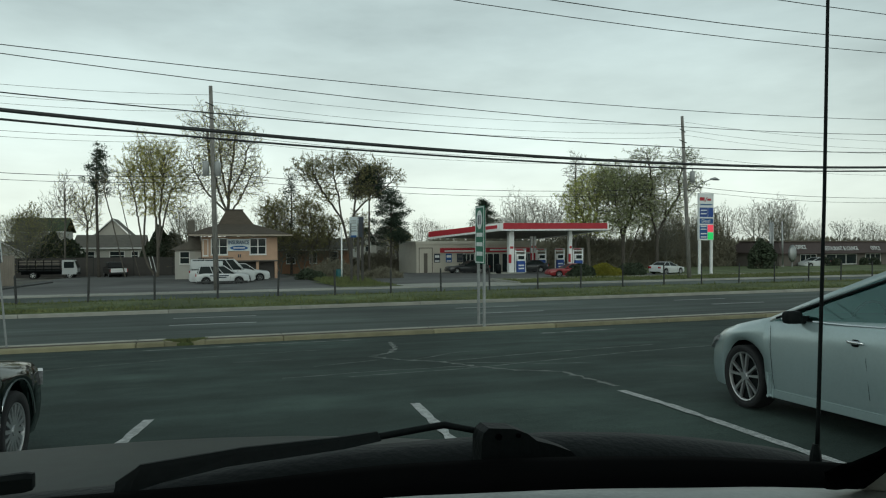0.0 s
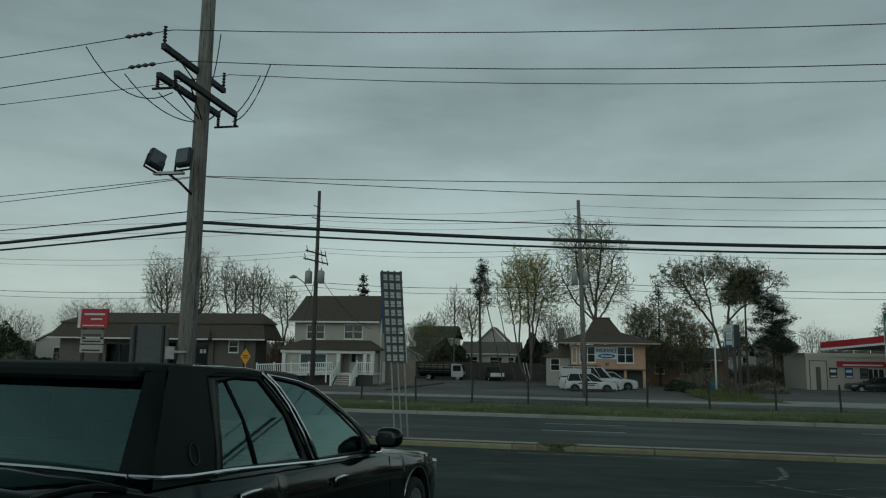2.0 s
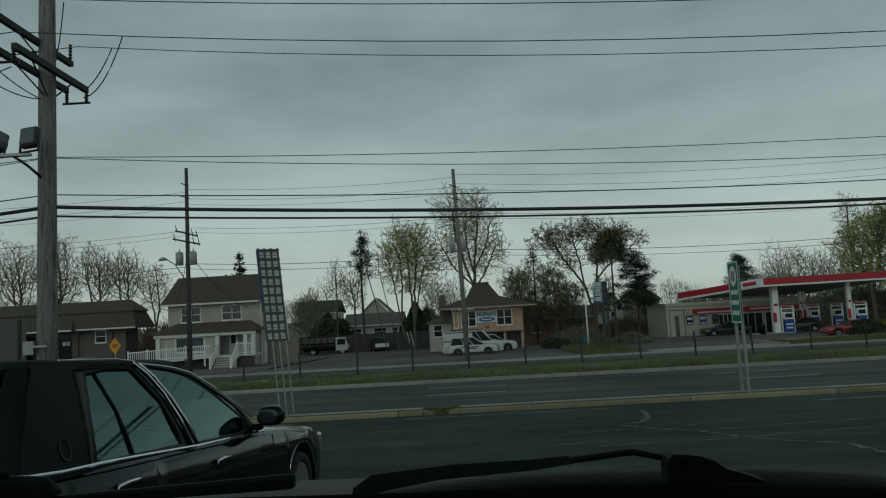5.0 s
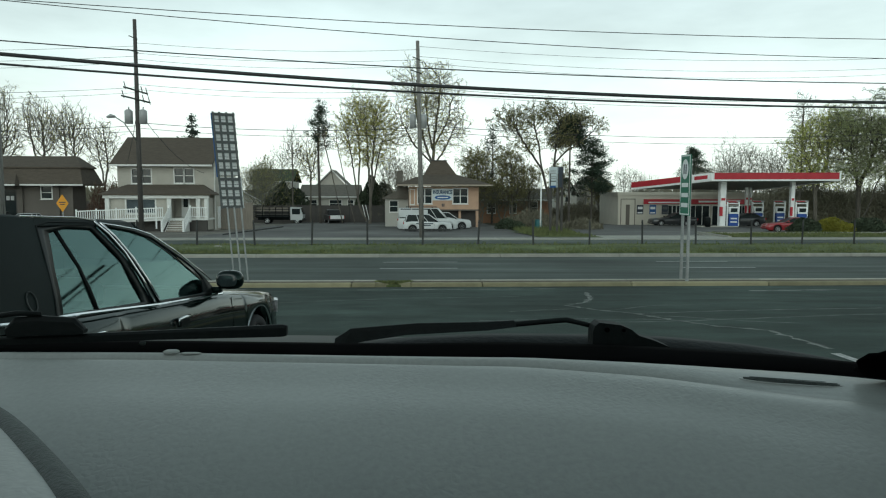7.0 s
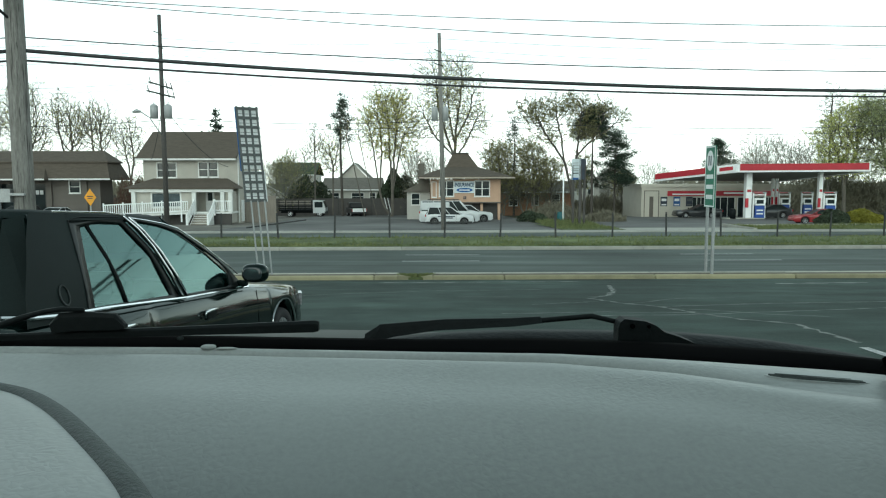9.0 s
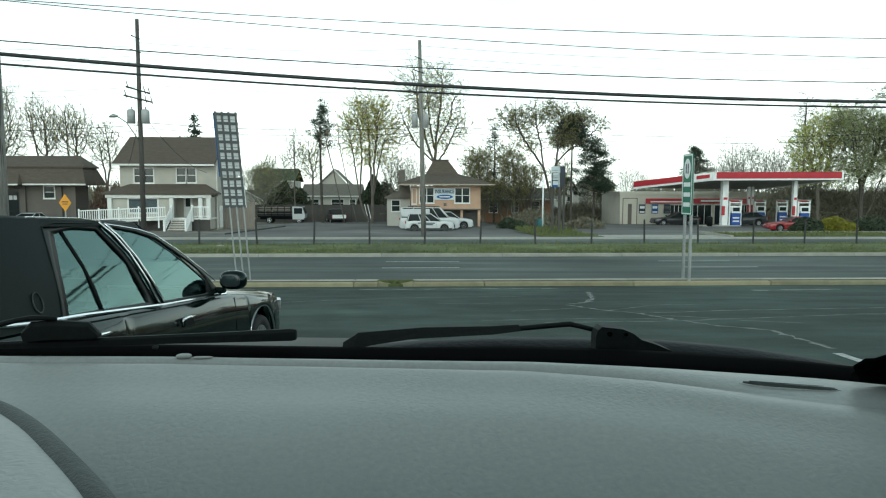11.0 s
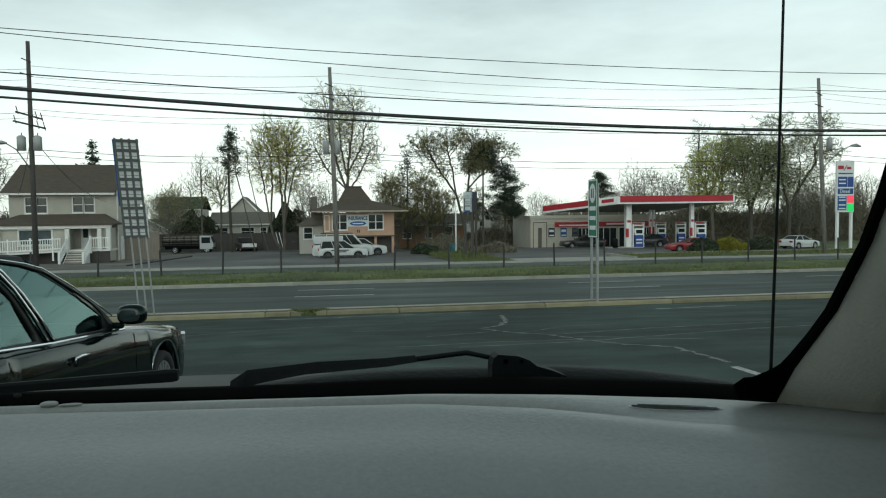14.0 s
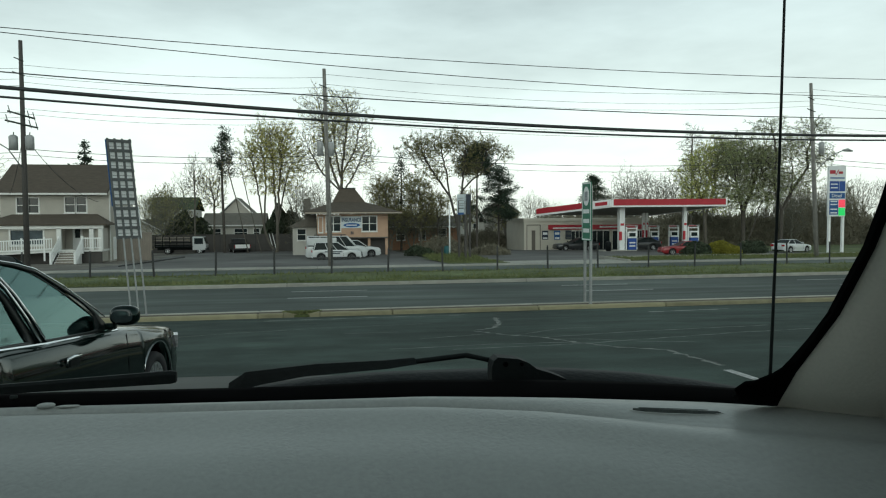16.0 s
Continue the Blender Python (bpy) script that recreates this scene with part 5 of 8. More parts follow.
def small_house(label, x0, x1, y0, y1, z0, eave, ridge, wall, roof, gable_front=False, wins=(), over=0.4):
    """A plain far house with a gabled roof and a few windows."""
    t = thing("house", pose((x0 + x1) / 2, (y0 + y1) / 2, z0), label, "house", "houses behind the street")
    part("wall", walls(x0, x1, y0, y1, z0, eave, holes=wins), wall, t)
    bm = bmesh.new()
    if gable_front:
        xm = (x0 + x1) / 2
        prism(bm, [(x0 - over, eave - 0.15), (x0 - over, eave), (xm, ridge), (x1 + over, eave), (x1 + over, eave - 0.15), (xm, ridge - 0.25)], y0 - over, y1 + over)
        g = bmesh.new()
        prism(g, [(x0, eave), (xm, ridge - 0.27), (x1, eave)], y0, y0 + 0.2)
        part("gable", g, wall, t)
        part("barge_board", prism(bmesh.new(), [(x0 - over, eave - 0.2), (x0 - over, eave - 0.02), (xm, ridge - 0.02), (x1 + over, eave - 0.02), (x1 + over, eave - 0.2), (xm, ridge - 0.22)], y0 - over - 0.06, y0 - over), "trim", t)
    else:
        ym = (y0 + y1) / 2
        prism_x(bm, [(y0 - over, eave - 0.15), (y0 - over, eave), (ym, ridge), (y1 + over, eave), (y1 + over, eave - 0.15), (ym, ridge - 0.25)], x0 - over, x1 + over)
        part("fascia", boxes((x0 - over, y0 - over - 0.06, eave - 0.2, x1 + over, y0 - over, eave)), "trim", t)
    part("roof", bm, roof, t)
    for w in wins:
        window(t, *w, y0, 1, 2, 0.1)
    return fix(t)


small_house("pale two-storey house under a mossy roof", -24.4, -18.4, 110, 118, -1.3, 4.5, 6.5, "light_house", "green_roof", False, [(-23.2, -22.2, 2.6, 4.0), (-20.6, -19.6, 2.6, 4.0)])
small_house("white garage with a grey gable roof", -24.6, -20.4, 96, 104, -1.2, 1.7, 3.1, "light_house", "shingle_grey", True, [(-22.8, -22.1, 0.0, 1.0)])
small_house("low white ranch house with a brown roof", -16.6, -8.0, 108, 116, -1.3, 2.2, 4.0, "light_house", "shingle_grey", False, [(-15.6, -14.2, 0.5, 1.6), (-12.2, -10.4, 0.5, 1.6), (-9.4, -8.6, 0.5, 1.6)])
small_house("beige gabled house among the trees", -16.1, -11.1, 124, 132, -1.3, 4.0, 6.8, "siding", "shingle_grey", True, [(-14.2, -13.0, 2.2, 3.6)])
small_house("white gabled house behind the big tree", 23.4, 26.2, 108, 116, -1.3, 2.4, 5.2, "light_house", "shingle_grey", True, [(24.4, 25.2, 1.4, 3.0)])
small_house("pinkish house with a front gable", 28.2, 32.4, 110, 118, -1.3, 3.9, 5.7, "siding", "shingle", True, [(29.6, 31.0, 2.2, 3.5)])
small_house("low orange-sided house behind brown brush", 9.2, 18.8, 92, 98, -1.2, 2.0, 3.4, "terracotta", "shingle_grey", False, [(10.4, 11.4, 0.2, 1.6), (13.4, 14.2, 0.2, 1.6), (16.0, 17.0, 0.2, 1.6)])

small_house("white gabled house among dark shrubs", -78, -70, 92, 100, -1.2, 3.2, 5.2, "light_house", "shingle_grey", True, [(-75.0, -73.4, 0.6, 2.2)])
# low shop building with a mansard sign band
L0 = thing("shop_building", pose(94, 84, -1.0), "low shop building with dark mansard band and white lettering", "building")
part("wall", walls(80, 116, 80.4, 90, -1.4, 1.2, holes=[(84, 87, -0.6, 0.8), (89, 95, -0.6, 0.8), (97, 100, -0.6, 0.8), (103, 108, -0.6, 0.8)]), "brown_wall", L0)
bm = bmesh.new()
hip_roof(bm, 79.5, 116.5, 79.6, 90.6, 1.1, 80.6, 115.6, 81.2, 89, 2.7, 0.15)
part("mansard", bm, "roof_edge", L0, "dark brown mansard roof")
part("roof_cap", boxes((80.4, 81.0, 2.7, 115.8, 89.2, 2.85)), "shingle", L0)
for x0, x1 in ((84, 87), (89, 95), (97, 100), (103, 108)):
    window(L0, x0, x1, -0.6, 0.8, 80.4, 3, 1, 0.08)
lettering("RESTAURANT & LOUNGE", 0.95, pose(91.2, 79.72, 1.72, 90 - 30), L0, "sign_white", squeeze=0.63)
lettering("OFFICE", 0.95, pose(98.2, 79.72, 1.72, 90 - 30), L0, "sign_white", squeeze=0.63)
lettering("OFFICE", 0.95, pose(83.4, 79.72, 1.95, 90 - 30), L0, "sign_white", squeeze=0.63)
fix(L0)

# fences
fb = thing("board_fence", pose(-16.4, 66, -0.4), "weathered tan board fence beside the house", "fence")
for k in range(22):
    x = -17.9 + 0.15 * k
    part("board", boxes((x, 66, -0.6, x + 0.143, 66.03, 1.95 + 0.02 * math.sin(k * 2.3))), "fence", fb)
part("rail", boxes((-17.9, 66.03, 0.0, -14.6, 66.09, 0.1), (-17.9, 66.03, 1.5, -14.6, 66.09, 1.6)), "fence", fb)
fix(fb)
fd = thing("screen_fence", pose(-5, 92, -1.2), "dark screened chain fence behind the car park", "fence")
for k in range(13):
    x = -21 + 2.2 * k
    part("screen", boxes((x + 0.03, 92, -1.2, x + 2.17, 92.03, 1.15)), "door_dark", fd)
    part("post", rod((x, 92.02, -1.4), (x, 92.02, 1.3), 0.04, n=6), "steel_dark", fd)
fix(fd)
wp_ = thing("white_pole", pose(11.05, 58, ground_z(58)), "slim white pole standing in the shrubs", "pole")
part("shaft", tube(bmesh.new(), [(0, 0, -0.2), (0, 0, 4.6)], [0.07, 0.055], 8), "white", wp_, smooth=True)
part("cap", tube(bmesh.new(), [(0, 0, 4.6), (0, 0, 4.66)], [0.065, 0.03], 8), "white", wp_)
# plain drum shape stands in for a teal box
drum_ = thing("drum", pose(12.35, 66, ground_z(66)), "teal blue box among the brush, shaped as a plain drum", "drum")
part("barrel", tube(bmesh.new(), [(0, 0, 0.0), (0, 0, 0.1), (0, 0, 0.45), (0, 0, 0.8), (0, 0, 0.9)], [0.3, 0.33, 0.35, 0.33, 0.3], 14), "teal", drum_, smooth=True)
part("rim", tube(bmesh.new(), [(0, 0, 0.9), (0, 0, 0.94)], [0.31, 0.31], 14), "teal", drum_)
sk = thing("ladder", pose(-5.6, 90.8, -1.1), "white ladder leaning at the back fence", "ladder")
part("rail", rod((-6.1, 91.8, 1.2), (-5.5, 90.8, -1.1), 0.05, n=5), "white", sk)
part("rail", rod((-5.7, 91.8, 1.2), (-5.1, 90.8, -1.1), 0.05, n=5), "white", sk)
fix(sk)
bn = thing("litter_bin", pose(30.9, 70.7, -0.55), "dark round litter bin on the pump island", "bin")
part("drum", tube(bmesh.new(), [(0, 0, 0), (0, 0, 0.85), (0, 0, 0.95)], [0.3, 0.32, 0.25], 14), "black", bn, smooth=True)
part("lid", tube(bmesh.new(), [(0, 0, 0.95), (0, 0, 1.05)], [0.26, 0.1], 14), "steel_dark", bn)
cb = thing("parking_barrier", pose(-10, 48, 0), "fallen dark pole lying across the yard edge", "barrier")
part("bar", rod((-12.6, 47.6, 0.1), (-8.8, 49.2, 0.55), 0.05, n=6), "steel_dark", cb)
fix(cb)
rk = thing("rock", pose(-9.6, 35.4, 0.22), "small pale rock in the median grass", "rock")
bm = bmesh.new()
bmesh.ops.create_icosphere(bm, subdivisions=2, radius=0.16)
for v in bm.verts:
    v.co *= 1 + 0.25 * noise.noise(v.co * 6)
    v.co.x *= 1.8
    v.co.z *= 0.7
part("stone", bm, "concrete", rk)


# ---- vehicles ----
def lathe(bm, profile, n, centre, axis="x"):
    """Turn a profile of (offset along the axis, radius) about the x axis."""
    rings = []
    for off, r in profile:
        rings.append([bm.verts.new((centre[0] + off, centre[1] + r * math.cos(2 * math.pi * k / n), centre[2] + r * math.sin(2 * math.pi * k / n))) for k in range(n)])
    for a, b in zip(rings, rings[1:]):
        for k in range(n):
            bm.faces.new((a[k], a[(k + 1) % n], b[(k + 1) % n], b[k]))
    return bm


def rounded(bm, centre, radii, n=20, rings=12, p=0.74):
    """A closed cushion shape, squarer than an ellipsoid."""
    def pw(v):
        return math.copysign(abs(v) ** p, v)
    secs_ = []
    for i in range(rings + 1):
        a = math.pi * (i / rings - 0.5)
        ca, sa = max(0.02, abs(pw(math.cos(a)))), pw(math.sin(a))
        secs_.append([(centre[0] + radii[0] * sa, centre[1] + radii[1] * ca * pw(math.cos(b)), centre[2] + radii[2] * ca * pw(math.sin(b))) for b in (2 * math.pi * k / n for k in range(n))])
    return loft(bm, secs_, closed=True, cap=True)


def wheel(parent, side, x, y, r, spokes=10, rim_mat="rim", twin=False, w=0.21, rk=0.66):
    """A wheel whose outer face lies at x; side is +1 or -1."""
    bm = bmesh.new()
    s = side
    lathe(bm, [(-s * w, r * 0.62), (-s * w, r * 0.95), (-s * (w - 0.03), r), (-s * 0.03, r), (0, r * (0.96 + rk) * 0.575), (-s * 0.005, r * (rk + 0.04)), (-s * 0.03, r * rk)], 32, (x, y, r))
    wh = part("wheel", bm, "tyre", parent, "black tyre", smooth=True)
    bm = bmesh.new()
    lathe(bm, [(-s * 0.03, r * (rk + 0.01)), (-s * 0.01, r * (rk - 0.005)), (-s * 0.014, r * (rk - 0.04)), (-s * 0.04, r * (rk - 0.055))], 32, (x, y, r))
    lathe(bm, [(-s * 0.012, 0.001), (-s * 0.012, r * 0.13), (-s * 0.04, r * 0.16)], 16, (x, y, r))
    k_all = spokes * (2 if twin else 1)
    for k in range(k_all):
        a = 2 * math.pi * ((k // 2 + (0.19 if k % 2 else -0.19)) / spokes if twin else k / spokes) + 0.3
        a0 = 2 * math.pi * ((k // 2 + (0.1 if k % 2 else -0.1)) / spokes) + 0.3 if twin else a
        d, d0, t = Vector((0, math.cos(a), math.sin(a))), Vector((0, math.cos(a0), math.sin(a0))), Vector((0, -math.sin(a), math.cos(a)))
        c0, c1 = Vector((x - s * 0.02, y, r)) + d0 * r * 0.12, Vector((x - s * 0.018, y, r)) + d * r * (rk - 0.03)
        w0, w1 = r * (0.03 if twin else 0.05), r * (0.045 if twin else 0.055)
        ins = Vector((-s * 0.03, 0, 0))
        loft(bm, [[c0 + t * w0, c0 - t * w0, c0 - t * w0 + ins, c0 + t * w0 + ins], [c1 + t * w1, c1 - t * w1, c1 - t * w1 + ins, c1 + t * w1 + ins]], closed=True, cap=True)
    part("rim", bm, rim_mat, wh, "alloy wheel rim")
    bm = bmesh.new()
    lathe(bm, [(-s * 0.06, 0.001), (-s * 0.06, r * (rk - 0.05))], 24, (x, y, r))
    part("brake_disc", bm, "black", wh)
    return wh


def car(name, label, m, paint, spec, group="", roof_mat=None, category="car", wheel_kw=None, chrome=False):
    """A car with its front axle's centre on the ground at the pose m, nose towards +y."""
    t = thing(name, m, label, category, group)
    W, Hh, wb, fo, ro, r = spec["w"] / 2, spec["h"], spec["wb"], spec["fo"], spec["ro"], spec["r"]
    hood, belt, deck = spec["hood"], spec["belt"], spec["deck"]
    wsb, rf, rr, rwb = spec["cab"]
    tail = -wb - ro
    top = spec.get("top") or [(fo, hood - 0.32), (fo - 0.06, hood - 0.2), (fo - 0.2, hood - 0.12), (wsb + 0.1, hood), (wsb - 0.2, belt), (rwb, deck), (tail + 0.12, deck - 0.02), (tail + 0.03, deck - 0.1), (tail, deck - 0.3)]
    tx = sorted(top)
    wid = sorted(spec.get("wid") or [(fo, 0.72), (fo - 0.1, 0.86), (fo - 0.35, 0.955), (fo - 0.8, 0.995), (-1.2, 1.0), (-wb, 1.0), (tail + 0.4, 0.97), (tail + 0.1, 0.91), (tail, 0.8)])
    R = r + 0.055
    ysn = set(np.round(np.linspace(tail, fo, 30), 3)) | {p[0] for p in top}
    for ax in (0.0, -wb):
        ysn |= {round(ax + R * math.cos(a), 4) for a in np.linspace(0, math.pi, 15)}
    secs = []
    for y in sorted(ysn):
        zt_ = lerp_table(y, [p[0] for p in tx], [p[1] for p in tx])
        ww = W * lerp_table(y, [p[0] for p in wid], [p[1] for p in wid])
        zb = spec.get("clear", 0.2) + (0.1 if y > fo - 0.1 or y < tail + 0.1 else 0)
        for ax in (0.0, -wb):
            if abs(y - ax) < R:
                zb = max(zb, r + math.sqrt(R * R - (y - ax) ** 2))
        sh = zt_ - 0.07
        hgt = sh - zb
        half = [(ww * 0.945, zb), (ww * 0.985, zb + hgt * 0.22), (ww, zb + hgt * 0.5), (ww * 0.99, zb + hgt * 0.78), (ww * 0.965, sh), (ww * 0.915, zt_ - 0.015), (ww * 0.7, zt_ + 0.012), (ww * 0.35, zt_ + 0.028)]
        secs.append([(x, y, z) for x, z in half] + [(0, y, zt_ + 0.032)] + [(-x, y, z) for x, z in half[::-1]])
    bm = bmesh.new()
    loft(bm, secs)
    bm.verts.ensure_lookup_table()
    n = len(secs[0])
    bm.faces.new([bm.verts[i] for i in range(n)])
    bm.faces.new([bm.verts[len(bm.verts) - n + i] for i in range(n)][::-1])
    body = part("body", bm, paint, t, smooth=True)
    part("underbody", boxes((-W * 0.8, tail + 0.15, 0.2, W * 0.8, fo - 0.5, belt - 0.2), (-W * 0.5, fo - 0.5, 0.22, W * 0.5, fo - 0.2, 0.42), (-W * 0.93, -wb + R, 0.22, W * 0.93, -R, 0.5)), "black", t)
    # cabin
    gb, gr = W * 0.93, W * spec.get("tumble", 0.70)

    def ring(wd, y0, y1, z, inset):
        c = inset
        return [(wd, y0 + c, z), (wd, (y0 * 2 + y1) / 3, z), (wd, (y0 + 2 * y1) / 3, z), (wd, y1 - c, z), (wd - c, y1, z), (-wd + c, y1, z), (-wd, y1 - c, z), (-wd, (y0 + 2 * y1) / 3, z), (-wd, (y0 * 2 + y1) / 3, z), (-wd, y0 + c, z), (-wd + c, y0, z), (wd - c, y0, z)]
    lo = ring(gb, rwb + 0.02, wsb, belt - 0.03, 0.14)
    hi = ring(gr, rr, rf, Hh - 0.05, 0.09)
    mid = [tuple(a * 0.45 + b * 0.55 + (0.02 if i == 0 and abs(a) > gb * 0.8 else 0) * (1 if a > 0 else -1) for i, (a, b) in enumerate(zip(p, q))) for p, q in zip(lo, hi)]
    bm = bmesh.new()
    loft(bm, [lo, mid, hi], closed=True)
    part("glass", bm, spec.get("glass", "far_glass"), t, "tinted glass", smooth=False)
    bm = bmesh.new()
    up = [(x * 0.97, y, Hh - 0.015) for x, y, z in ring(gr - 0.03, rr + 0.05, rf - 0.05, 0, 0.1)]
    out = [(x * 1.015, y, z) for (x, y, z) in ring(gr + 0.005, rr - 0.03, rf + 0.03, Hh - 0.06, 0.1)]
    loft(bm, [out, [(x, y, Hh - 0.03) for x, y, z in hi], up], closed=True)
    bm.verts.ensure_lookup_table()
    bm.faces.new([bm.verts[24 + i] for i in range(12)])
    part("roof", bm, roof_mat or paint, t, smooth=True)
    pm = spec.get("pillar", paint)

    def pil(i, j, f, wd, name_="pillar"):
        """A pillar from the point between lo[i] and lo[j] to that between hi[i] and hi[j]."""
        pts = [Vector(a).lerp(Vector(b), f) for a, b in ((lo[i], lo[j]), (mid[i], mid[j]), (hi[i], hi[j]))]
        sx = 1 if pts[0].x > 0 else -1
        return part(name_, tube(bmesh.new(), [p + Vector((sx * 0.004, 0, 0)) for p in pts], [wd, wd * 0.95, wd * 0.85], 6), pm, t, smooth=True)
    for i, j in ((3, 4), (6, 5), (0, 11), (9, 10)):
        pil(i, j, 0.3, spec.get("pw", 0.045))
    for f in spec.get("bp", (0.5,)):
        for i, j in ((0, 3), (9, 6)):
            pil(i, j, f, 0.035, "door_pillar")
    kw = wheel_kw or {}
    for s in (1, -1):
        for y in (0.0, -wb):
            wheel(t, s, s * (W - 0.02), y, r, **kw)
    # lamps
    for s in (1, -1):
        bm = bmesh.new()
        hz = spec.get("lamp_z", hood - 0.16)
        loft(bm, [[(s * W * 0.45, fo - 0.09, hz - 0.06), (s * W * 0.45, fo - 0.12, hz + 0.02), (s * W * 0.4, fo - 0.3, hz - 0.02)], [(s * W * 0.74, fo - 0.13, hz - 0.09), (s * W * 0.76, fo - 0.2, hz + 0.03), (s * W * 0.7, fo - 0.4, hz - 0.02)], [(s * W * 0.905, fo - 0.34, hz - 0.04), (s * W * 0.915, fo - 0.45, hz + 0.01), (s * W * 0.85, fo - 0.5, hz - 0.02)]], closed=True, cap=True)
        if spec.get("lamps"):
            bm = loft(bmesh.new(), [[(s * W * 0.70, 0.905, 0.53), (s * W * 0.67, 0.885, 0.605), (s * W * 0.55, 0.7, 0.56)], [(s * W * 0.835, 0.80, 0.58), (s * W * 0.805, 0.77, 0.69), (s * W * 0.7, 0.6, 0.62)], [(s * W * 0.925, 0.58, 0.68), (s * W * 0.90, 0.52, 0.745), (s * W * 0.8, 0.5, 0.68)]], closed=True, cap=True)
        part("headlight", bm, "lamp_smoke" if spec.get("lamps") else "lamp_clear", t)
        part("tail_light", boxes((s * W * 0.5, tail - 0.015, deck - 0.3, s * W * 0.86, tail + 0.12, deck - 0.12), bev=0.02), "lamp_red", t)
        my_ = spec.get("my", wsb - 0.36)
        if spec.get("round_mirror"):
            g_ = spec["round_mirror"]
            bm = rounded(bmesh.new(), (s * (W + 0.055 * g_), my_, belt + spec.get("mz", 0.02) + 0.068 * g_), (0.095 * g_, 0.06 * g_, 0.068 * g_), p=spec.get("mp", 0.74))
            part("wing_mirror", bm, spec.get("mirror", paint), t, smooth=True)
            part("mirror_foot", boxes((s * W * 0.9, my_ - 0.04, belt - 0.01, s * W * 1.0, my_ + 0.02, belt + 0.04), bev=0.012), spec.get("mirror", paint), t)
        else:
            part("wing_mirror", rounded(bmesh.new(), (s * (W + 0.04), my_, belt + 0.085), (0.1, 0.06, 0.07), 12, 8), spec.get("mirror", paint), t, smooth=True)
        for y in spec.get("handles", ()):
            part("door_handle", tube(bmesh.new(), [(s * W * 0.985, y - 0.1, belt - 0.15), (s * (W * 1.0 + 0.016), y - 0.07, belt - 0.142), (s * (W * 1.0 + 0.02), y + 0.04, belt - 0.138), (s * W * 0.985, y + 0.1, belt - 0.138)], [0.012, 0.016, 0.016, 0.01], 8), "chrome", t, "chrome door handle", smooth=True)
            part("handle_recess", rounded(bmesh.new(), (s * W * 0.984, y + 0.0, belt - 0.15), (0.012, 0.05, 0.034), 12, 6), "black", t)
        for y in spec.get("seams", ()):
            part("door_seam", tube(bmesh.new(), [(s * W * 0.963, y + 0.02, belt - 0.07), (s * (W * 0.997), y, belt - 0.3), (s * (W * 0.993), y - 0.02, 0.4), (s * W * 0.96, y - 0.01, 0.26)], spec.get("seam_r", 0.006), 4), "black", t)
        part("sill", boxes((s * W * 0.9, -wb + R + 0.02, 0.19, s * W * 0.975, -R - 0.02, 0.27)), spec.get("sill", paint), t)
    bw = W * spec.get("bumper_w", 0.78)
    part("bumper", boxes((-bw, fo - 0.06, 0.3, bw, fo + 0.02, 0.45), bev=0.02), spec.get("bumper", paint), t)
    part("bumper", boxes((-W * 0.8, tail - 0.03, 0.32, W * 0.8, tail + 0.05, 0.5), bev=0.02), spec.get("bumper", paint), t)
    return t, lo, hi, mid


black_spec = dict(w=1.98, h=1.51, wb=2.91, fo=1.02, ro=1.33, r=0.32, hood=0.925, belt=0.94, deck=0.985, cab=(-0.80, -1.86, -3.3, -3.58), tumble=0.72, handles=(), seams=(-0.72, -2.02, -3.08), mirror="car_black", bp=(), pw=0.03, my=-1.0, glass="car_glass", round_mirror=1.15, seam_r=0.003)
CAR_M = pose(-2.40, 6.74, 1.264, -3.85, 0, -5.9)
bc, lo, hi, mid = car("sedan", "black full-size sedan with a vinyl roof and chrome trim", CAR_M, "car_black", black_spec, roof_mat="vinyl", wheel_kw=dict(spokes=16, rk=0.70))


def on_side(y, z, s=1, out=0.012):
    """A point of the cabin's side at length y and height z."""
    f = (z - 0.91) / 0.55
    return Vector((s * (0.9207 + (0.713 - 0.9207) * f + out + 0.020 * math.sin(math.pi * min(1, max(0, f)))), y, z))


def side_grid(name, left, right, material, s, out, label="", n=8):
    """A smooth panel on the cabin's side between two edges given as (y, z) from bottom to top."""
    rows_ = []
    for i in range(n + 1):
        z = lerp_table(i / n, [0, 1], [left[0][1], left[-1][1]])
        zr_ = lerp_table(i / n, [0, 1], [right[0][1], right[-1][1]])
        ya = lerp_table(z, [p[1] for p in left], [p[0] for p in left])
        yb = lerp_table(zr_, [p[1] for p in right], [p[0] for p in right])
        rows_.append([on_side(ya + (yb - ya) * k / 5, z + (zr_ - z) * k / 5, s, out) for k in range(6)])
    return part(name, loft(bmesh.new(), rows_), material, bc, label, smooth=True)


def side_ring(name, outer, inner, material, s, out, n=44):
    """A painted frame on the cabin's side between an outer and an inner closed line of (y, z)."""
    def along(pts):
        q = [Vector((*p, 0)) for p in pts] + [Vector((*pts[0], 0))]
        at_ = np.concatenate([[0], np.arange(1, len(q))]) / (len(q) - 1)
        return [(lerp_table(u, at_, [p.x for p in q]), lerp_table(u, at_, [p.y for p in q])) for u in np.linspace(0, 1, n, endpoint=False)]
    a, b = along(outer), along(inner)
    rows_ = [[on_side(*p, s, out) for p in a], [on_side(*p, s, out + 0.001) for p in [((x + u) / 2, (z + w) / 2) for (x, z), (u, w) in zip(a, b)]], [on_side(*p, s, out) for p in b], [on_side(*p, s, out - 0.014) for p in b]]
    return part(name, loft(bmesh.new(), [list(r) for r in zip(*rows_)] + [[r[0] for r in rows_]]), material, bc, smooth=True)


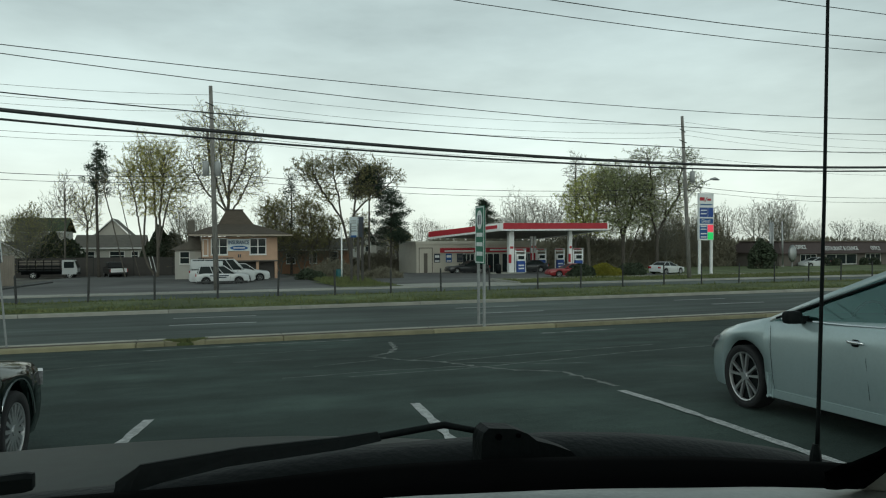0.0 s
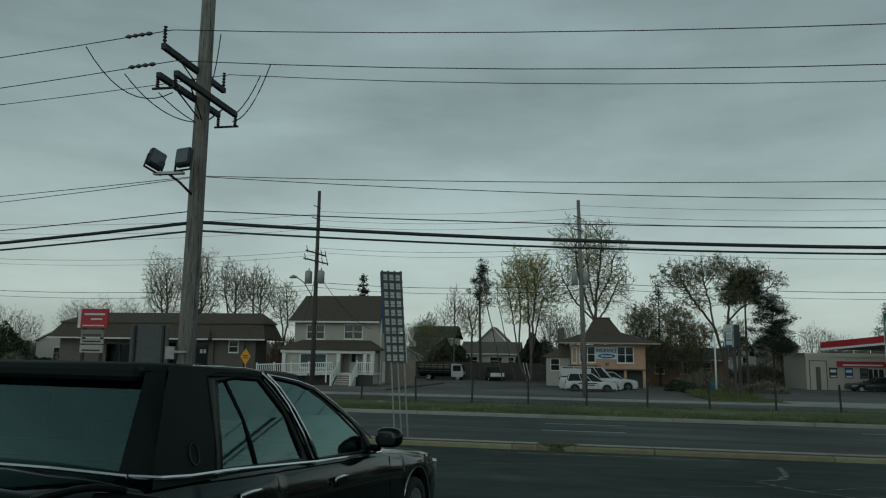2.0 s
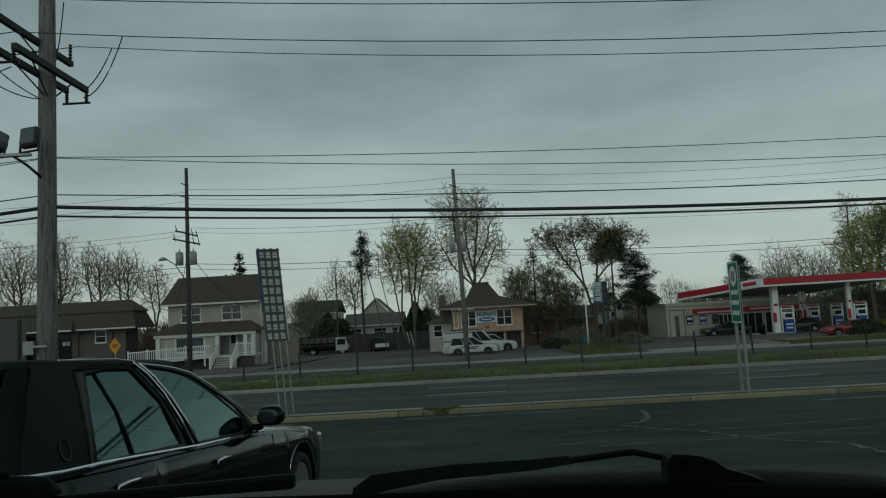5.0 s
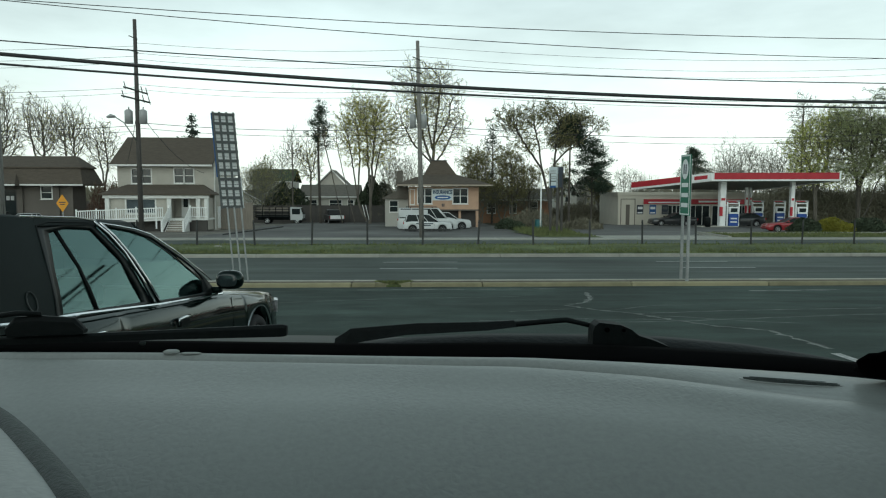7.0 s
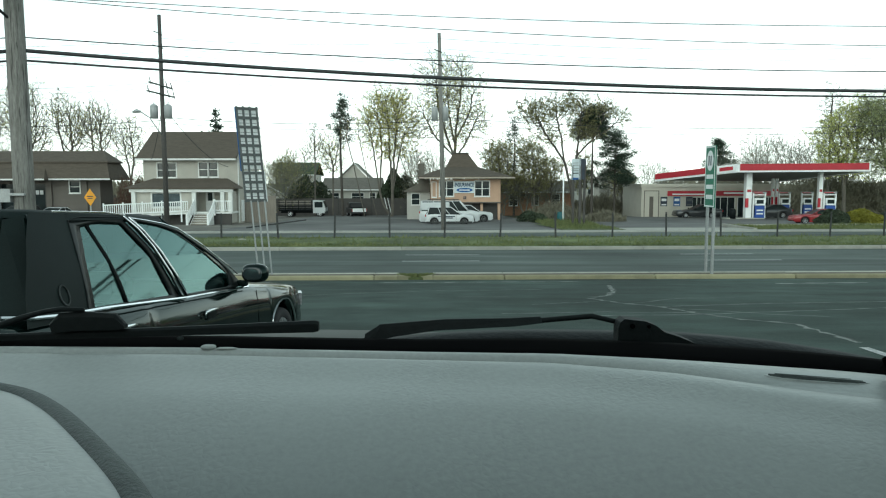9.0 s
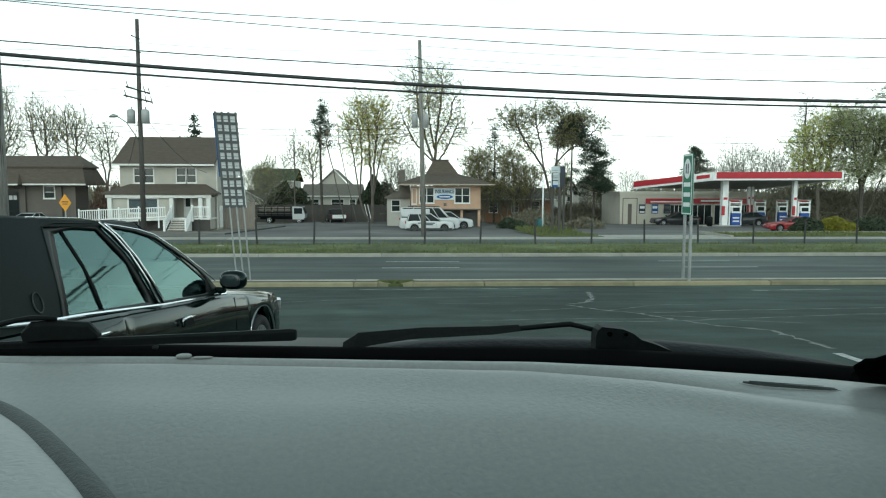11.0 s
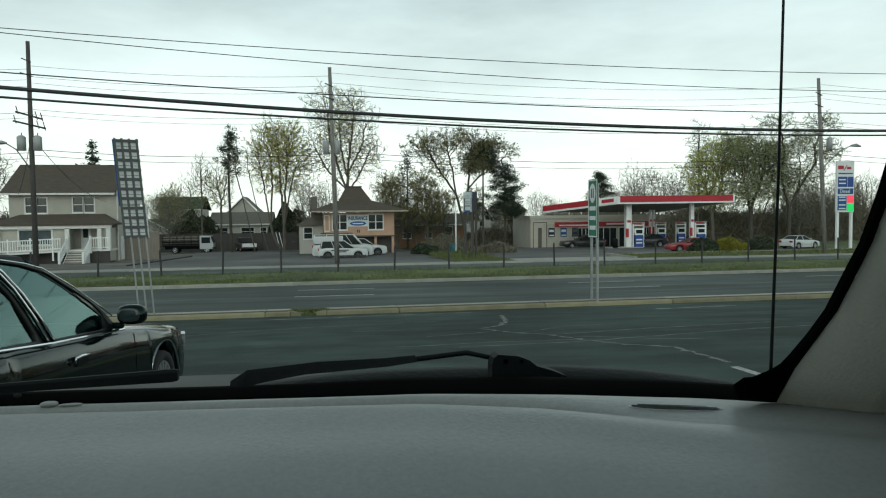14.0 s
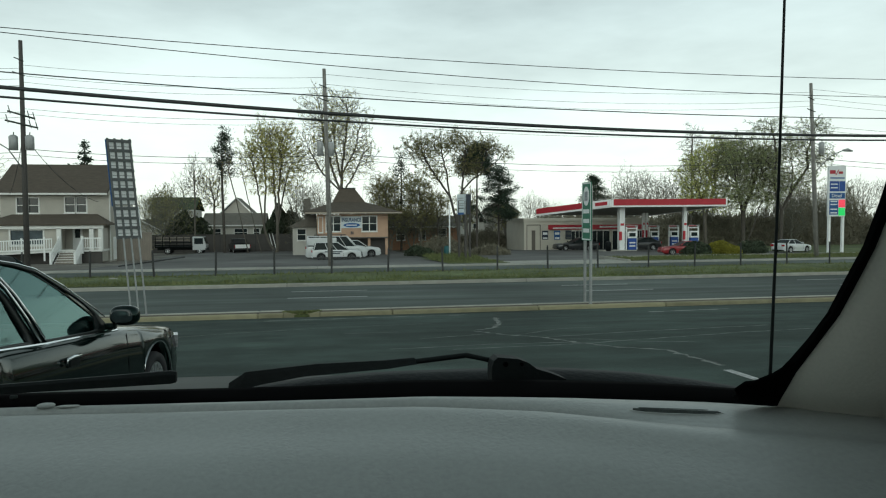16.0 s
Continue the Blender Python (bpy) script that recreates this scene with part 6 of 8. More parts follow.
REAR_OUT = [(-3.12, 0.94), (-3.06, 1.275), (-3.01, 1.44), (-2.72, 1.47), (-2.45, 1.47), (-2.25, 1.29), (-2.07, 0.935), (-2.6, 0.945)]
REAR_IN = [(-3.03, 0.977), (-2.985, 1.215), (-2.905, 1.405), (-2.715, 1.432), (-2.46, 1.428), (-2.285, 1.24), (-2.165, 0.963), (-2.6, 0.970)]
FRONT_OUT = [(-1.98, 0.935), (-2.16, 1.255), (-2.37, 1.468), (-1.97, 1.435), (-1.78, 1.402), (-1.495, 1.28), (-1.18, 1.112), (-0.94, 0.93)]
FRONT_IN = [(-1.965, 0.952), (-2.11, 1.222), (-2.29, 1.448), (-2.0, 1.422), (-1.73, 1.368), (-1.265, 1.142), (-1.15, 1.055), (-1.19, 0.943)]
for s in (1, -1):
    # padded vinyl rear quarter and the painted frames round the side windows
    side_grid("vinyl_quarter", [(-3.60, 0.94), (-3.55, 1.1), (-3.40, 1.35), (-3.30, 1.478)], [(-3.13, 0.94), (-3.10, 1.06), (-3.063, 1.275), (-3.01, 1.478)], "vinyl", s, 0.026, "black vinyl rear quarter panel")
    side_grid("vinyl_header", [(-3.02, 1.44), (-3.0, 1.482)], [(-2.42, 1.458), (-2.40, 1.482)], "vinyl", s, 0.026)
    side_ring("rear_door_frame", REAR_OUT, REAR_IN, "door_black", s, 0.009)
    side_ring("front_door_frame", FRONT_OUT, FRONT_IN, "door_black", s, 0.009)
    side_grid("pillar_cover", [(-2.075, 0.93), (-2.255, 1.286), (-2.45, 1.474)], [(-1.97, 0.93), (-2.15, 1.254), (-2.355, 1.468)], "car_black", s, 0.021)
    part("door_edge", tube(bmesh.new(), [on_side(y, z, s, 0.027) for y, z in ((-3.128, 0.94), (-3.098, 1.06), (-3.06, 1.275), (-3.012, 1.44), (-2.9, 1.462), (-2.5, 1.468))], 0.005, 5), "black", bc, "dark shut line of the rear door")
    if s > 0:
        part("window_bar", tube(bmesh.new(), [on_side(-2.702, 0.965, s, 0.0), on_side(-2.722, 1.09, s, 0.0), on_side(-2.754, 1.22, s, 0.0), on_side(-2.822, 1.42, s, 0.0)], 0.011, 6), "black", bc, smooth=True)
    for line in (((-2.057, 0.931), (-2.14, 1.11), (-2.237, 1.286), (-2.33, 1.40), (-2.436, 1.478)), ((-1.987, 0.935), (-2.07, 1.09), (-2.168, 1.254), (-2.27, 1.385), (-2.372, 1.47))):
        part("chrome_strip", tube(bmesh.new(), [on_side(y, z, s, 0.028) for y, z in line], 0.0085, 6), "chrome", bc, "chrome door pillar strip", smooth=True)
    part("front_chrome", tube(bmesh.new(), [on_side(y, z, s, 0.024) for y, z in ((-2.36, 1.468), (-2.15, 1.452), (-1.97, 1.436), (-1.78, 1.403), (-1.5, 1.282), (-1.18, 1.115), (-1.03, 1.035))], 0.006, 5), "chrome", bc, "thin bright edge of the door frame", smooth=True)
    part("roof_chrome", tube(bmesh.new(), [on_side(-2.41, 1.482, s, 0.028), on_side(-2.6, 1.494, s, 0.022), on_side(-3.1, 1.487, s, 0.02)], 0.006, 5), "chrome", bc)
    part("belt_moulding", tube(bmesh.new(), [(s * 0.952, -0.90, 0.918), (s * 0.956, -1.3, 0.924), (s * 0.957, -2.05, 0.936), (s * 0.955, -2.6, 0.957), (s * 0.953, -3.01, 0.972), (s * 0.95, -3.35, 0.975), (s * 0.935, -3.55, 0.985), (s * 0.87, -3.68, 1.0)], 0.010, 6), "chrome", bc, "chrome belt moulding")
    part("emblem", tube(bmesh.new(), [on_side(-3.28 + 0.036 * math.cos(a), 1.065 + 0.05 * math.sin(a), s, 0.03) for a in np.linspace(0, 6.2832, 21)], 0.004, 5), "emblem", bc, "dull oval emblem ring")
    for y0 in (0.0, -2.91):
        arc = [(s * (0.965 if y0 < -1 else 0.972), y0 + 0.40 * math.cos(a), 0.335 + 0.40 * math.sin(a)) for a in np.linspace(0.15, math.pi - 0.1, 18)]
        part("arch_trim", tube(bmesh.new(), arc, 0.011, 5), "chrome", bc, "chrome wheel arch trim")
    part("side_moulding", boxes((s * 0.985, -2.48, 0.45, s * 1.003, -0.43, 0.51), bev=0.008), "steel_dark", bc)
    part("mirror_glass", rounded(bmesh.new(), (s * 1.052, -1.062, 1.036), (0.08, 0.012, 0.055), 18, 10), "glass", bc, smooth=True)
    part("corner_lamp", loft(bmesh.new(), [[(s * x, y, 0.60), (s * x, y, z), (s * (x - 0.07), y, z), (s * (x - 0.07), y, 0.60)] for x, y, z in ((0.951, 0.68, 0.72), (0.905, 0.82, 0.735), (0.868, 0.91, 0.72), (0.80, 0.965, 0.70))], closed=True, cap=True), "lamp_smoke", bc, "clear corner lamp")
    for y, z in ((-1.71, 0.80), (-2.86, 0.835)):
        part("handle_recess", boxes((s * 0.978, y - 0.07, z - 0.05, s * 0.992, y + 0.08, z + 0.005), bev=0.006), "black", bc)
        hb = [(s * 0.988, y - 0.115, z - 0.03), (s * 1.0, y - 0.112, z + 0.008), (s * 1.006, y - 0.06, z + 0.018), (s * 1.006, y + 0.05, z + 0.018), (s * 0.99, y + 0.105, z + 0.012)]
        part("door_handle", tube(bmesh.new(), hb, [0.011, 0.013, 0.013, 0.012, 0.008], 7), "chrome", bc, "chrome door handle", smooth=True)
    bm = bmesh.new()
    q_ = [(s * 0.915, -3.52, 0.945), (s * 0.75, -3.60, 0.955), (s * 0.64, -3.355, 1.44), (s * 0.705, -3.29, 1.465)]
    slab(bm, [(p[0] + s * 0.006, p[1] - 0.012, p[2]) for p in q_], 0.02)
    part("vinyl_corner", bm, "vinyl", bc)
part("vinyl_rear", boxes((-0.62, -3.40, 1.40, 0.62, -3.30, 1.47), bev=0.02), "vinyl", bc)
part("rear_chrome", tube(bmesh.new(), [(-0.87, -3.68, 1.0), (-0.5, -3.72, 1.015), (0.5, -3.72, 1.015), (0.87, -3.68, 1.0)], 0.010, 6), "chrome", bc, "chrome moulding under the rear window")
for x in (-0.4, 0.4):
    part("front_seat", boxes((x - 0.27, -2.35, 0.45, x + 0.27, -2.15, 1.12), bev=0.06), "cloth", bc)
    part("headrest", boxes((x - 0.14, -2.36, 1.14, x + 0.14, -2.25, 1.32), bev=0.04), "cloth", bc)
part("rear_seat", boxes((-0.7, -3.3, 0.45, 0.7, -3.05, 1.08), bev=0.06), "cloth", bc)
part("parcel_shelf", boxes((-0.72, -3.6, 0.9, 0.72, -3.2, 0.95)), "cloth", bc)
part("dashboard", boxes((-0.75, -1.25, 0.7, 0.75, -0.85, 0.98), bev=0.05), "black", bc)
part("steering_wheel", tube(bmesh.new(), [(-0.4 + 0.18 * math.cos(a), -1.4 - 0.06 * math.sin(a), 0.98 + 0.17 * math.sin(a)) for a in np.linspace(0, 6.2832, 17)], 0.014, 5), "black", bc)

silver_spec = dict(w=1.83, h=1.49, wb=2.775, fo=0.95, ro=1.1, r=0.335, hood=0.97, belt=0.98, deck=1.08, cab=(-0.34, -1.74, -2.75, -3.6), tumble=0.70, handles=(-1.62, -2.65), seams=(-0.5, -1.74), mirror="black", bp=(0.46,), pw=0.05, clear=0.18, my=-0.92, mz=-0.025, mp=0.5, glass="car_glass", round_mirror=0.92, bumper_w=0.46, lamps="swept", seam_r=0.0022,
                   top=[(0.95, 0.42), (0.93, 0.52), (0.88, 0.61), (0.74, 0.71), (0.5, 0.81), (0.2, 0.89), (-0.1, 0.95), (-0.3, 0.985), (-0.54, 0.99), (-3.6, 1.08), (-3.75, 1.06), (-3.84, 0.96), (-3.875, 0.76)],
                   wid=[(0.95, 0.52), (0.91, 0.68), (0.82, 0.80), (0.65, 0.89), (0.4, 0.955), (0.1, 0.99), (-1.2, 1.0), (-2.775, 1.0), (-3.47, 0.97), (-3.77, 0.91), (-3.875, 0.8)], lamp_z=0.70)
sc, slo, shi, smid = car("sedan", "pale silver sedan with five twin-spoke wheels", pose(6.38, 6.12, 1.30, -3.2, 0, -8.5), "car_silver", silver_spec, wheel_kw=dict(spokes=5, twin=True, rk=0.78))
for s in (-1, 1):
    part("mud_flap", boxes((s * 0.82, -0.5, 0.2, s * 0.89, -0.43, 0.42), bev=0.02), "car_silver", sc)
    part("front_seat", boxes((s * 0.4 - 0.24, -2.0, 0.45, s * 0.4 + 0.24, -1.8, 1.1), bev=0.06), "black", sc)
    part("headrest", boxes((s * 0.4 - 0.13, -2.05, 1.12, s * 0.4 + 0.13, -1.94, 1.28), bev=0.04), "black", sc)
    part("window_frame", tube(bmesh.new(), [Vector(slo[3 if s > 0 else 6]) + Vector((s * 0.012, -0.07, 0.04)), Vector(smid[3 if s > 0 else 6]) + Vector((s * 0.014, -0.08, 0)), Vector(shi[3 if s > 0 else 6]) + Vector((s * 0.016, -0.1, -0.02)), Vector(shi[1 if s > 0 else 8]) + Vector((s * 0.016, 0, -0.01))], 0.012, 5), "black", sc)
    part("window_trim", tube(bmesh.new(), [(s * 0.86, -0.62, 0.985), (s * 0.87, -1.5, 0.975), (s * 0.868, -2.6, 0.985), (s * 0.85, -3.2, 1.02)], 0.009, 5), "chrome", sc)
part("dashboard", boxes((-0.7, -1.0, 0.75, 0.7, -0.55, 0.99), bev=0.05), "black", sc)
part("steering_wheel", tube(bmesh.new(), [(-0.38 + 0.18 * math.cos(a), -1.2 - 0.06 * math.sin(a), 1.0 + 0.17 * math.sin(a)) for a in np.linspace(0, 6.2832, 17)], 0.014, 5), "black", sc)

mini_spec = dict(w=1.85, h=1.62, wb=2.6, fo=0.85, ro=0.8, r=0.33, hood=0.98, belt=0.98, deck=1.05, cab=(-0.2, -1.1, -3.1, -3.33), tumble=0.78, handles=(-1.9,), seams=(-0.7, -1.75), bp=(0.4, 0.68), pw=0.05, mirror="black")
mv, _, _, _ = car("minivan", "white minivan with dark lettering on its side", pose(2.9, 61.2, -0.56, 0, 0, -90), "car_white", mini_spec, "white office vehicles", category="van", wheel_kw=dict(spokes=7, rim_mat="rim_dull"))
for z, y0, y1 in ((0.80, -2.3, -0.8), (0.66, -2.0, -1.0)):
    part("text_bar", boxes((0.925, y0, z - 0.045, 0.94, y1, z + 0.045)), "text_dark", mv)
for s in (1, -1):
    part("sill_cladding", boxes((s * 0.90, -3.3, 0.2, s * 0.945, 0.7, 0.36), bev=0.01), "steel_dark", mv, "dark lower cladding")
van_spec = dict(w=2.0, h=2.1, wb=3.45, fo=0.85, ro=1.2, r=0.36, hood=1.2, belt=1.2, deck=1.25, cab=(-0.1, -0.9, -4.5, -4.62), tumble=0.86, seams=(-0.7, -1.9), bp=(0.3, 0.55, 0.8), pw=0.1, mirror="black")
cv, _, _, _ = car("cargo_van", "white cargo van with a ladder rack", pose(3.6, 64.2, -0.58, 0, 0, -90), "car_white", van_spec, "white office vehicles", category="van", wheel_kw=dict(spokes=7, rim_mat="rim_dull"))
part("blank_side", boxes((0.86, -4.45, 1.25, 0.99, -1.9, 1.95), bev=0.04), "car_white", cv)
part("roof_rack", boxes((-0.8, -3.9, 2.16, -0.75, -1.0, 2.2), (0.75, -3.9, 2.16, 0.8, -1.0, 2.2), (-0.8, -3.5, 2.08, 0.8, -3.44, 2.16), (-0.8, -1.5, 2.08, 0.8, -1.44, 2.16)), "steel_dark", cv)
suv_spec = dict(w=1.85, h=1.65, wb=2.68, fo=0.9, ro=0.95, r=0.35, hood=1.02, belt=1.05, deck=1.15, cab=(-0.3, -1.15, -3.0, -3.5), tumble=0.74, bp=(0.45,), seams=(-0.6, -1.8), mirror="black", pw=0.05)
car("suv", "white sport utility car beside the vans", pose(5.0, 66.6, -0.6, 0, 0, -90), "car_white", suv_spec, "white office vehicles", wheel_kw=dict(spokes=7, rim_mat="rim_dull"))
coupe_spec = dict(w=1.75, h=1.32, wb=2.55, fo=0.95, ro=1.0, r=0.31, hood=0.85, belt=0.88, deck=0.95, cab=(-0.5, -1.3, -2.3, -3.2), tumble=0.66, bp=(0.5,), seams=(-0.6, -1.9), mirror="car_red", pw=0.04)
car("coupe", "red sports coupe by the petrol pumps", pose(32.6, 60.6, -0.5, 0, 0, 82), "car_red", coupe_spec)
car("sedan", "dark sedan parked at the shop front", pose(28.6, 78.5, -0.85, 0, 0, 90), "car_dark", black_spec | dict(bp=(0.45,), glass="far_glass"))
car("sedan", "dark sedan at the fuel pumps", pose(35.2, 75.2, -0.75, 0, 0, 90), "car_dark", silver_spec | dict(handles=(), glass="far_glass"))
car("coupe", "white coupe parked by the verge", pose(47.4, 62, -0.5, 0, 0, -74), "car_white", coupe_spec | dict(mirror="car_white", wb=2.4, fo=0.85, ro=0.85, cab=(-0.45, -1.2, -2.2, -2.95)))
car("sedan", "white sedan parked in front of the brown office", pose(-34.2, 62.0, -0.5, 0, 0, 178), "car_white", silver_spec | dict(handles=(), glass="far_glass"))
car("sedan", "pale sedan parked beside the office shrubs", pose(-62.5, 63.0, -0.5, 0, 0, 175), "car_silver", silver_spec | dict(handles=(), glass="far_glass"))
car("suv", "dark car parked in front of the brown office", pose(-39.0, 63.6, -0.5, 0, 0, 100), "car_dark", suv_spec)
car("sedan", "pale sedan parked before the low shop building", pose(83.6, 79.0, -1.0, 0, 0, 90), "car_white", silver_spec | dict(handles=(), glass="far_glass"))

# stake-bed truck at the back of the car park
tk = thing("truck", pose(-13.75, 88, -1.08, 0, 0, -90), "white-cab truck with a dark stake bed", "truck")
part("cab", prism_x(bmesh.new(), [(0.55, 0.5), (0.6, 1.1), (0.25, 2.05), (-0.95, 2.1), (-0.95, 0.5)], -0.95, 0.95), "car_white", tk, "white truck cab")
part("windscreen", prism_x(bmesh.new(), [(0.6, 1.2), (0.62, 1.2), (0.33, 2.0), (0.3, 2.0)], -0.8, 0.8), "glass", tk)
part("side_window", boxes((0.955, -0.75, 1.2, 0.965, 0.25, 1.9), bev=0.003), "glass", tk)
part("bumper", boxes((-0.9, 0.5, 0.42, 0.98, 0.68, 0.7), bev=0.02), "steel_dark", tk)
part("headlight", boxes((0.6, 0.56, 0.78, 0.9, 0.62, 0.96), bev=0.01), "lamp_clear", tk)
part("bed", boxes((-1.05, -5.2, 0.8, 1.05, -1.05, 0.95)), "black", tk)
for k in range(4):
    part("stake_board", boxes((1.0, -5.2, 1.02 + 0.3 * k, 1.05, -1.05, 1.14 + 0.3 * k)), "fence" if k > 1 else "black", tk)
for k in range(6):
    part("stake", boxes((1.05, -5.15 + 0.8 * k, 0.95, 1.09, -5.07 + 0.8 * k, 2.1)), "black", tk)
part("chassis", boxes((-0.6, -5.0, 0.5, 0.6, 0.4, 0.8)), "black", tk)
for s in (1, -1):
    for y in (-0.15, -3.8):
        wheel(tk, s, s * 0.95, y, 0.4, spokes=6, rim_mat="white")
pk = thing("pickup", pose(-9.6, 89.5, -1.1, 0, 0, 15), "dark pickup with a white tailgate parked at the fence", "truck")
part("body", boxes((-0.95, -2.6, 0.4, 0.95, 2.4, 1.1), (-0.85, -0.6, 1.1, 0.85, 1.0, 1.75), bev=0.08), "car_dark", pk)
part("tailgate", boxes((-0.85, -2.66, 0.65, 0.85, -2.6, 1.1)), "white", pk)
for s in (1, -1):
    for y in (-1.6, 1.5):
        wheel(pk, s, s * 0.95, y, 0.38, spokes=6)
    part("tail_light", boxes((s * 0.86, -2.67, 0.7, s * 0.94, -2.6, 1.05)), "lamp_red", pk)


# ---- trees ----
def colony(seed, lobes, stems, step=0.28, kill=0.29, density=1.0, up=0.1, tip=0.0115, power=2.7, leaf=0.0, leaf_size=0.06, hang=0.0, near=5.0):
    """A tree that grows from its stems into the lobes of its crown: limbs as tapered prisms, leaves as small blades.
    lobes: (x, y, z, rx, ry, rz) about the foot; stems: polylines of (x, y, z)."""
    rs = np.random.RandomState(seed)
    cloud = []
    for cx, cy, cz, rx, ry, rz in lobes:
        n = int(density * 120.0 * rx * ry * rz) + 150
        u = rs.normal(size=(n, 3))
        u /= np.linalg.norm(u, axis=1)[:, None]
        lump = np.array([[0.9 + 0.55 * noise.noise((1.9 * p[0] + seed, 1.9 * p[1] + cx, 1.9 * p[2] + cz)) + 0.3 * noise.noise((5 * p[0], 5 * p[1] + seed, 5 * p[2]))] for p in u])
        cloud.append(u * (rs.rand(n, 1) ** 0.5) * lump * (rx * 1.08, ry * 1.08, rz * 1.05) + (cx, cy, cz))
    cloud = np.vstack(cloud)
    pos, par = [], []
    for poly in stems:
        last = -1
        if pos:
            gap = np.linalg.norm(np.array(pos) - np.array(poly[0], float), axis=1)
            last = int(gap.argmin()) if gap.min() < 0.5 else -1
        for i, (p, q) in enumerate(zip(poly, poly[1:])):
            p, q = np.array(p, float), np.array(q, float)
            k = max(1, int(np.linalg.norm(q - p) / step))
            for j in range(0 if i == 0 and last < 0 else 1, k + 1):
                pos.append(p + (q - p) * j / k + rs.normal(size=3) * 0.03 * (j > 0))
                par.append(last)
                last = len(pos) - 1
    kids = [0] * len(pos)
    for p in par:
        if p >= 0:
            kids[p] += 1
    P = np.array(pos)
    d = np.linalg.norm(cloud[:, None] - P[None], axis=2)
    who, dist = d.argmin(1), d.min(1)
    for _ in range(110):
        use = np.nonzero(dist < near)[0]
        if not len(use):
            break
        pull = np.zeros((len(pos), 3))
        w = (cloud[use] - P[who[use]]) / np.maximum(dist[use], 1e-6)[:, None]
        np.add.at(pull, who[use], w)
        grown = []
        for i in np.unique(who[use]):
            if kids[i] >= 4:
                continue
            v = pull[i] / max(1e-6, np.linalg.norm(pull[i])) + rs.normal(size=3) * 0.12 + (0, 0, up)
            grown.append((i, P[i] + v / np.linalg.norm(v) * step * rs.uniform(0.8, 1.15)))
        if not grown:
            break
        start = len(pos)
        for i, q in grown:
            kids[i] += 1
            kids.append(0)
            pos.append(q)
            par.append(i)
        P = np.array(pos)
        dn = np.linalg.norm(cloud[:, None] - P[None, start:], axis=2)
        best = dn.argmin(1)
        bd = dn[np.arange(len(cloud)), best]
        closer = bd < dist
        who[closer], dist[closer] = best[closer] + start, bd[closer]
        keep = dist > kill
        cloud, who, dist = cloud[keep], who[keep], dist[keep]
        if not len(cloud):
            break
    # straighten the limbs, then add short end twigs
    up_, P = np.array(par), np.array(pos)
    has = up_ >= 0
    for _ in range(3):
        mean, cnt = np.zeros_like(P), np.zeros(len(P))
        np.add.at(mean, up_[has], P[has])
        np.add.at(cnt, up_[has], 1)
        mid = has & (cnt > 0)
        P[mid] = 0.4 * P[mid] + 0.3 * P[up_[mid]] + 0.3 * mean[mid] / cnt[mid][:, None]
    pos = list(P)
    tips = [i for i in range(len(pos)) if kids[i] == 0]
    for i in tips:
        run = pos[i] - pos[par[i]] if par[i] >= 0 else np.array((0, 0, step))
        for _ in range(rs.randint(2, 5)):
            v = run / np.linalg.norm(run) + rs.normal(size=3) * 0.45 + (0, 0, up - hang)
            pos.append(pos[i] + v / np.linalg.norm(v) * step * rs.uniform(0.7, 2.0))
            par.append(i)
            kids.append(0)
    P, par = np.array(pos), np.array(par)
    acc = np.zeros(len(P))
    for i in range(len(P) - 1, -1, -1):
        if acc[i] == 0:
            acc[i] = tip ** power
        if par[i] >= 0:
            acc[par[i]] += acc[i]
    R = acc ** (1 / power)
    V, F = [], []
    has = np.nonzero(par >= 0)[0]
    thick = R[has] > 0.045
    for ids, n in ((has[thick], 6), (has[~thick], 3)):
        if not len(ids):
            continue
        a, b = P[par[ids]], P[ids]
        d = b - a
        d /= np.maximum(np.linalg.norm(d, axis=1), 1e-6)[:, None]
        side = np.cross(d, np.where(np.abs(d[:, 2:3]) < 0.9, (0, 0, 1.0), (1.0, 0, 0)))
        side /= np.linalg.norm(side, axis=1)[:, None]
        other = np.cross(d, side)
        ra, rb = np.minimum(R[par[ids]], R[ids] * 1.3)[:, None], R[ids][:, None]
        base = len(V)
        ring = []
        for q, r in ((a - d * 0.3 * ra, ra), (b, rb)):
            for k in range(n):
                c, s_ = math.cos(2 * math.pi * k / n), math.sin(2 * math.pi * k / n)
                ring.append(q + (side * c + other * s_) * r)
        ring = np.stack(ring, 1).reshape(-1, 3)
        V += ring.tolist()
        for m in range(len(ids)):
            o = base + m * 2 * n
            F += [(o + k, o + (k + 1) % n, o + n + (k + 1) % n, o + n + k) for k in range(n)]
    LV, LF = [], []
    if leaf:
        fine = np.nonzero(R < tip * 2.2)[0]
        m = int(len(fine) * leaf)
        at_ = P[rs.choice(fine, m)] + rs.normal(size=(m, 3)) * 0.09 - (0, 0, 1) * rs.rand(m, 1) * hang
        u = rs.normal(size=(m, 3))
        u[:, 2] -= 4 * hang
        u *= (1.3 * leaf_size * rs.uniform(0.5, 1.3, (m, 1))) / np.linalg.norm(u, axis=1)[:, None]
        w = np.cross(u, rs.normal(size=(m, 3)))
        w *= (np.linalg.norm(u, axis=1) * 0.6 / np.maximum(np.linalg.norm(w, axis=1), 1e-6))[:, None]
        LV = np.stack((at_ - u, at_ + w, at_ + u), 1).reshape(-1, 3).tolist()
        LF = [(3 * k, 3 * k + 1, 3 * k + 2) for k in range(m)]
    return V, F, LV, LF


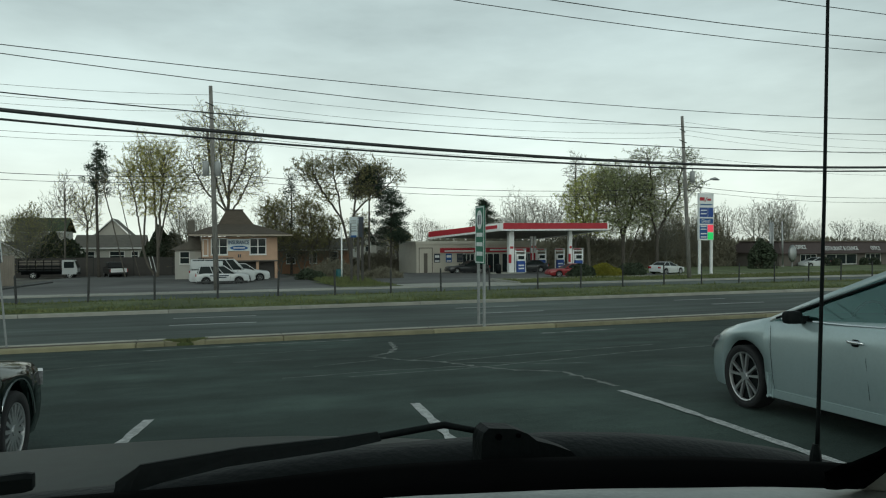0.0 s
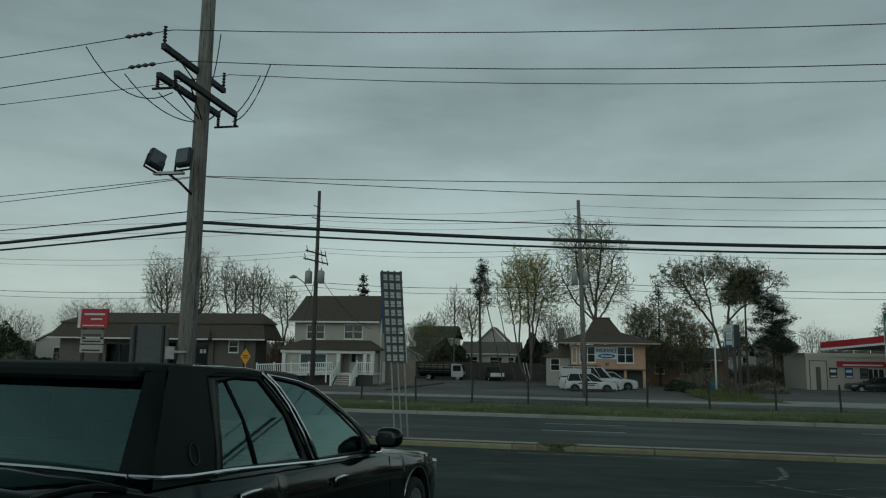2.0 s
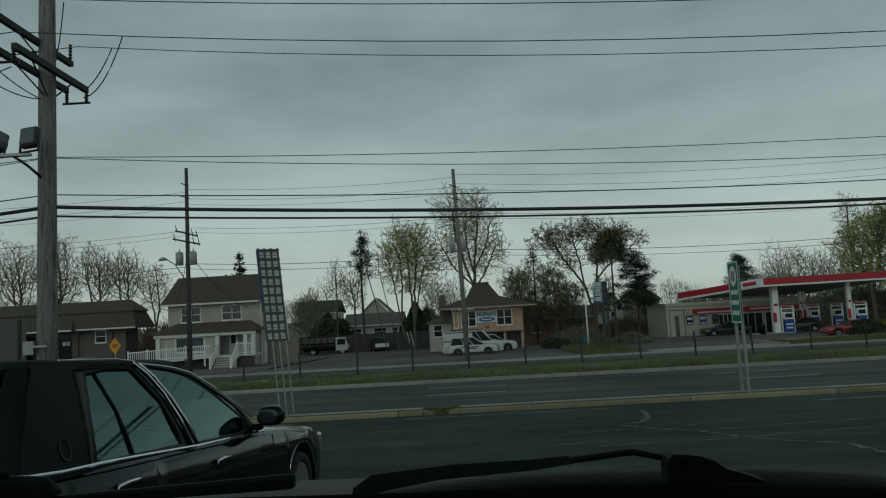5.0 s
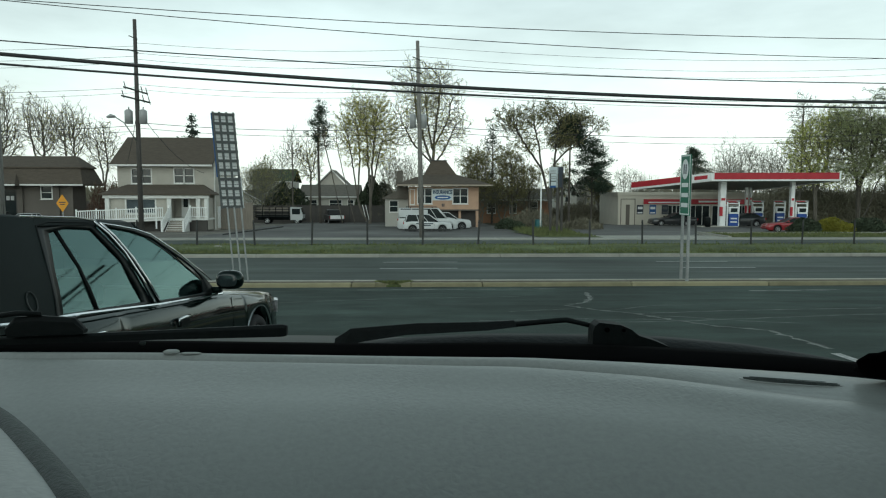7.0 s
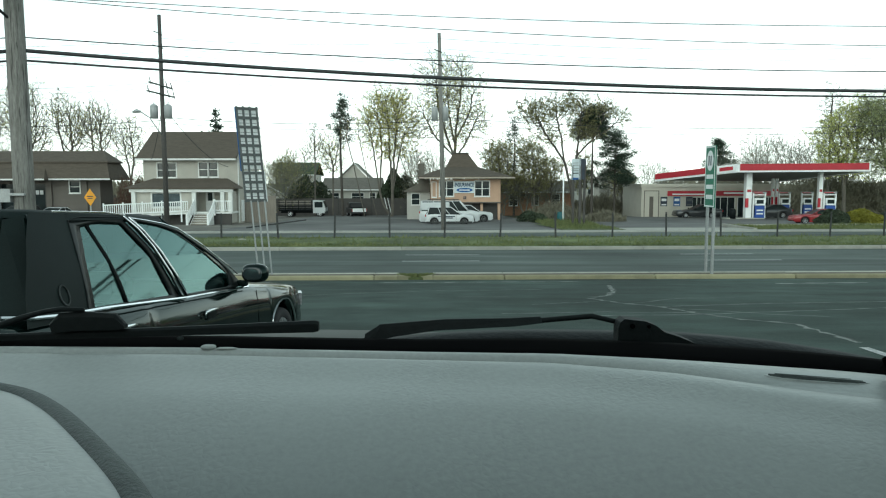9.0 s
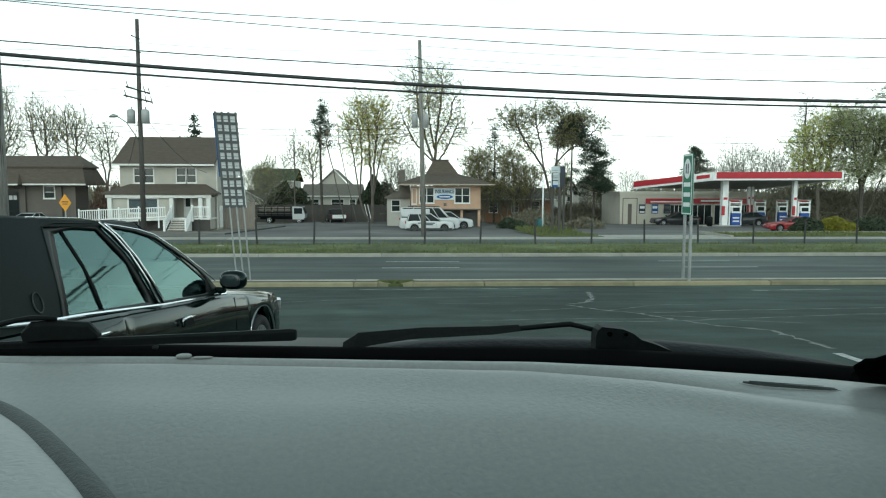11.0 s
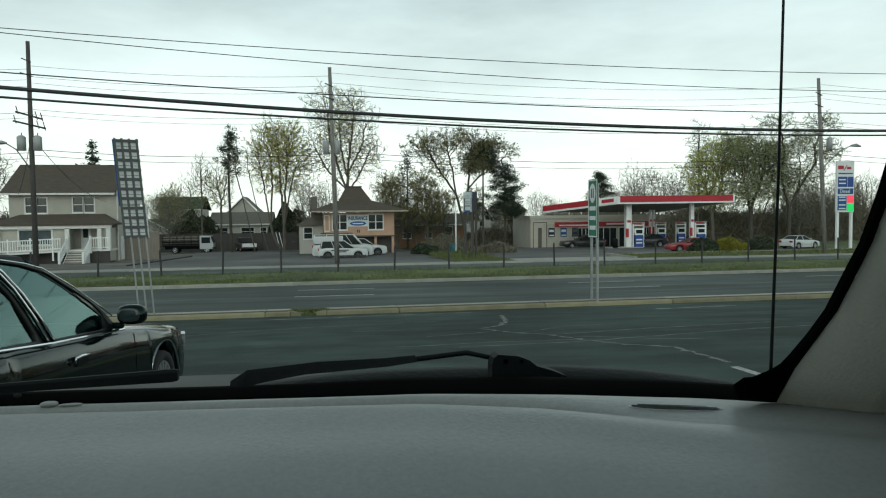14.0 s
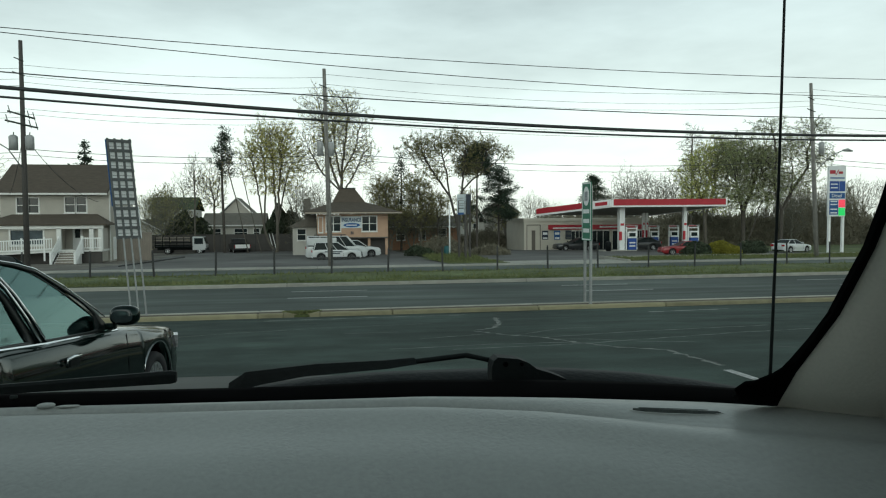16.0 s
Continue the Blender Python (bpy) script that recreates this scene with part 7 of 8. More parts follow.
def raw(name, V, F, material, parent, label=""):
    me = bpy.data.meshes.new(name)
    me.from_pydata(V, [], F)
    me.materials.append(M[material])
    ob = new(name, me)
    ob.parent = parent
    if label:
        ob["label"] = label
    return ob


def tree(x, y, seed, label, lobes, stems=None, leaf_mat="bud", bark="bark", **kw):
    """A tree of its own shape: lobes as (x, z, rx, rz) in the place's x and height over the ground."""
    t = thing("tree", pose(x, y, ground_z(y)), label, "tree", "trees behind the street")
    lobes = [(cx - x, 0, cz, rx, min(rx, rz) * 1.05, rz) for cx, cz, rx, rz in lobes]
    stems = [[(px - x, py, pz) for px, py, pz in poly] for poly in stems] if stems else [[(0, 0, -0.2), (0.1, 0, min(c[2] - 0.6 * c[5] for c in lobes))]]
    V, F, LV, LF = colony(seed, lobes, stems, **kw)
    raw("trunk", V, F, bark, t)
    if LF:
        raw("crown", LV, LF, leaf_mat, t)
    return t


BANK = {}


def bare(x, y, height, kind, seed, label, leaf_mat="bud"):
    """A leafless or budding tree from a few shared shapes, turned and scaled."""
    if kind not in BANK:
        spec = {
            "round": dict(seed=33, lobes=[(0, 0, 8.2, 3.4, 3.4, 3.8)], stems=[[(0, 0, -0.2), (0.1, 0, 2.6), (-0.5, 0.3, 4.6)], [(0.1, 0, 2.6), (0.8, -0.2, 4.8)]], leaf=0.5),
            "tall": dict(seed=7, lobes=[(0, 0, 8.4, 1.9, 1.9, 3.6)], stems=[[(0, 0, -0.2), (0.1, 0.1, 5.0), (-0.1, 0, 8.5)]], leaf=0.4),
            "low": dict(seed=31, lobes=[(0, 0, 6.6, 4.6, 4.0, 5.2)], stems=[[(0, 0, -0.2), (-0.6, 0, 2.4)], [(0, 0, -0.2), (0.9, 0.4, 2.6)]], leaf=0.7),
        }[kind]
        V, F, LV, LF = colony(leaf_size=0.07, density=0.5, step=0.34, kill=0.4, tip=0.0105, **spec)
        top = max(v[2] for v in V)
        V, LV = [[[c * 12.0 / top for c in v] for v in q] for q in (V, LV)]
        a = bpy.data.meshes.new("trunk_" + kind)
        a.from_pydata(V, [], F)
        a.materials.append(M["bark_pale"])
        b = bpy.data.meshes.new("crown_" + kind)
        b.from_pydata(LV, [], LF)
        b.materials.append(None)
        BANK[kind] = (a, b)
    a, b = BANK[kind]
    rn = random.Random(seed)
    t = thing("tree", pose(x, y, ground_z(y)), label, "tree", "trees behind the street")
    k = height / 12.0
    mt = Matrix.Rotation(rn.uniform(0, 6.28), 4, "Z") @ Matrix.Diagonal((k * rn.uniform(0.85, 1.1), k * rn.uniform(0.85, 1.1), k, 1))
    share("trunk", a, t, mt)
    c = share("crown", b, t, mt)
    c.material_slots[0].link = "OBJECT"
    c.material_slots[0].material = M[leaf_mat]
    return t


def pine(x, y, height, seed, label, r0=0.24, start=0.25, whorls=14, dense=1.0, gap=0.0, droop=0.25, lean=0.0):
    """A conifer: a straight trunk with whorled limbs that carry clumps of needles."""
    rn = random.Random(seed)
    t = thing("conifer", pose(x, y, ground_z(y)), label, "tree", "trees behind the street")
    bm = bmesh.new()
    tube(bm, [(0, 0, -0.2), (lean * 0.5, 0, height * 0.5), (lean, 0, height)], [height * 0.016, height * 0.011, 0.02], 7)
    V, F = [], []
    for k in range(whorls):
        f = start + (1 - start) * (k + rn.random() * 0.6) / whorls
        z = f * height
        if rn.random() < gap:
            continue
        ln = height * r0 * (1 - f) ** 0.75 * rn.uniform(0.65, 1.2) + 0.25
        for c in range(rn.randint(4, 6)):
            az = rn.uniform(0, 6.28)
            d = Vector((math.cos(az), math.sin(az), rn.uniform(-droop, 0.15)))
            p0 = Vector((lean * f, 0, z))
            p1 = p0 + d * ln * rn.uniform(0.6, 1.0)
            tube(bm, [p0, p1], [0.035, 0.012], 3, cap=False)
            for q in range(int(ln * 16 * dense) + 3):
                g = 0.25 + 0.8 * rn.random()
                c0 = p0.lerp(p1, g) + Vector((rn.gauss(0, 0.2), rn.gauss(0, 0.2), rn.gauss(0, 0.16)))
                s = rn.uniform(0.12, 0.3)
                u = Vector((rn.uniform(-1, 1), rn.uniform(-1, 1), rn.uniform(-0.5, 0.6))).normalized() * s
                w = u.cross(Vector((rn.uniform(-1, 1), rn.uniform(-1, 1), 1))).normalized() * s * 0.45
                i = len(V)
                V.extend([tuple(c0 - u), tuple(c0 + w), tuple(c0 + u), tuple(c0 - w)])
                F.append((i, i + 1, i + 2, i + 3))
    part("trunk", bm, "bark_dark", t)
    raw("crown", V, F, "needle", t)
    return t


def clump_pine(x, y, height, seed, label, crown, limbs, start, tuft=0.55, dense=260, flat=0.4):
    """An old pine: a bare lower trunk, uneven limbs and separate flattened clumps of needles."""
    rn = random.Random(seed)
    t = thing("conifer", pose(x, y, ground_z(y)), label, "tree", "trees behind the street")
    part("trunk", tube(bmesh.new(), [(0, 0, -0.2), (rn.uniform(-0.2, 0.2), 0, height * 0.5), (rn.uniform(-0.3, 0.3), 0, height * 0.97)], [height * 0.013, height * 0.01, 0.03], 7), "bark_dark", t)
    bm = bmesh.new()
    V, F = [], []
    for k in range(limbs):
        f = start + (1 - start) * (k + 0.5 * rn.random()) / limbs
        az = k * 2.4 + rn.uniform(-0.4, 0.4)
        g = (f - start) / (1 - start)
        ln = crown * (1 - g ** 1.6 * 0.85) * rn.uniform(0.5, 1.1)
        p0 = Vector((0, 0, f * height - ln * 0.12))
        p1 = Vector((math.cos(az) * ln, math.sin(az) * ln, f * height + rn.uniform(-0.1, 0.25) * ln))
        tube(bm, [p0, p0.lerp(p1, 0.6) - Vector((0, 0, 0.05 * ln)), p1], [0.06, 0.035, 0.012], 4, cap=False)
        for c in range(3 if ln > 1.2 else 2):
            q = p0.lerp(p1, 0.4 + 0.6 * (c + rn.random()) / 3) + Vector((rn.gauss(0, 0.3), rn.gauss(0, 0.3), 0.1 + rn.gauss(0, 0.25)))
            sz = tuft * rn.uniform(0.6, 1.25)
            for _ in range(int(dense * sz)):
                d = Vector((rn.gauss(0, 0.5), rn.gauss(0, 0.5), rn.gauss(0, 0.5) * flat)) * sz
                s = rn.uniform(0.07, 0.17)
                u = (d.normalized() + Vector((rn.uniform(-0.6, 0.6), rn.uniform(-0.6, 0.6), rn.uniform(-0.2, 0.8)))).normalized() * s
                w = u.cross(Vector((rn.uniform(-1, 1), rn.uniform(-1, 1), 1))).normalized() * s * 0.3
                i = len(V)
                V.extend([tuple(q + d - u), tuple(q + d + w), tuple(q + d + u), tuple(q + d - w)])
                F.append((i, i + 1, i + 2, i + 3))
    tagged(part("limbs", bm, "bark_dark", t), kind="stuff")
    raw("crown", V, F, "needle", t)
    return t


def bush(name, x, y, w, d, h, seed, material, label, z=None, count=2600, size=0.14, cat="bush", core=True):
    """A shrub of many small blades over an uneven core of stems."""
    rn = random.Random(seed)
    t = thing(name, pose(x, y, ground_z(y) if z is None else z), label, cat)
    bm = bmesh.new()
    twiggy = "brush" in material
    for k in range(60 if twiggy else 26):
        a = rn.uniform(0, 6.28)
        tube(bm, [(rn.uniform(-0.3, 0.3) * w, rn.uniform(-0.3, 0.3) * d, 0), (math.cos(a) * w * 0.45 * rn.random(), math.sin(a) * d * 0.45 * rn.random(), h * rn.uniform(0.5, 0.95))], [0.03, 0.008], 3, cap=False)
    tagged(part("stem", bm, "brush", t), kind="stuff")
    V, F = [], []
    for k in range(count):
        a, rr = rn.uniform(0, 6.28), math.sqrt(rn.random())
        lump = 0.8 + 0.35 * noise.noise((math.cos(a) * 2 + seed, math.sin(a) * 2, rr * 2))
        px, py = math.cos(a) * rr * w / 2 * lump, math.sin(a) * rr * d / 2 * lump
        hz = h * math.sqrt(max(0.05, 1 - rr * rr * 0.85)) * (0.85 + 0.3 * noise.noise((px * 0.9, py * 0.9, seed * 1.7)))
        pz = hz * (1 - rn.random() ** 2.2)
        s = size * rn.uniform(0.5, 1.3)
        u = Vector((rn.uniform(-1, 1), rn.uniform(-1, 1), rn.uniform(-0.1, 1.9) if twiggy else rn.uniform(-1, 1))).normalized() * s * (2.2 if twiggy else 1)
        v = u.cross(Vector((rn.uniform(-1, 1), rn.uniform(-1, 1), rn.uniform(-1, 1)))).normalized() * s * (0.2 if twiggy else 0.6)
        c = Vector((px, py, pz * (rn.uniform(0.6, 1.25) if twiggy else 1)))
        i = len(V)
        V.extend([tuple(c - u), tuple(c + v), tuple(c + u), tuple(c - v)])
        F.append((i, i + 1, i + 2, i + 3))
    raw("foliage", V, F, material, t)
    return t


BARE = "bare spring tree with fine grey twigs"
BUDS = "tall tree with pale yellow-green spring buds"
# behind the brown office
for i, (x, y, lobes) in enumerate((
        (-55.0, 88, [(-55.4, 12.2, 2.7, 4.4)]), (-50.3, 88, [(-50.4, 13.2, 2.6, 4.2), (-49.4, 10.4, 2.4, 3.0)]), (-46.2, 90, [(-46.6, 12.6, 2.2, 3.2), (-45.0, 11.6, 2.2, 3.4)]),
        (-41.4, 88, [(-41.4, 11.4, 2.6, 3.3)]), (-38.4, 90, [(-38.5, 9.8, 2.1, 3.0)]))):
    tree(x, y, 100 + i, BARE, lobes, [[(x, 0, -0.2), (x + 0.1, 0, 4.5), (x - 0.4, 0.2, 7.5)], [(x + 0.1, 0, 4.5), (x + 0.7, -0.2, 7.8)]], leaf=0.9, leaf_size=0.06)
for i, (x, y, h, kd) in enumerate(((-69, 92, 11.8, "round"), (-63, 92, 11.4, "low"), (-75, 96, 11, "round"), (-82, 92, 10, "low"), (-34.5, 92, 10.6, "tall"), (-31.5, 90, 9.4, "tall"), (-58.5, 96, 11.4, "round"))):
    bare(x, y, h, kd, 110 + i, BARE)
pine(-25.5, 84, 13.0, 31, "small dark spruce behind the house roof", 0.15, 0.3, 18, 1.0)
for i, (x, y, w, h, k) in enumerate(((-76, 84, 9, 6.6, "hedge"), (-64, 76, 4.5, 2.4, "hedge"), (-58.5, 74, 4, 2.8, "brush"), (-69, 78, 5, 2.2, "brush"))):
    bush("shrub", x, y, w, 4, h, 60 + i, k, "dark rounded evergreen beside the office" if k == "hedge" else "loose brown shrub beside the office", count=4200, size=0.2)
# left centre
clump_pine(-11.1, 88, 14.8, 32, "tall thin pine with clumped tufts", 1.7, 17, 0.66, 0.6, 250, 0.75)
tree(-14.9, 90, 120, BARE, [(-14.9, 9.4, 1.3, 2.7)], leaf=0.3)
tree(-12.9, 92, 121, BUDS, [(-13.1, 8.2, 1.9, 3.0)], leaf=1.6, leaf_size=0.07)
tree(-8.5, 86, 122, "slim leaning tree with a few bare twigs", [(-10.4, 10.4, 0.7, 1.6)], [[(-8.1, 0, -0.2), (-9.6, 0, 7.0), (-10.3, 0, 10.0)]], leaf=0.6)
tree(-7.1, 86, 123, "slim leaning tree with a few bare twigs", [(-8.9, 10.6, 0.7, 1.6)], [[(-6.6, 0, -0.2), (-8.2, 0, 7.0), (-8.8, 0, 10.0)]], leaf=0.6)
tree(-5.4, 86, 124, "rounded many-stemmed tree with pale yellow-green buds", [(-5.1, 12.6, 3.3, 3.7), (-7.0, 10.4, 1.7, 2.8), (-3.0, 10.2, 1.7, 2.8), (-5.0, 8.4, 2.2, 1.6)],
     [[(-4.8, 0, -0.2), (-4.7, 0, 3.0), (-5.0, 0.2, 8.0), (-5.2, 0.2, 12.0)], [(-4.7, 0, 3.0), (-4.0, 0.2, 7.0), (-3.2, 0, 10.5)], [(-4.8, 0, -0.2), (-5.9, 0, 1.6), (-6.3, 0, 3.2), (-7.0, 0, 8.0), (-7.4, 0, 10.5)], [(-6.3, 0, 3.2), (-6.0, 0.3, 8.0), (-6.2, 0.2, 11.5)], [(-4.7, 0, 3.0), (-4.4, -0.3, 8.0), (-4.0, -0.2, 12.0)]], density=0.6, leaf=4.5, leaf_size=0.075)
for i, (x, y, h, kd, lm) in enumerate(((-18.6, 92, 8.8, "low", "bud"), (-21.6, 96, 8.2, "round", "bud"), (-2.2, 92, 10.4, "round", "bud_brown"), (-0.2, 90, 9.6, "low", "bud_brown"), (-17.0, 94, 10.4, "tall", "bud"))):
    bare(x, y, h, kd, 126 + i, BUDS if lm == "bud" else BARE, lm)
tree(2.8, 83, 127, "very tall wide tree with fine bare twigs and yellow buds", [(2.2, 14.6, 3.9, 4.6), (-0.6, 11.2, 1.9, 2.6), (5.4, 11.4, 1.8, 2.6), (3.0, 10.2, 2.6, 2.2)],
     [[(2.7, 0, -0.2), (2.8, 0, 7.2), (3.0, 0, 10.5), (3.5, 0, 14.0), (3.7, 0, 17.0)], [(2.8, 0, 7.0), (1.8, 0.1, 10.0), (0.9, 0, 13.0), (0.6, 0, 16.0)], [(2.8, 0, 6.8), (4.2, -0.2, 8.8), (5.4, 0, 11.6)], [(2.8, 0, 7.2), (0.6, 0.2, 9.4), (-0.8, 0, 12.0)], [(2.9, 0, 8.6), (2.2, 0.4, 12.0), (2.0, 0.4, 15.5)], [(3.0, 0, 9.4), (4.6, 0.2, 12.4), (5.0, 0.2, 14.6)]], density=0.42, up=0.22, leaf=1.5, leaf_size=0.07)
# middle brush and evergreens
clump_pine(10.5, 88, 12.0, 33, "dark ragged evergreen behind the office", 2.0, 30, 0.2, 0.7, 130, 0.7)
for i, (x, y, h, kd) in enumerate(((8.4, 92, 10.6, "round"), (9.0, 86, 7.8, "low"), (11.6, 86, 8.2, "low"), (15.4, 90, 6.6, "low"))):
    bare(x, y, h, kd, 130 + i, "brown-green budding tree in a thicket", "leaf_olive")
for i, (x, y, lobes) in enumerate(((8.2, 84, [(8.0, 7.0, 1.7, 2.4), (8.4, 4.6, 2.0, 1.8)]), (12.4, 84, [(12.2, 7.2, 1.8, 2.6), (12.6, 4.4, 2.2, 1.9)]), (15.2, 88, [(15.0, 5.6, 1.8, 2.0)]), (18.6, 86, [(18.5, 5.4, 1.5, 2.6)]), (25.2, 92, [(25.2, 4.2, 1.8, 1.8)]), (-20.8, 100, [(-20.8, 6.0, 2.0, 2.4)]))):
    tree(x, y, 180 + i, "bushy tree veiled in olive-brown spring leaf", lobes, None, "leaf_olive", leaf=6.0, leaf_size=0.09, density=0.55)
tree(15.4, 76, 133, "spreading dark-limbed tree with budding twigs", [(11.6, 11.3, 2.1, 1.8), (13.6, 11.8, 1.4, 1.4), (15.8, 12.0, 2.0, 1.7), (19.0, 11.9, 1.3, 1.1), (20.7, 10.9, 1.0, 0.9), (13.0, 9.0, 1.5, 1.2), (16.6, 9.4, 1.8, 1.4)],
     [[(15.7, 0, -0.2), (15.4, 0, 3.0), (14.5, 0, 6.3), (12.6, 0.2, 9.0), (11.6, 0, 10.6)], [(14.5, 0, 6.3), (14.2, 0.3, 9.0), (13.6, 0.2, 11.0)], [(15.3, 0, 3.6), (15.9, 0, 6.9), (16.1, 0, 9.5), (16.3, 0, 11.5)], [(15.9, 0, 6.9), (17.6, 0.2, 8.4), (18.8, 0.1, 10.8)], [(17.6, 0.2, 8.4), (20.2, 0, 10.4)]],
     "leaf_olive", "bark_dark", density=0.9, leaf=4.0, leaf_size=0.085)
clump_pine(18.5, 80, 12.2, 34, "dark pine with a dense rounded top", 2.9, 24, 0.76, 0.95, 330, 0.6)
clump_pine(22.2, 84, 10.2, 35, "layered dark pine behind the brush", 3.1, 34, 0.34, 0.8, 240, 0.45)
for i, (x, y, h, kd) in enumerate(((25.5, 100, 8.6, "round"), (28.4, 104, 7.6, "low"), (33.5, 106, 8.8, "round"), (38, 110, 7.6, "low"), (47.6, 100, 13.0, "round"), (52.4, 100, 12.2, "round"), (44.0, 102, 9.0, "low"), (50, 106, 10.8, "low"), (56, 102, 12.0, "low"))):
    bare(x, y, h, kd, 140 + i, BARE, "bud_brown")
clump_pine(45.5, 110, 11.1, 36, "dark flat-layered cedar beyond the station", 2.9, 26, 0.5, 0.9, 240, 0.45)
# big trees by the petrol station
tree(49.4, 86, 141, "slender leafless tree beside the station", [(49.4, 13.2, 1.6, 3.0)], [[(49.4, 0, -0.2), (49.4, 0, 9.0), (49.4, 0, 15.0)]], leaf=0.2)
tree(48.8, 82, 142, "broad tree in fresh yellow-green leaf", [(47.8, 9.4, 2.7, 3.2), (50.8, 11.4, 2.4, 2.7), (49.0, 6.6, 3.2, 2.2)], [[(49.2, 0, -0.2), (49.0, 0, 4.0), (48.2, 0, 7.0)], [(49.0, 0, 4.0), (50.4, 0, 8.0)]], "leaf_green", density=0.65, leaf=4.2, leaf_size=0.085, hang=0.1)
tree(53.4, 80, 143, "weeping tree veiled in fine grey-green leaf", [(52.0, 11.2, 3.2, 3.2), (55.2, 10.4, 3.2, 3.4), (53.4, 7.2, 4.6, 2.6)], [[(53.2, 0, -0.2), (53.0, 0, 4.5), (52.2, 0.2, 8.0)], [(53.0, 0, 4.5), (54.4, 0, 7.6), (55.0, 0, 10.0)], [(53.2, 0, -0.2), (54.6, 0.1, 2.5), (55.2, 0, 5.0)]], "leaf_grey", "bark_dark", density=0.6, leaf=5.0, leaf_size=0.08, hang=0.3)
tree(57.2, 78, 148, "big gnarled tree with clumped twiggy tops", [(55.3, 15.0, 2.7, 1.2), (61.4, 15.0, 2.4, 1.3), (58.6, 12.4, 3.0, 1.9), (61.8, 11.4, 2.2, 1.8), (55.6, 11.4, 2.2, 1.6), (58.0, 8.6, 4.2, 2.0)],
     [[(57.0, 0, -0.2), (57.0, 0, 4.5), (55.8, 0, 8.0), (56.2, 0, 11.5), (55.6, 0, 14.2)], [(57.0, 0, 4.5), (58.6, 0.2, 7.2), (60.6, 0, 10.0), (60.4, 0, 12.0), (61.4, 0, 14.4)], [(58.6, 0.2, 7.2), (58.4, 0, 10.5)], [(55.8, 0, 8.0), (54.2, 0.2, 9.6)]], "leaf_grey", "bark_dark", density=0.7, leaf=2.6, leaf_size=0.08, hang=0.15)
for i, (x, y, h, kd) in enumerate(((64.5, 86, 9.0, "low"), (70, 88, 8.4, "low"), (76, 92, 9.6, "low"), (87, 100, 11.4, "round"), (92.5, 98, 12.0, "round"), (97.5, 98, 13.0, "round"), (101, 100, 11.5, "low"), (80.5, 98, 10.2, "low"), (112, 112, 9.5, "round"), (122, 114, 9.0, "low"), (132, 115, 9.4, "round"), (140, 115, 9.2, "low"), (149, 116, 9.0, "round"))):
    bare(x, y, h, kd, 160 + i, BARE, "bud_brown")

# hedges and shrubs
bush("hedge", 31.2, 53.5, 3.0, 2.2, 1.4, 1, "hedge", "dark evergreen hedge by the forecourt", count=3000)
bush("forsythia", 33.9, 54.2, 4.4, 2.2, 1.4, 2, "forsythia", "yellow flowering forsythia bush", count=4200)
bush("hedge", 37.4, 55.0, 3.4, 2.4, 1.45, 3, "hedge", "dark evergreen hedge beside the forsythia", count=3000)
bush("shrub", -16.4, 93.5, 7.0, 3.4, 6.2, 4, "hedge", "tall dark rounded evergreen", count=5000, size=0.2)
bush("shrub", -4.6, 93.5, 6.4, 3, 6.4, 5, "hedge", "tall dark rounded evergreen", count=5000, size=0.2)
bush("shrub", 12.5, 70, 7, 3, 1.7, 6, "brush", "low brown brush beside the office", count=3000, size=0.16)
bush("shrub", 9.6, 66, 3.4, 2, 1.2, 7, "hedge", "low dark shrub beside the car park", count=1600)
bush("shrub", 16.6, 66, 4.4, 3, 1.0, 8, "brush", "tangled brown brush near the business sign", count=2600)
for i, (x, w, h) in enumerate(((86.2, 1.8, 1.5), (88.4, 1.9, 1.35), (93.8, 1.8, 1.3), (96.1, 2.0, 1.3))):
    bush("shrub", x, 78, w, 1.6, h, 80 + i, "hedge", "small rounded dark shrub before the shop building", count=900, size=0.12)
bush("shrub", 66.8, 70, 5, 3, 4.2, 9, "hedge", "dark cone-shaped evergreen shrub", count=3500, size=0.18)
bush("shrub", 22.5, 92, 10, 4, 2.6, 10, "brush", "thicket of brown brush behind the station", count=5000, size=0.2)
bush("shrub", -28.7, 67.6, 4.4, 2.4, 5.0, 11, "red_brush", "reddish bare shrub between the houses", count=3500, size=0.12)
for i, (x, w, h) in enumerate(((-2, 9, 4.0), (60, 16, 5), (72, 14, 5.4), (50, 14, 5.6), (54, 12, 5.2), (67, 13, 9), (75, 11, 8))):
    bush("thicket", x, 97 - (8 if x > 40 else 0), w, 4, h, 20 + i, "brush", "dense dark thicket closing the view", count=6000, size=0.24, cat="thicket")


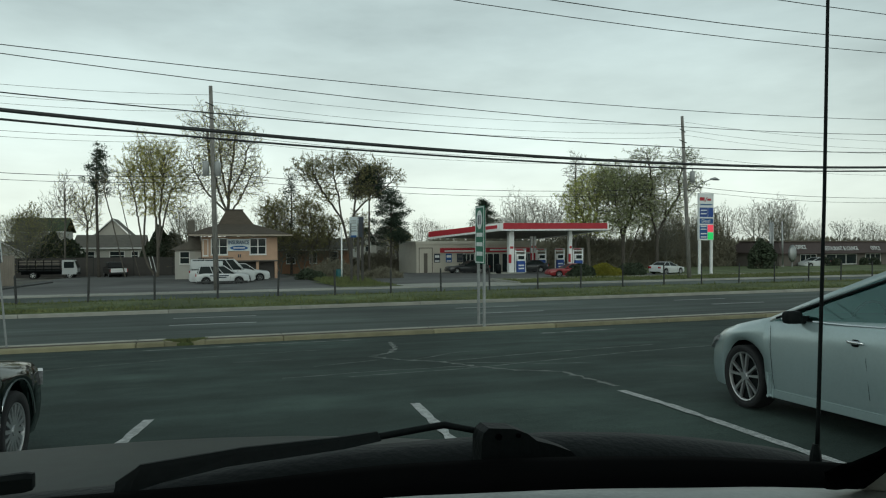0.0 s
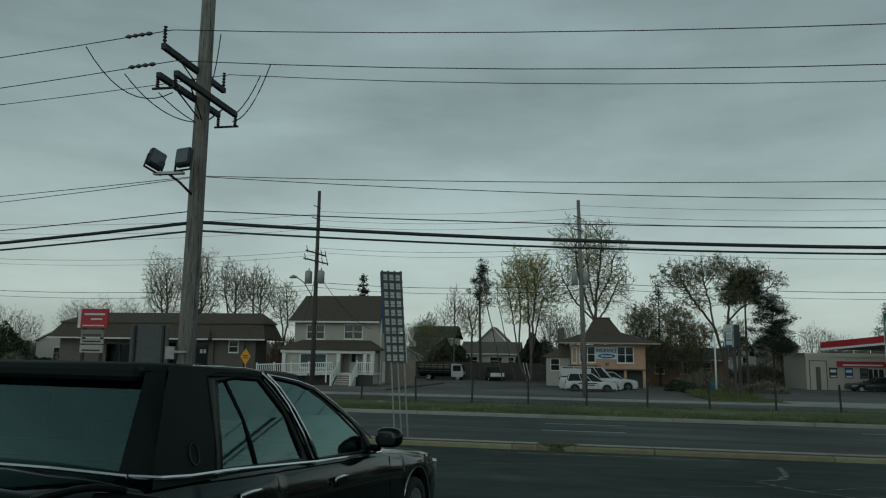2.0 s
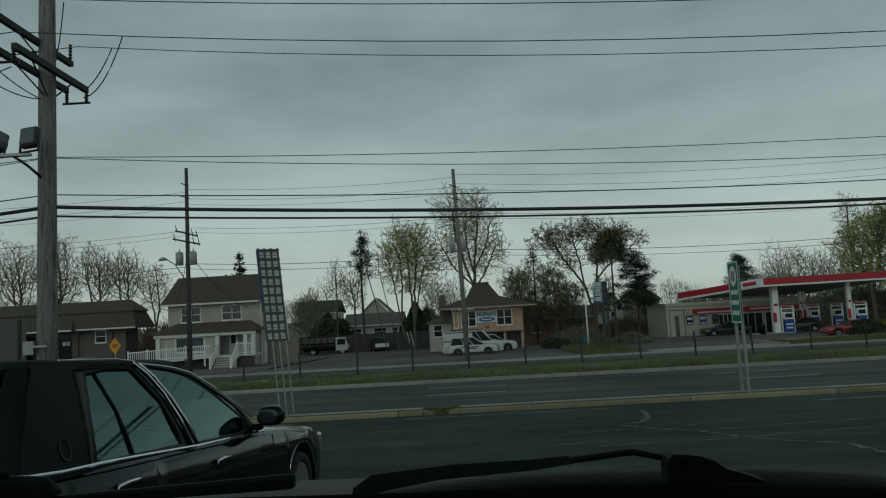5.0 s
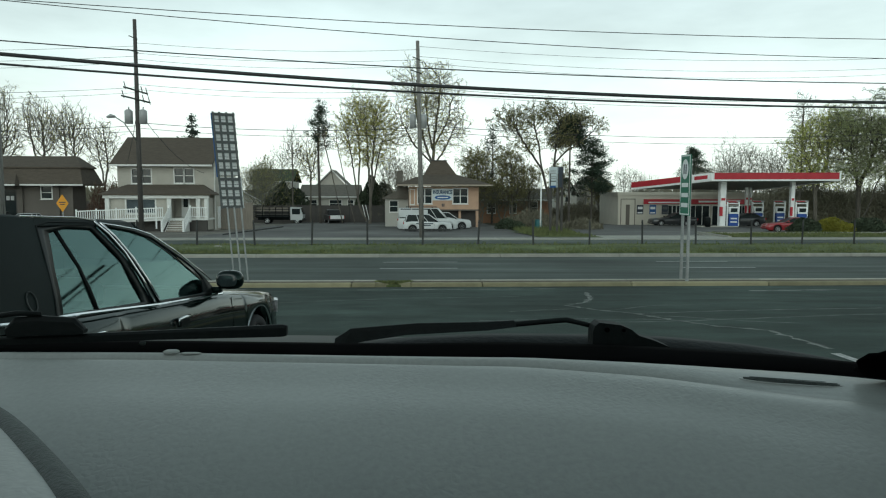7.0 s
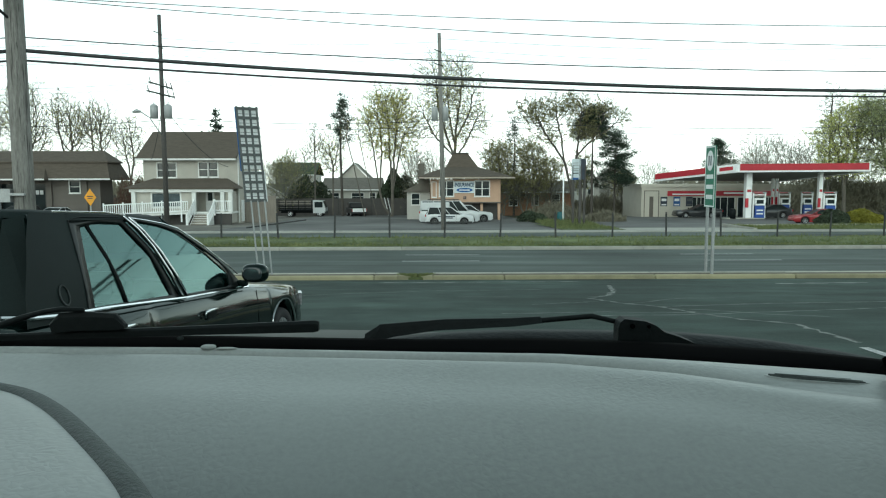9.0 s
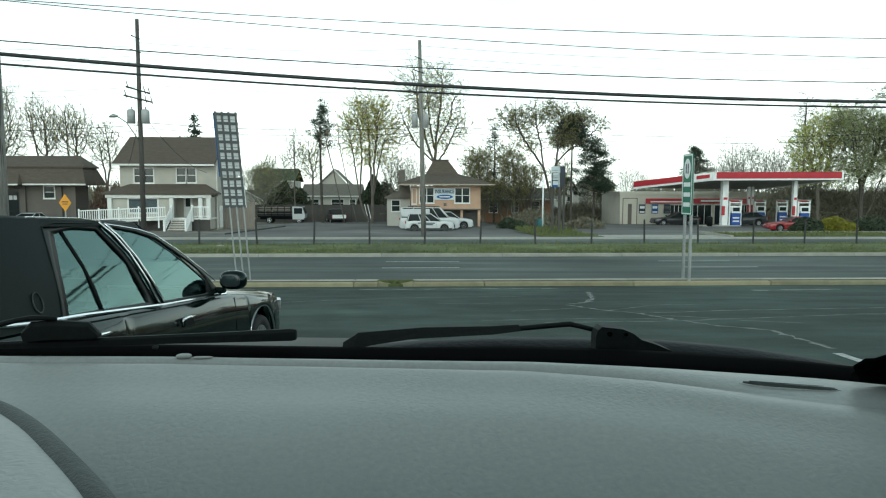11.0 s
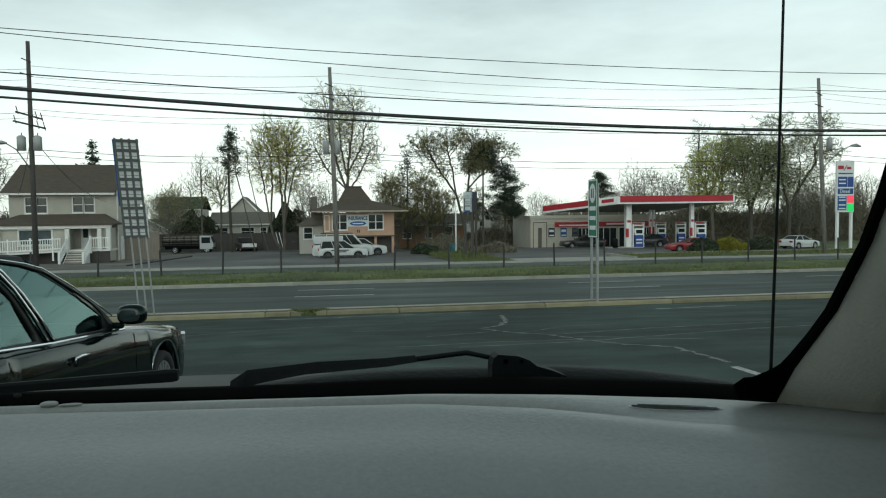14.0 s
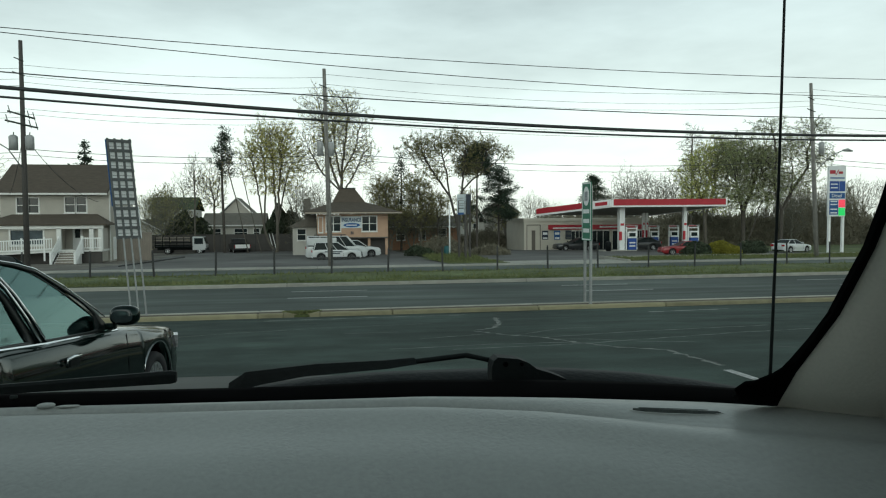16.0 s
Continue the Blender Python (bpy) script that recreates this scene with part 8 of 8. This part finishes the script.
def far_woods(name, x0, x1, y, h, count, seed, material, label):
    """A distant belt of woods: many thin stems and blades with an uneven top."""
    rn = random.Random(seed)
    V, F = [], []
    for k in range(count):
        x = rn.uniform(x0, x1)
        top = h * (0.62 + 0.5 * noise.noise((x * 0.045, seed, 0)) + 0.22 * noise.noise((x * 0.3, seed, 3)))
        z = ground_z(y) + top * (rn.random() ** 0.75)
        yy = y + rn.uniform(-6, 6)
        s = rn.uniform(0.15, 0.6)
        u = Vector((rn.uniform(-0.5, 0.5), rn.uniform(-0.5, 0.5), 1)).normalized() * s * 1.5
        v = Vector((1, rn.uniform(-1, 1), rn.uniform(-0.3, 0.3))).normalized() * s * 0.4
        i = len(V)
        V.extend([(x - u.x, yy - u.y, z - u.z), (x + v.x, yy + v.y, z + v.z), (x + u.x, yy + u.y, z + u.z), (x - v.x, yy - v.y, z - v.z)])
        F.append((i, i + 1, i + 2, i + 3))
    me = bpy.data.meshes.new(name)
    me.from_pydata(V, [], F)
    me.materials.append(M[material])
    return tagged(new(name, me), label, "woods", kind="stuff")


far_woods("far_woods", -170, 260, 135, 6.5, 46000, 1, "brush", "distant belt of leafless brown woods")
far_woods("far_woods", -170, 260, 128, 4.5, 24000, 2, "bark_dark", "dark undergrowth of the distant woods")


# pale poles and a dish in front of the low shop building
first_pale = thing("flagpole", pose(73.02, 75, ground_z(75)), "slim pale pole standing before the shop building", "pole", "pale poles")
part("shaft", tube(bmesh.new(), [(0, 0, -0.2), (0, 0, 6.2), (0.1, 0, 6.3)], [0.13, 0.1, 0.05], 8), "galv", first_pale, smooth=True)
part("collar", tube(bmesh.new(), [(0, 0, 0), (0, 0, 0.25)], [0.2, 0.17], 8), "concrete", first_pale)
for dx, dy in ((0.9, 0.4), (1.5, 1.2), (2.4, 0.2)):
    copy_thing(first_pale, pose(73.02 + dx, 75 + dy, ground_z(75 + dy), 0, 2 * dx - 3, 30 * dx))
dish = thing("satellite_dish", pose(75.93, 74, ground_z(74)), "pale oval satellite dish on a short mast", "dish")
bm = bmesh.new()
loft(bm, [[(0.75 * r * math.cos(a), -0.3 + 0.35 * r * r, 1.9 + 1.2 * r * math.sin(a)) for a in np.linspace(0, 6.2832, 20, endpoint=False)] for r in (0.05, 0.35, 0.7, 1.0)], closed=True, cap=True)
part("bowl", bm, "galv", dish, smooth=True)
part("mast", rod((0, 0.1, -0.2), (0, 0.1, 1.9), 0.07), "galv", dish)


# ---- the van the camera sits in ----
V0 = thing("van", pose(0, 0, 1.62), "van interior with grey dashboard seen from the front seat", "van")
EDGE = [(-0.95, 0.80), (-0.75, 0.845), (-0.52, 0.85), (-0.28, 0.838), (0.0, 0.808), (0.14, 0.795), (0.28, 0.762), (0.42, 0.725), (0.52, 0.688), (0.60, 0.64)]


def edge_y(x):
    return lerp_table(x, [p[0] for p in EDGE], [p[1] for p in EDGE])


DX = [-0.95 + 1.57 * i / 60 for i in range(61)]
CREASE = ((-0.95, -0.3, 0.12, 0.25, 0.32, 0.38, 0.45, 0.62), (0.02, 0.02, 0.028, 0.046, 0.072, 0.09, 0.102, 0.112))
CREST = ((-0.95, 0.0, 0.12, 0.3, 0.45, 0.62), (0.012, 0.016, 0.022, 0.04, 0.05, 0.055))
RISE = ((-0.95, -0.2, 0.1, 0.3, 0.45, 0.62), (0.0, 0.0, 0.001, 0.0035, 0.003, -0.002))


def dash_point(x, f, k, e, z):
    """A place on the dashboard: f of the way over the rolled edge to its crease, k of the way on to the crest, then e beyond it."""
    d = k * lerp_table(x, *CREST) + e
    keep = 1.0 - min(1.0, d / 0.25)
    if k == 0 and z < 2.9 and f > 0.7:
        z += (2.8995 - z) * 0.8 * min(1.0, max(0.0, (x - 0.2) / 0.16))
    return (x, edge_y(x) - f * lerp_table(x, *CREASE) - d * (1 + 0.12 * (0.5 - x)), z + lerp_table(x, *RISE) * keep + 0.003 * math.sin(x * 5 + d * 9) * (1 - keep))


rows = []
for f, k, e, z in ((0.0, 0, 0, 2.885), (0.06, 0, 0, 2.895), (0.16, 0, 0, 2.9005), (0.34, 0, 0, 2.9028), (0.58, 0, 0, 2.9025), (0.78, 0, 0, 2.9005), (0.9, 0, 0, 2.8972), (0.96, 0, 0, 2.8935), (1, 0, 0, 2.8895), (1, 0, 0.002, 2.8905), (1, 0.12, 0.002, 2.8962), (1, 0.35, 0, 2.8990), (1, 0.7, 0, 2.8998), (1, 1, 0, 2.8990), (1, 1, 0.012, 2.8968), (1, 1, 0.03, 2.8922), (1, 1, 0.05, 2.8885), (1, 1, 0.075, 2.8858), (1, 1, 0.105, 2.8802), (1, 1, 0.15, 2.8655), (1, 1, 0.2, 2.846), (1, 1, 0.25, 2.818), (1, 1, 0.3, 2.77), (1, 1, 0.33, 2.68), (1, 1, 0.34, 2.4), (1, 1, 0.34, 2.1)):
    rows.append([dash_point(x, f, k, e, z) for x in DX])
part("dashboard", loft(bmesh.new(), rows), "dash", V0, "grained grey vinyl dashboard", smooth=True)
# black cowl under the windscreen
rows = []
for off, z in ((0.0, 2.87), (0.004, 2.889), (0.03, 2.897), (0.05, 2.9015), (0.062, 2.902), (0.075, 2.895), (0.1, 2.85)):
    rows.append([(x, edge_y(x) + off + 0.02 * max(0, 1 - ((x - 0.25) / 0.25) ** 2) * min(1, off / 0.07), z + 0.6 * lerp_table(x, *RISE)) for x in DX])
part("cowl", loft(bmesh.new(), rows), "cowl", V0, "black windscreen cowl", smooth=True)
OC = ((-0.95, 2.893), (-0.1, 2.885), (0.02, 2.8945), (0.11, 2.898), (0.22, 2.8968), (0.36, 2.8926), (0.47, 2.8827), (0.56, 2.8693), (0.66, 2.851), (0.77, 2.82))
OX = [-0.95 + 1.7 * i / 60 for i in range(61)]
rows = []
for y, dz in ((0.885, -0.03), (0.9, -0.008), (0.93, 0.0), (0.96, -0.002), (1.0, -0.016), (1.02, -0.06)):
    rows.append([(x, y - 0.10 * max(0, x - 0.3) ** 1.5, lerp_table(x, [p[0] for p in OC], [p[1] for p in OC]) + dz) for x in OX])
part("outer_cowl", loft(bmesh.new(), rows), "black", V0, "black plastic panel below the wipers", smooth=True)
clip_ = part("dash_clip", rounded(bmesh.new(), (-0.268, 0.826, 2.9045), (0.009, 0.006, 0.0028), 12, 8), "dash", V0, "small moulded grey clip", smooth=True)
part("clip_tab", rounded(bmesh.new(), (-0.245, 0.823, 2.9035), (0.012, 0.004, 0.0012), 10, 6), "dash", clip_, smooth=True)
part("dash_screw", rounded(bmesh.new(), (-0.318, 0.872, 2.905), (0.004, 0.003, 0.0025), 8, 6), "dash_dark", V0)
# oval side vent: dark slot and slats
VX, VY = 0.384, 0.673


def vent_z(x):
    return 2.9009 + lerp_table(x, *RISE)


def oval(kx, ky, dz, tilt=-0.32):
    return [(VX + 0.045 * kx * math.cos(a), VY + 0.0105 * ky * math.sin(a) + tilt * 0.045 * kx * math.cos(a), vent_z(VX + 0.045 * kx * math.cos(a)) + dz) for a in np.linspace(0, 2 * math.pi, 28, endpoint=False)]


vent = part("vent", loft(bmesh.new(), [oval(1.0, 1.0, -0.004), oval(1.0, 1.0, 0.0008), oval(0.93, 0.9, 0.001)], closed=True), "dash", V0, "flush grey oval air vent", smooth=True)
part("vent_slot", loft(bmesh.new(), [oval(0.93, 0.9, 0.0009), oval(0.5, 0.5, 0.0), oval(0.02, 0.02, 0.0)], closed=True), "cowl", vent, "dark slot of the vent")
for k in range(4):
    dy = -0.0063 + 0.0042 * k
    hw = 0.0415 * math.sqrt(1 - (dy / 0.0105) ** 2)
    part("slat", tube(bmesh.new(), [(VX - hw, VY + dy + 0.32 * hw, vent_z(VX - hw) + 0.0014), (VX + hw, VY + dy - 0.32 * hw, vent_z(VX + hw) + 0.0012)], 0.0007, 5), "hood_lip", vent)
# instrument hood
arc_key = [(-0.66, 0.655, 2.902), (-0.56, 0.655, 2.910), (-0.47, 0.648, 2.915), (-0.435, 0.643, 2.915), (-0.392, 0.624, 2.915), (-0.35, 0.60, 2.915), (-0.295, 0.549, 2.915), (-0.236, 0.481, 2.915), (-0.193, 0.428, 2.915), (-0.171, 0.398, 2.914), (-0.15, 0.365, 2.912), (-0.125, 0.31, 2.90)]
arc = []
for k in range(len(arc_key) - 1):
    p0, p1, p2, p3 = (Vector(arc_key[min(max(k + o, 0), len(arc_key) - 1)]) for o in (-1, 0, 1, 2))
    for u in (0.0, 0.25, 0.5, 0.75):
        arc.append(tuple(0.5 * (2 * p1 + (p2 - p0) * u + (2 * p0 - 5 * p1 + 4 * p2 - p3) * u * u + (3 * p1 - p0 - 3 * p2 + p3) * u ** 3)))
arc.append(arc_key[-1])
hd = part("instrument_hood", tube(bmesh.new(), [(x - 0.003, y - 0.003, z - 0.004) for x, y, z in arc], 0.0108, 14), "hood_lip", V0, "dark padded lip of the instrument hood", smooth=True)
rows = [[(x - 0.006, y - 0.006, z + 0.003) for x, y, z in arc], [(x - 0.02, y - 0.022, z + 0.008) for x, y, z in arc], [(x - 0.06 - 0.003 * i, y - 0.06, z + 0.010) for i, (x, y, z) in enumerate(arc)], [(x - 0.15 - 0.006 * i, y - 0.16, z + 0.004) for i, (x, y, z) in enumerate(arc)]]
part("hood_pad", loft(bmesh.new(), rows), "dash", hd, smooth=True)
rows = [[(x, y, z + 0.002) for x, y, z in arc], [(x + 0.004, y + 0.003, z - 0.02) for x, y, z in arc], [(x + 0.004, y + 0.003, z - 0.09) for x, y, z in arc]]
part("hood_wall", loft(bmesh.new(), rows), "hood_lip", hd, smooth=True)


# wipers
def beam(name, top, low, depth, material, parent, label=""):
    """A wiper beam: a solid between an upper and a lower line, a little deep."""
    secs_ = []
    for (x, y, z), (x2, y2, z2) in zip(top, low):
        m_ = (z - z2) * 0.25
        secs_.append([(x2, y2 - depth, z2), (x, y - depth, z - m_), (x, y - depth * 0.4, z), (x, y + depth * 0.4, z), (x, y + depth, z - m_), (x2, y2 + depth, z2)])
    return part(name, loft(bmesh.new(), secs_, closed=True, cap=True), material, parent, label)


wp = part("wiper", tube(bmesh.new(), [(0.105, 0.909, 2.9165), (0.148, 0.91, 2.9182), (0.203, 0.91, 2.9228), (0.2142, 0.91, 2.9236), (0.228, 0.905, 2.921), (0.246, 0.898, 2.9175)], [0.0042, 0.0036, 0.0036, 0.0037, 0.0033, 0.0033], 8), "black", V0, "black wiper arm", smooth=True)
beam("blade", [(-0.088, 0.91, 2.9011), (-0.0725, 0.91, 2.9107), (-0.0683, 0.91, 2.914), (0.0177, 0.91, 2.9205), (0.1059, 0.91, 2.9215), (0.1449, 0.91, 2.9235)], [(-0.09, 0.905, 2.889), (-0.0775, 0.905, 2.8925), (-0.0493, 0.905, 2.8989), (0.004, 0.905, 2.9067), (0.1103, 0.905, 2.9119), (0.1471, 0.905, 2.9162)], 0.004, "black", wp)
cov = part("pivot_cover", prism(bmesh.new(), [(0.2395, 2.9145), (0.242, 2.9225), (0.2475, 2.9268), (0.275, 2.9234), (0.2885, 2.9178), (0.299, 2.9095), (0.318, 2.9035), (0.338, 2.895), (0.345, 2.888), (0.239, 2.888)], 0.872, 0.896), "black", wp, "black plastic pivot cover")
for x, z, r in ((0.257, 2.9178, 0.0032), (0.2782, 2.917, 0.0022)):
    part("bolt", tube(bmesh.new(), [(x, 0.8725, z), (x, 0.8695, z)], r, 10), "cowl", cov)
wl_ = beam("wiper", [(-0.95, 0.88, 2.893), (-0.5485, 0.88, 2.9104), (-0.30, 0.88, 2.9195), (-0.150, 0.88, 2.9258), (-0.144, 0.88, 2.9245)], [(-0.95, 0.88, 2.888), (-0.549, 0.88, 2.9024), (-0.30, 0.88, 2.9085), (-0.150, 0.88, 2.9111), (-0.144, 0.88, 2.9125)], 0.005, "black", V0, "black wiper blade")
part("rubber", boxes((-0.9, 0.8785, 2.893, -0.56, 0.8805, 2.9)), "cowl", wl_)
part("arm", tube(bmesh.new(), [(-0.70, 0.87, 2.905), (-0.5414, 0.87, 2.9233), (-0.51, 0.87, 2.934), (-0.484, 0.87, 2.9408), (-0.465, 0.87, 2.9435), (-0.437, 0.872, 2.942)], [0.006, 0.005, 0.0038, 0.0034, 0.0034, 0.003], 7), "black", wl_, smooth=True)
beam("claw", [(-0.48, 0.875, 2.926), (-0.4687, 0.875, 2.938), (-0.4446, 0.875, 2.940), (-0.3988, 0.875, 2.937), (-0.387, 0.875, 2.923)], [(-0.4774, 0.875, 2.914), (-0.4687, 0.875, 2.914), (-0.4446, 0.875, 2.916), (-0.3988, 0.875, 2.9165), (-0.387, 0.875, 2.918)], 0.006, "black", wl_)
# aerial by the right corner
an = part("aerial", tube(bmesh.new(), [(0.574, 0.79, 2.895), (0.575, 0.79, 2.92), (0.582, 0.79, 3.15), (0.5925, 0.79, 3.75)], [0.0024, 0.0021, 0.0018, 0.0014], 7), "black", V0, "thin black radio aerial", smooth=True)
part("base", tube(bmesh.new(), [(0.572, 0.79, 2.865), (0.572, 0.79, 2.893), (0.572, 0.79, 2.902)], [0.008, 0.0052, 0.003], 10), "black", an)
# right pillar: black seal and beige trim
GLASS_EDGE = [(0.4448, 0.66, 2.926), (0.447, 0.645, 2.937), (0.457, 0.646, 2.937), (0.464, 0.642, 2.941), (0.472, 0.637, 2.946), (0.478, 0.631, 2.953), (0.48, 0.621, 2.964), (0.482, 0.599, 2.988), (0.482, 0.576, 3.014), (0.472, 0.542, 3.05), (0.466, 0.517, 3.078), (0.457, 0.49, 3.116), (0.448, 0.463, 3.162), (0.442, 0.435, 3.21), (0.425, 0.335, 3.33), (0.405, 0.155, 3.5)]
TRIM_EDGE = [(0.455, 0.672, 2.910), (0.463, 0.67, 2.909), (0.484, 0.675, 2.906), (0.504, 0.679, 2.902), (0.497, 0.664, 2.914), (0.491, 0.646, 2.93), (0.487, 0.628, 2.95), (0.485, 0.598, 2.982), (0.4835, 0.567, 3.016), (0.477, 0.541, 3.046), (0.469, 0.512, 3.079), (0.461, 0.486, 3.117), (0.453, 0.459, 3.163), (0.447, 0.43, 3.21), (0.432, 0.33, 3.33), (0.413, 0.15, 3.5)]
lift = Vector((-0.002, 0.003, 0.002))
secs = [[Vector(g), Vector(g) + lift, Vector(g).lerp(Vector(q), 0.5) - Vector((0.002, 0.004, 0)), Vector(q), Vector(q) + lift * 2] for g, q in zip(GLASS_EDGE, TRIM_EDGE)]
part("pillar_seal", loft(bmesh.new(), secs, closed=True, cap=True), "cowl", V0, "black windscreen seal", smooth=True)
rows = []
for x, y, z in TRIM_EDGE[3:]:
    k = (z - 2.89) / 0.6
    w = lerp_table(z, [2.9, 2.945, 3.0, 3.065, 3.12, 3.3], [0.08, 0.07, 0.055, 0.042, 0.035, 0.03])
    rows.append([(x - 0.001, y + 0.004, z), (x + 0.15 * w, y - 0.012, z), (x + 0.5 * w, y - 0.034 + 0.01 * k, z), (x + 0.85 * w, y - 0.05 + 0.015 * k, z), (x + w, y - 0.058 + 0.02 * k, z), (x + w + 0.01, y - 0.05 + 0.02 * k, z)])
rows.insert(0, [(x, y + 0.01, z - 0.08) for x, y, z in rows[0]])
part("pillar_trim", loft(bmesh.new(), rows), "pillar", V0, "beige windscreen pillar trim", smooth=True)
# strip beyond the trim: the shade on the door edge is painted black
rows = [[(r[4][0] + 0.002, r[4][1] + 0.004, r[4][2]), (r[4][0] + 0.02, r[4][1] + 0.012, r[4][2]), (r[4][0] + 0.09, r[4][1] + 0.02, r[4][2]), (r[4][0] + 0.16, r[4][1] - 0.06, r[4][2])] for r in rows]
part("door_seal", loft(bmesh.new(), rows), "cowl", V0, "door edge behind the pillar with its shade put in as black", smooth=True)
part("pillar_foot", boxes((0.5, 0.45, 2.6, 0.68, 0.66, 2.885), bev=0.01), "dash", V0)
# outer hood
rows = []
for y, z in ((0.9, 2.855), (1.05, 2.845), (1.25, 2.825), (1.42, 2.80), (1.52, 2.775), (1.58, 2.73), (1.62, 2.62), (1.64, 2.3)):
    rows.append([(x, y - 0.12 * ((x + 0.35) / 0.9) ** 2, z - 0.05 * abs((x + 0.35) / 0.9) ** 3) for x in np.linspace(-1.15, 0.48, 15)] + [(0.53, y - 0.16, z - 0.16), (0.56, y - 0.17, z - 0.7)])
part("hood", loft(bmesh.new(), rows), "hood", V0, "dark glossy van hood", smooth=True)
# unseen closing shell: sides, floor, rear, and a roof shading the dash from above
part("roof", boxes((-1.3, -3.2, 3.52, 0.7, 0.02, 3.58), bev=0.02), "headliner", V0)
part("side_panel", boxes((0.66, -3.2, 1.75, 0.72, 0.52, 3.02), (0.66, -3.2, 3.4, 0.72, 0.1, 3.52), (0.66, -1.1, 3.02, 0.72, -0.9, 3.4), (0.66, 0.42, 3.0, 0.7, 0.55, 3.3)), "dash_dark", V0)
part("side_panel", boxes((-1.32, -3.2, 1.75, -1.26, 0.62, 3.02), (-1.32, -3.2, 3.4, -1.26, 0.1, 3.52), (-1.32, -1.1, 3.02, -1.26, -0.9, 3.4)), "dash_dark", V0)
part("pillar_trim", tube(bmesh.new(), [(-1.2, 0.7, 2.9), (-1.18, 0.4, 3.3), (-1.15, 0.1, 3.5)], 0.04, 8), "pillar", V0)
part("rear_panel", boxes((-1.3, -3.24, 1.75, 0.7, -3.2, 3.52)), "dash_dark", V0)
part("floor", boxes((-1.3, -3.2, 1.75, 0.7, 0.8, 1.85)), "dash_dark", V0)
for x in (-0.75, 0.15):
    st = part("seat", boxes((x - 0.25, -0.75, 2.0, x + 0.25, -0.25, 2.3), bev=0.06), "headliner", V0, "grey cloth seat")
    part("backrest", boxes((x - 0.24, -0.9, 2.3, x + 0.24, -0.74, 2.95), bev=0.05), "headliner", st)
for s in (1, -1):
    for y in (0.75, -2.4):
        wheel(V0, s, -0.3 + s * 0.98, y, 0.33, spokes=8)
for w in [c for c in V0.children if c.name.startswith("wheel")]:
    w.matrix_basis = pose(0, 0, ground_z(0.75 if w.data.vertices[0].co.y > 0 else -2.4))
fix(V0)
